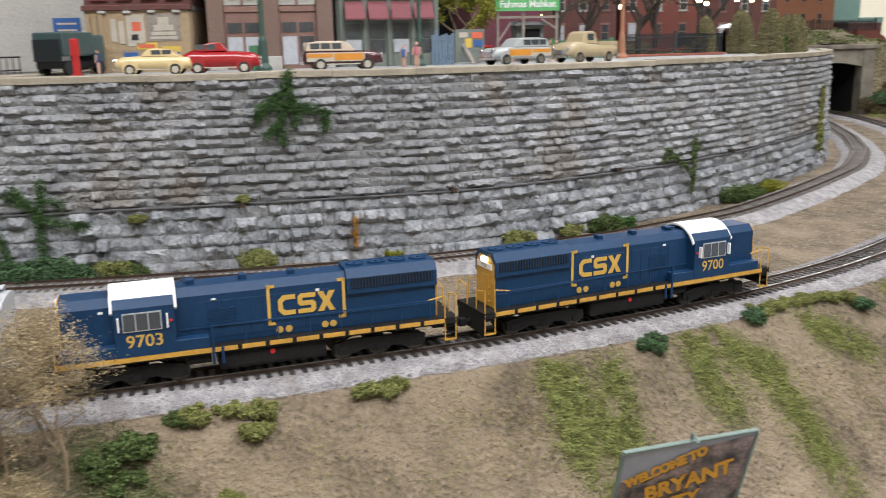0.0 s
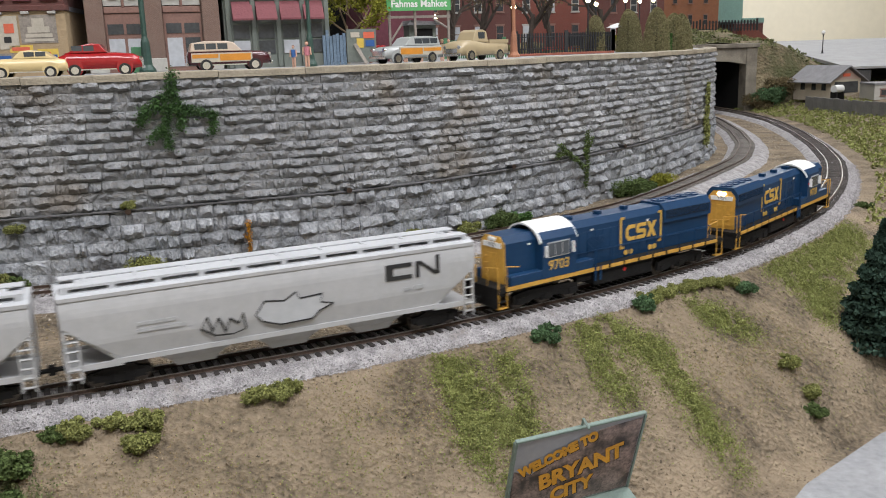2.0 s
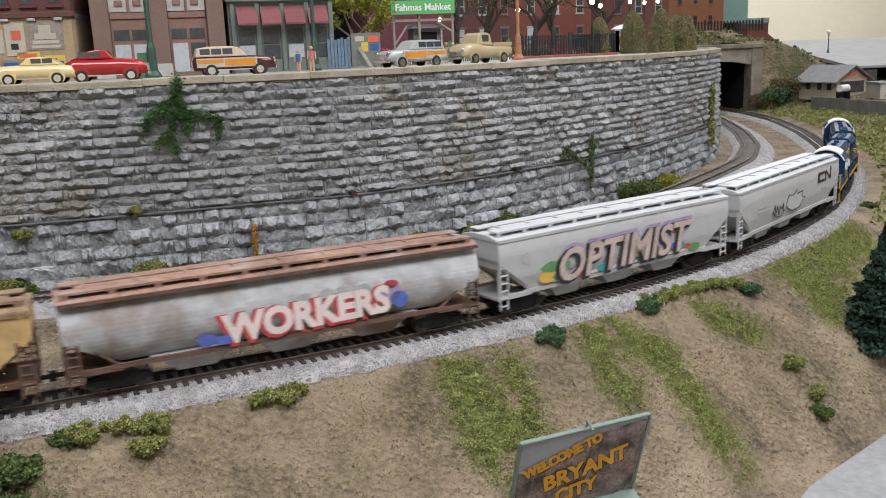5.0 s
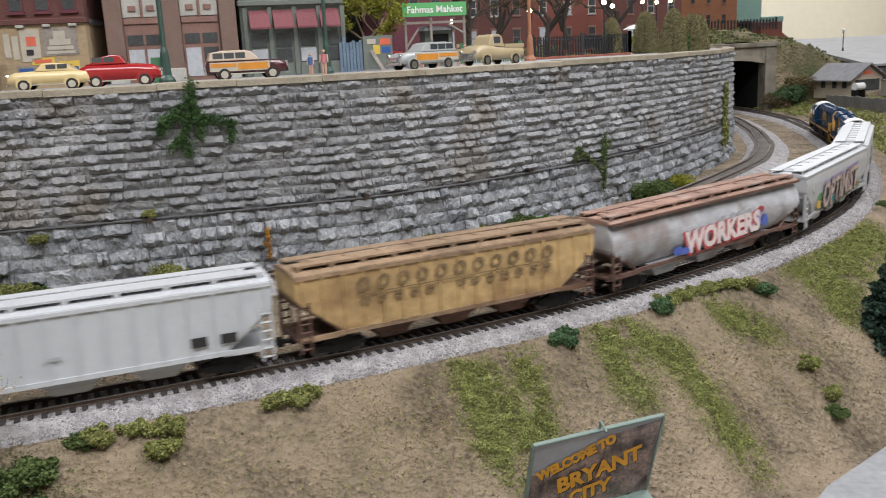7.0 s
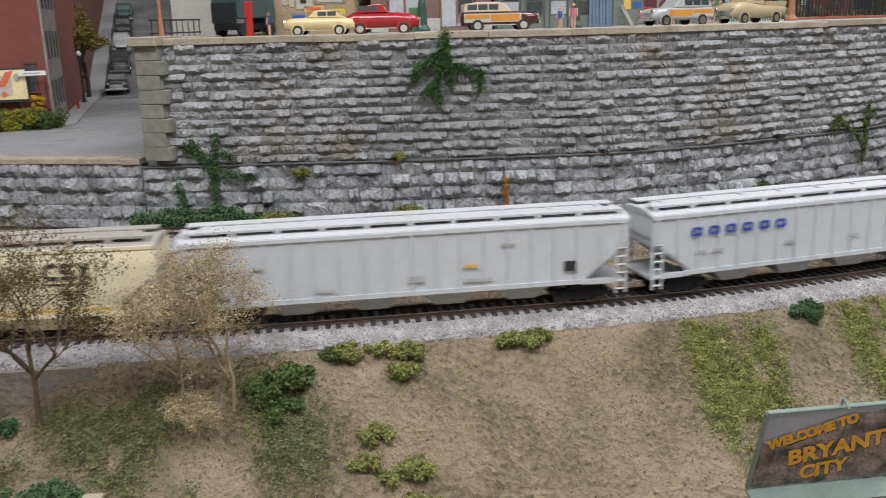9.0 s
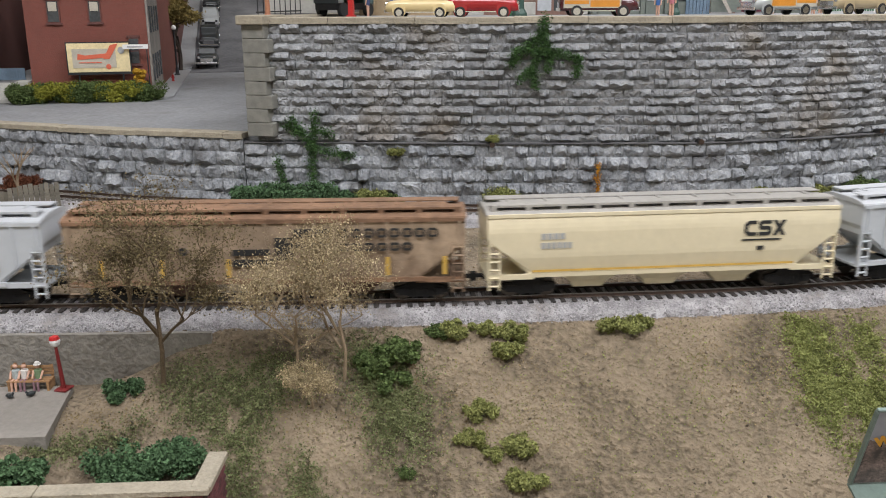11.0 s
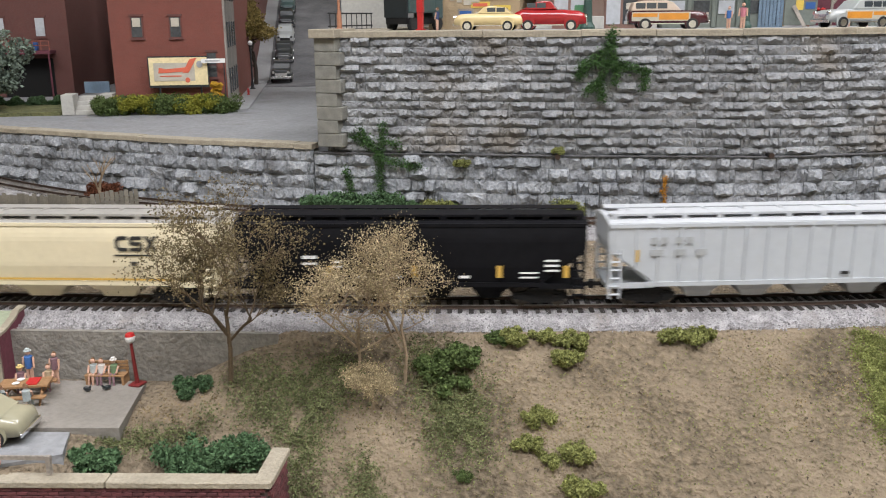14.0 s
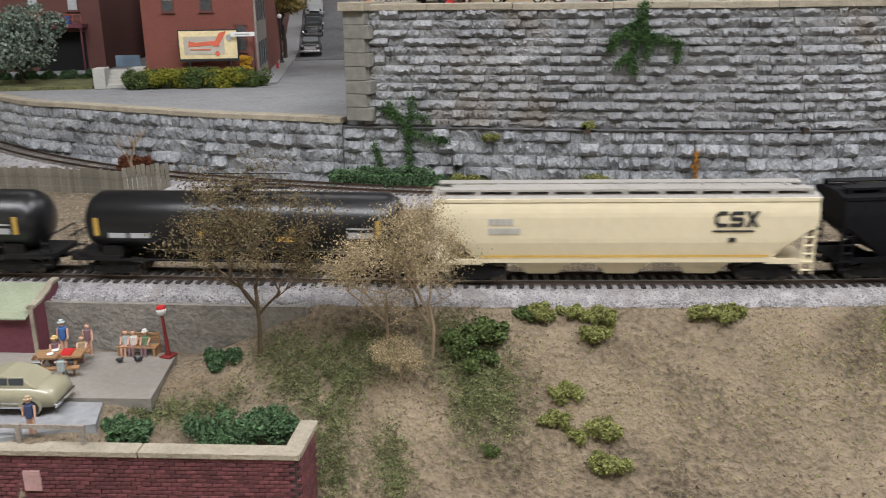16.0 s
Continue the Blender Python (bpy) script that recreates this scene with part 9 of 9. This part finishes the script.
p = np.c_[r9.uniform(0.72, 1.5, 12000), r9.uniform(2.04, 2.7, 12000)]
p = p[lumps(p, 0.06, 9.0) > 0.0]
tagged(link("ground_cover", leaf_mesh("ground_cover", np.c_[p, hill_height(p) + r9.uniform(0, 0.006, len(p))], 0.0035, DARKTURF, 77)), "dark weeds on the hillside", "ground cover", kind="stuff")
rk = [(0.955, 1.985), (0.975, 1.97), (1.0, 1.985), (0.985, 2.02), (1.02, 2.03)]
for i, (x, y) in enumerate(rk):
    bush("dark tangled shrub beside the tunnel portal", x, y, 0.0 + 0.018 * (i % 3), 0.055, DARKLEAF if i % 2 else BROWNLEAF)
side_wall = tagged(empty("wall_far_stone", turned(1.02, 2.12, 0.0, 8)), "dark stone retaining wall behind the house", "wall", kind="structure")
part("face", boxes((0, 0.32, 0, 0.03, 0, 0.072)), mat("dark_far_stone", (0.085, 0.085, 0.088), 0.9, vary=0.4, scale=60, bump=0.5), side_wall)
for x, y, h in ((1.285, 2.32, 0.05),):
    lamp_post("street_lamp", "dark lantern street lamp beside the far road", turned(x, y, 0.115, 0), h, IRON, False, 0.0013, 0.0055)
bm = loft(bmesh.new(), [[(1.27, 2.16, 0.082), (1.9, 2.16, 0.082), (1.9, 2.16, 0.076), (1.27, 2.16, 0.076)], [(1.30, 2.55, 0.122), (2.3, 2.55, 0.122), (2.3, 2.55, 0.110), (1.30, 2.55, 0.110)], [(1.45, 3.3, 0.148), (3.0, 3.3, 0.148), (3.0, 3.3, 0.13), (1.45, 3.3, 0.13)]])
tagged(part("road_far", bm, CONCRETE), "pale grey road climbing behind the house", "road", kind="structure")

HZ = float(ground_height([(1.15, 1.99)])[0])
t = tagged(empty("gabled_house", turned(1.03, 1.965, HZ + 0.002, -72) @ Matrix.Diagonal((0.72, 0.9, 0.82, 1))), "small cream house with a grey gabled roof", "house")
part("wall", boxes((0, 0.15, 0, 0.10, -0.02, 0.036)), mat("cream_siding", (0.42, 0.37, 0.29), 0.85, vary=0.12, scale=80, bump=0.1), t)
for x in (0.0, 0.148):
    part("gable", loft(bmesh.new(), [[(q, 0.0, 0.036), (q, 0.10, 0.036), (q, 0.05, 0.068)] for q in (x, x + 0.002)]), bpy.data.materials.get("pink_gable") or mat("pink_gable", (0.40, 0.30, 0.26), 0.85, vary=0.12, scale=80), t)
for s in (-1, 1):
    part("roof_slope", loft(bmesh.new(), [[(x, 0.05 - s * 0.0, 0.074), (x, 0.05 + s * 0.066, 0.030), (x, 0.05 + s * 0.066, 0.027), (x, 0.05, 0.070)] for x in (-0.012, 0.165)]), SLATE, t, "grey shingled roof slope")
for x in (0.03, 0.075, 0.115):
    part("window", boxes((x, x + 0.016, -0.0015, 0, 0.008, 0.026)), DIM_WIN, t)
part("porch_opening", boxes((0.1502, 0.152, 0.012, 0.09, 0.0, 0.030)), DIM_WIN, t)
part("signboard", boxes((0.1502, 0.152, 0.038, 0.062, 0.044, 0.052)), POSTER_RED, t)
FENCEG = mat("grey_low_fence", (0.20, 0.20, 0.20), 0.85, vary=0.2, scale=80, bump=0.1)
t = tagged(empty("yard_fence"), "low grey board fence round the house yard", "fence")
fl = [(1.005, 1.86), (0.995, 1.74), (0.985, 1.62), (0.96, 1.42), (0.955, 1.25)]
for (x0, y0), (x1, y1) in zip(fl, fl[1:]):
    n = 6
    for i in range(n):
        a, b2 = Vector((x0 + (x1 - x0) * i / n, y0 + (y1 - y0) * i / n)), Vector((x0 + (x1 - x0) * (i + 0.96) / n, y0 + (y1 - y0) * (i + 0.96) / n))
        z = float(ground_height([(a.x, a.y)])[0])
        part("panel", loft(bmesh.new(), [[(a.x, a.y, z - 0.01), (a.x, a.y, z + 0.028), (a.x + 0.003, a.y, z + 0.028), (a.x + 0.003, a.y, z - 0.01)], [(b2.x, b2.y, z - 0.01), (b2.x, b2.y, z + 0.028), (b2.x + 0.003, b2.y, z + 0.028), (b2.x + 0.003, b2.y, z - 0.01)]]), FENCEG if x0 < 1.05 else WOODTRIM, t)
b = building("yard_shed", "low pale shed inside the fenced yard", turned(1.08, 1.72, HZ - 0.005, -10), 0.08, 0.08, 0.03, WHITE_STONE)
window(b, 0.012, 0.008, 0.02, 0.014, WOODTRIM, DIM_WIN, 1)
t = tagged(empty("storage_tank", turned(1.045, 1.80, HZ + 0.004, 20)), "small cream horizontal storage tank", "tank")
part("shell", rods([((-0.012, 0, 0.012), (0.012, 0, 0.012))], 0.008, 14), WHITE, t)
part("cradle", boxes((-0.012, -0.008, -0.008, 0.008, -0.012, 0.006), (0.008, 0.012, -0.008, 0.008, -0.012, 0.006)), BLACK, t)

motions()
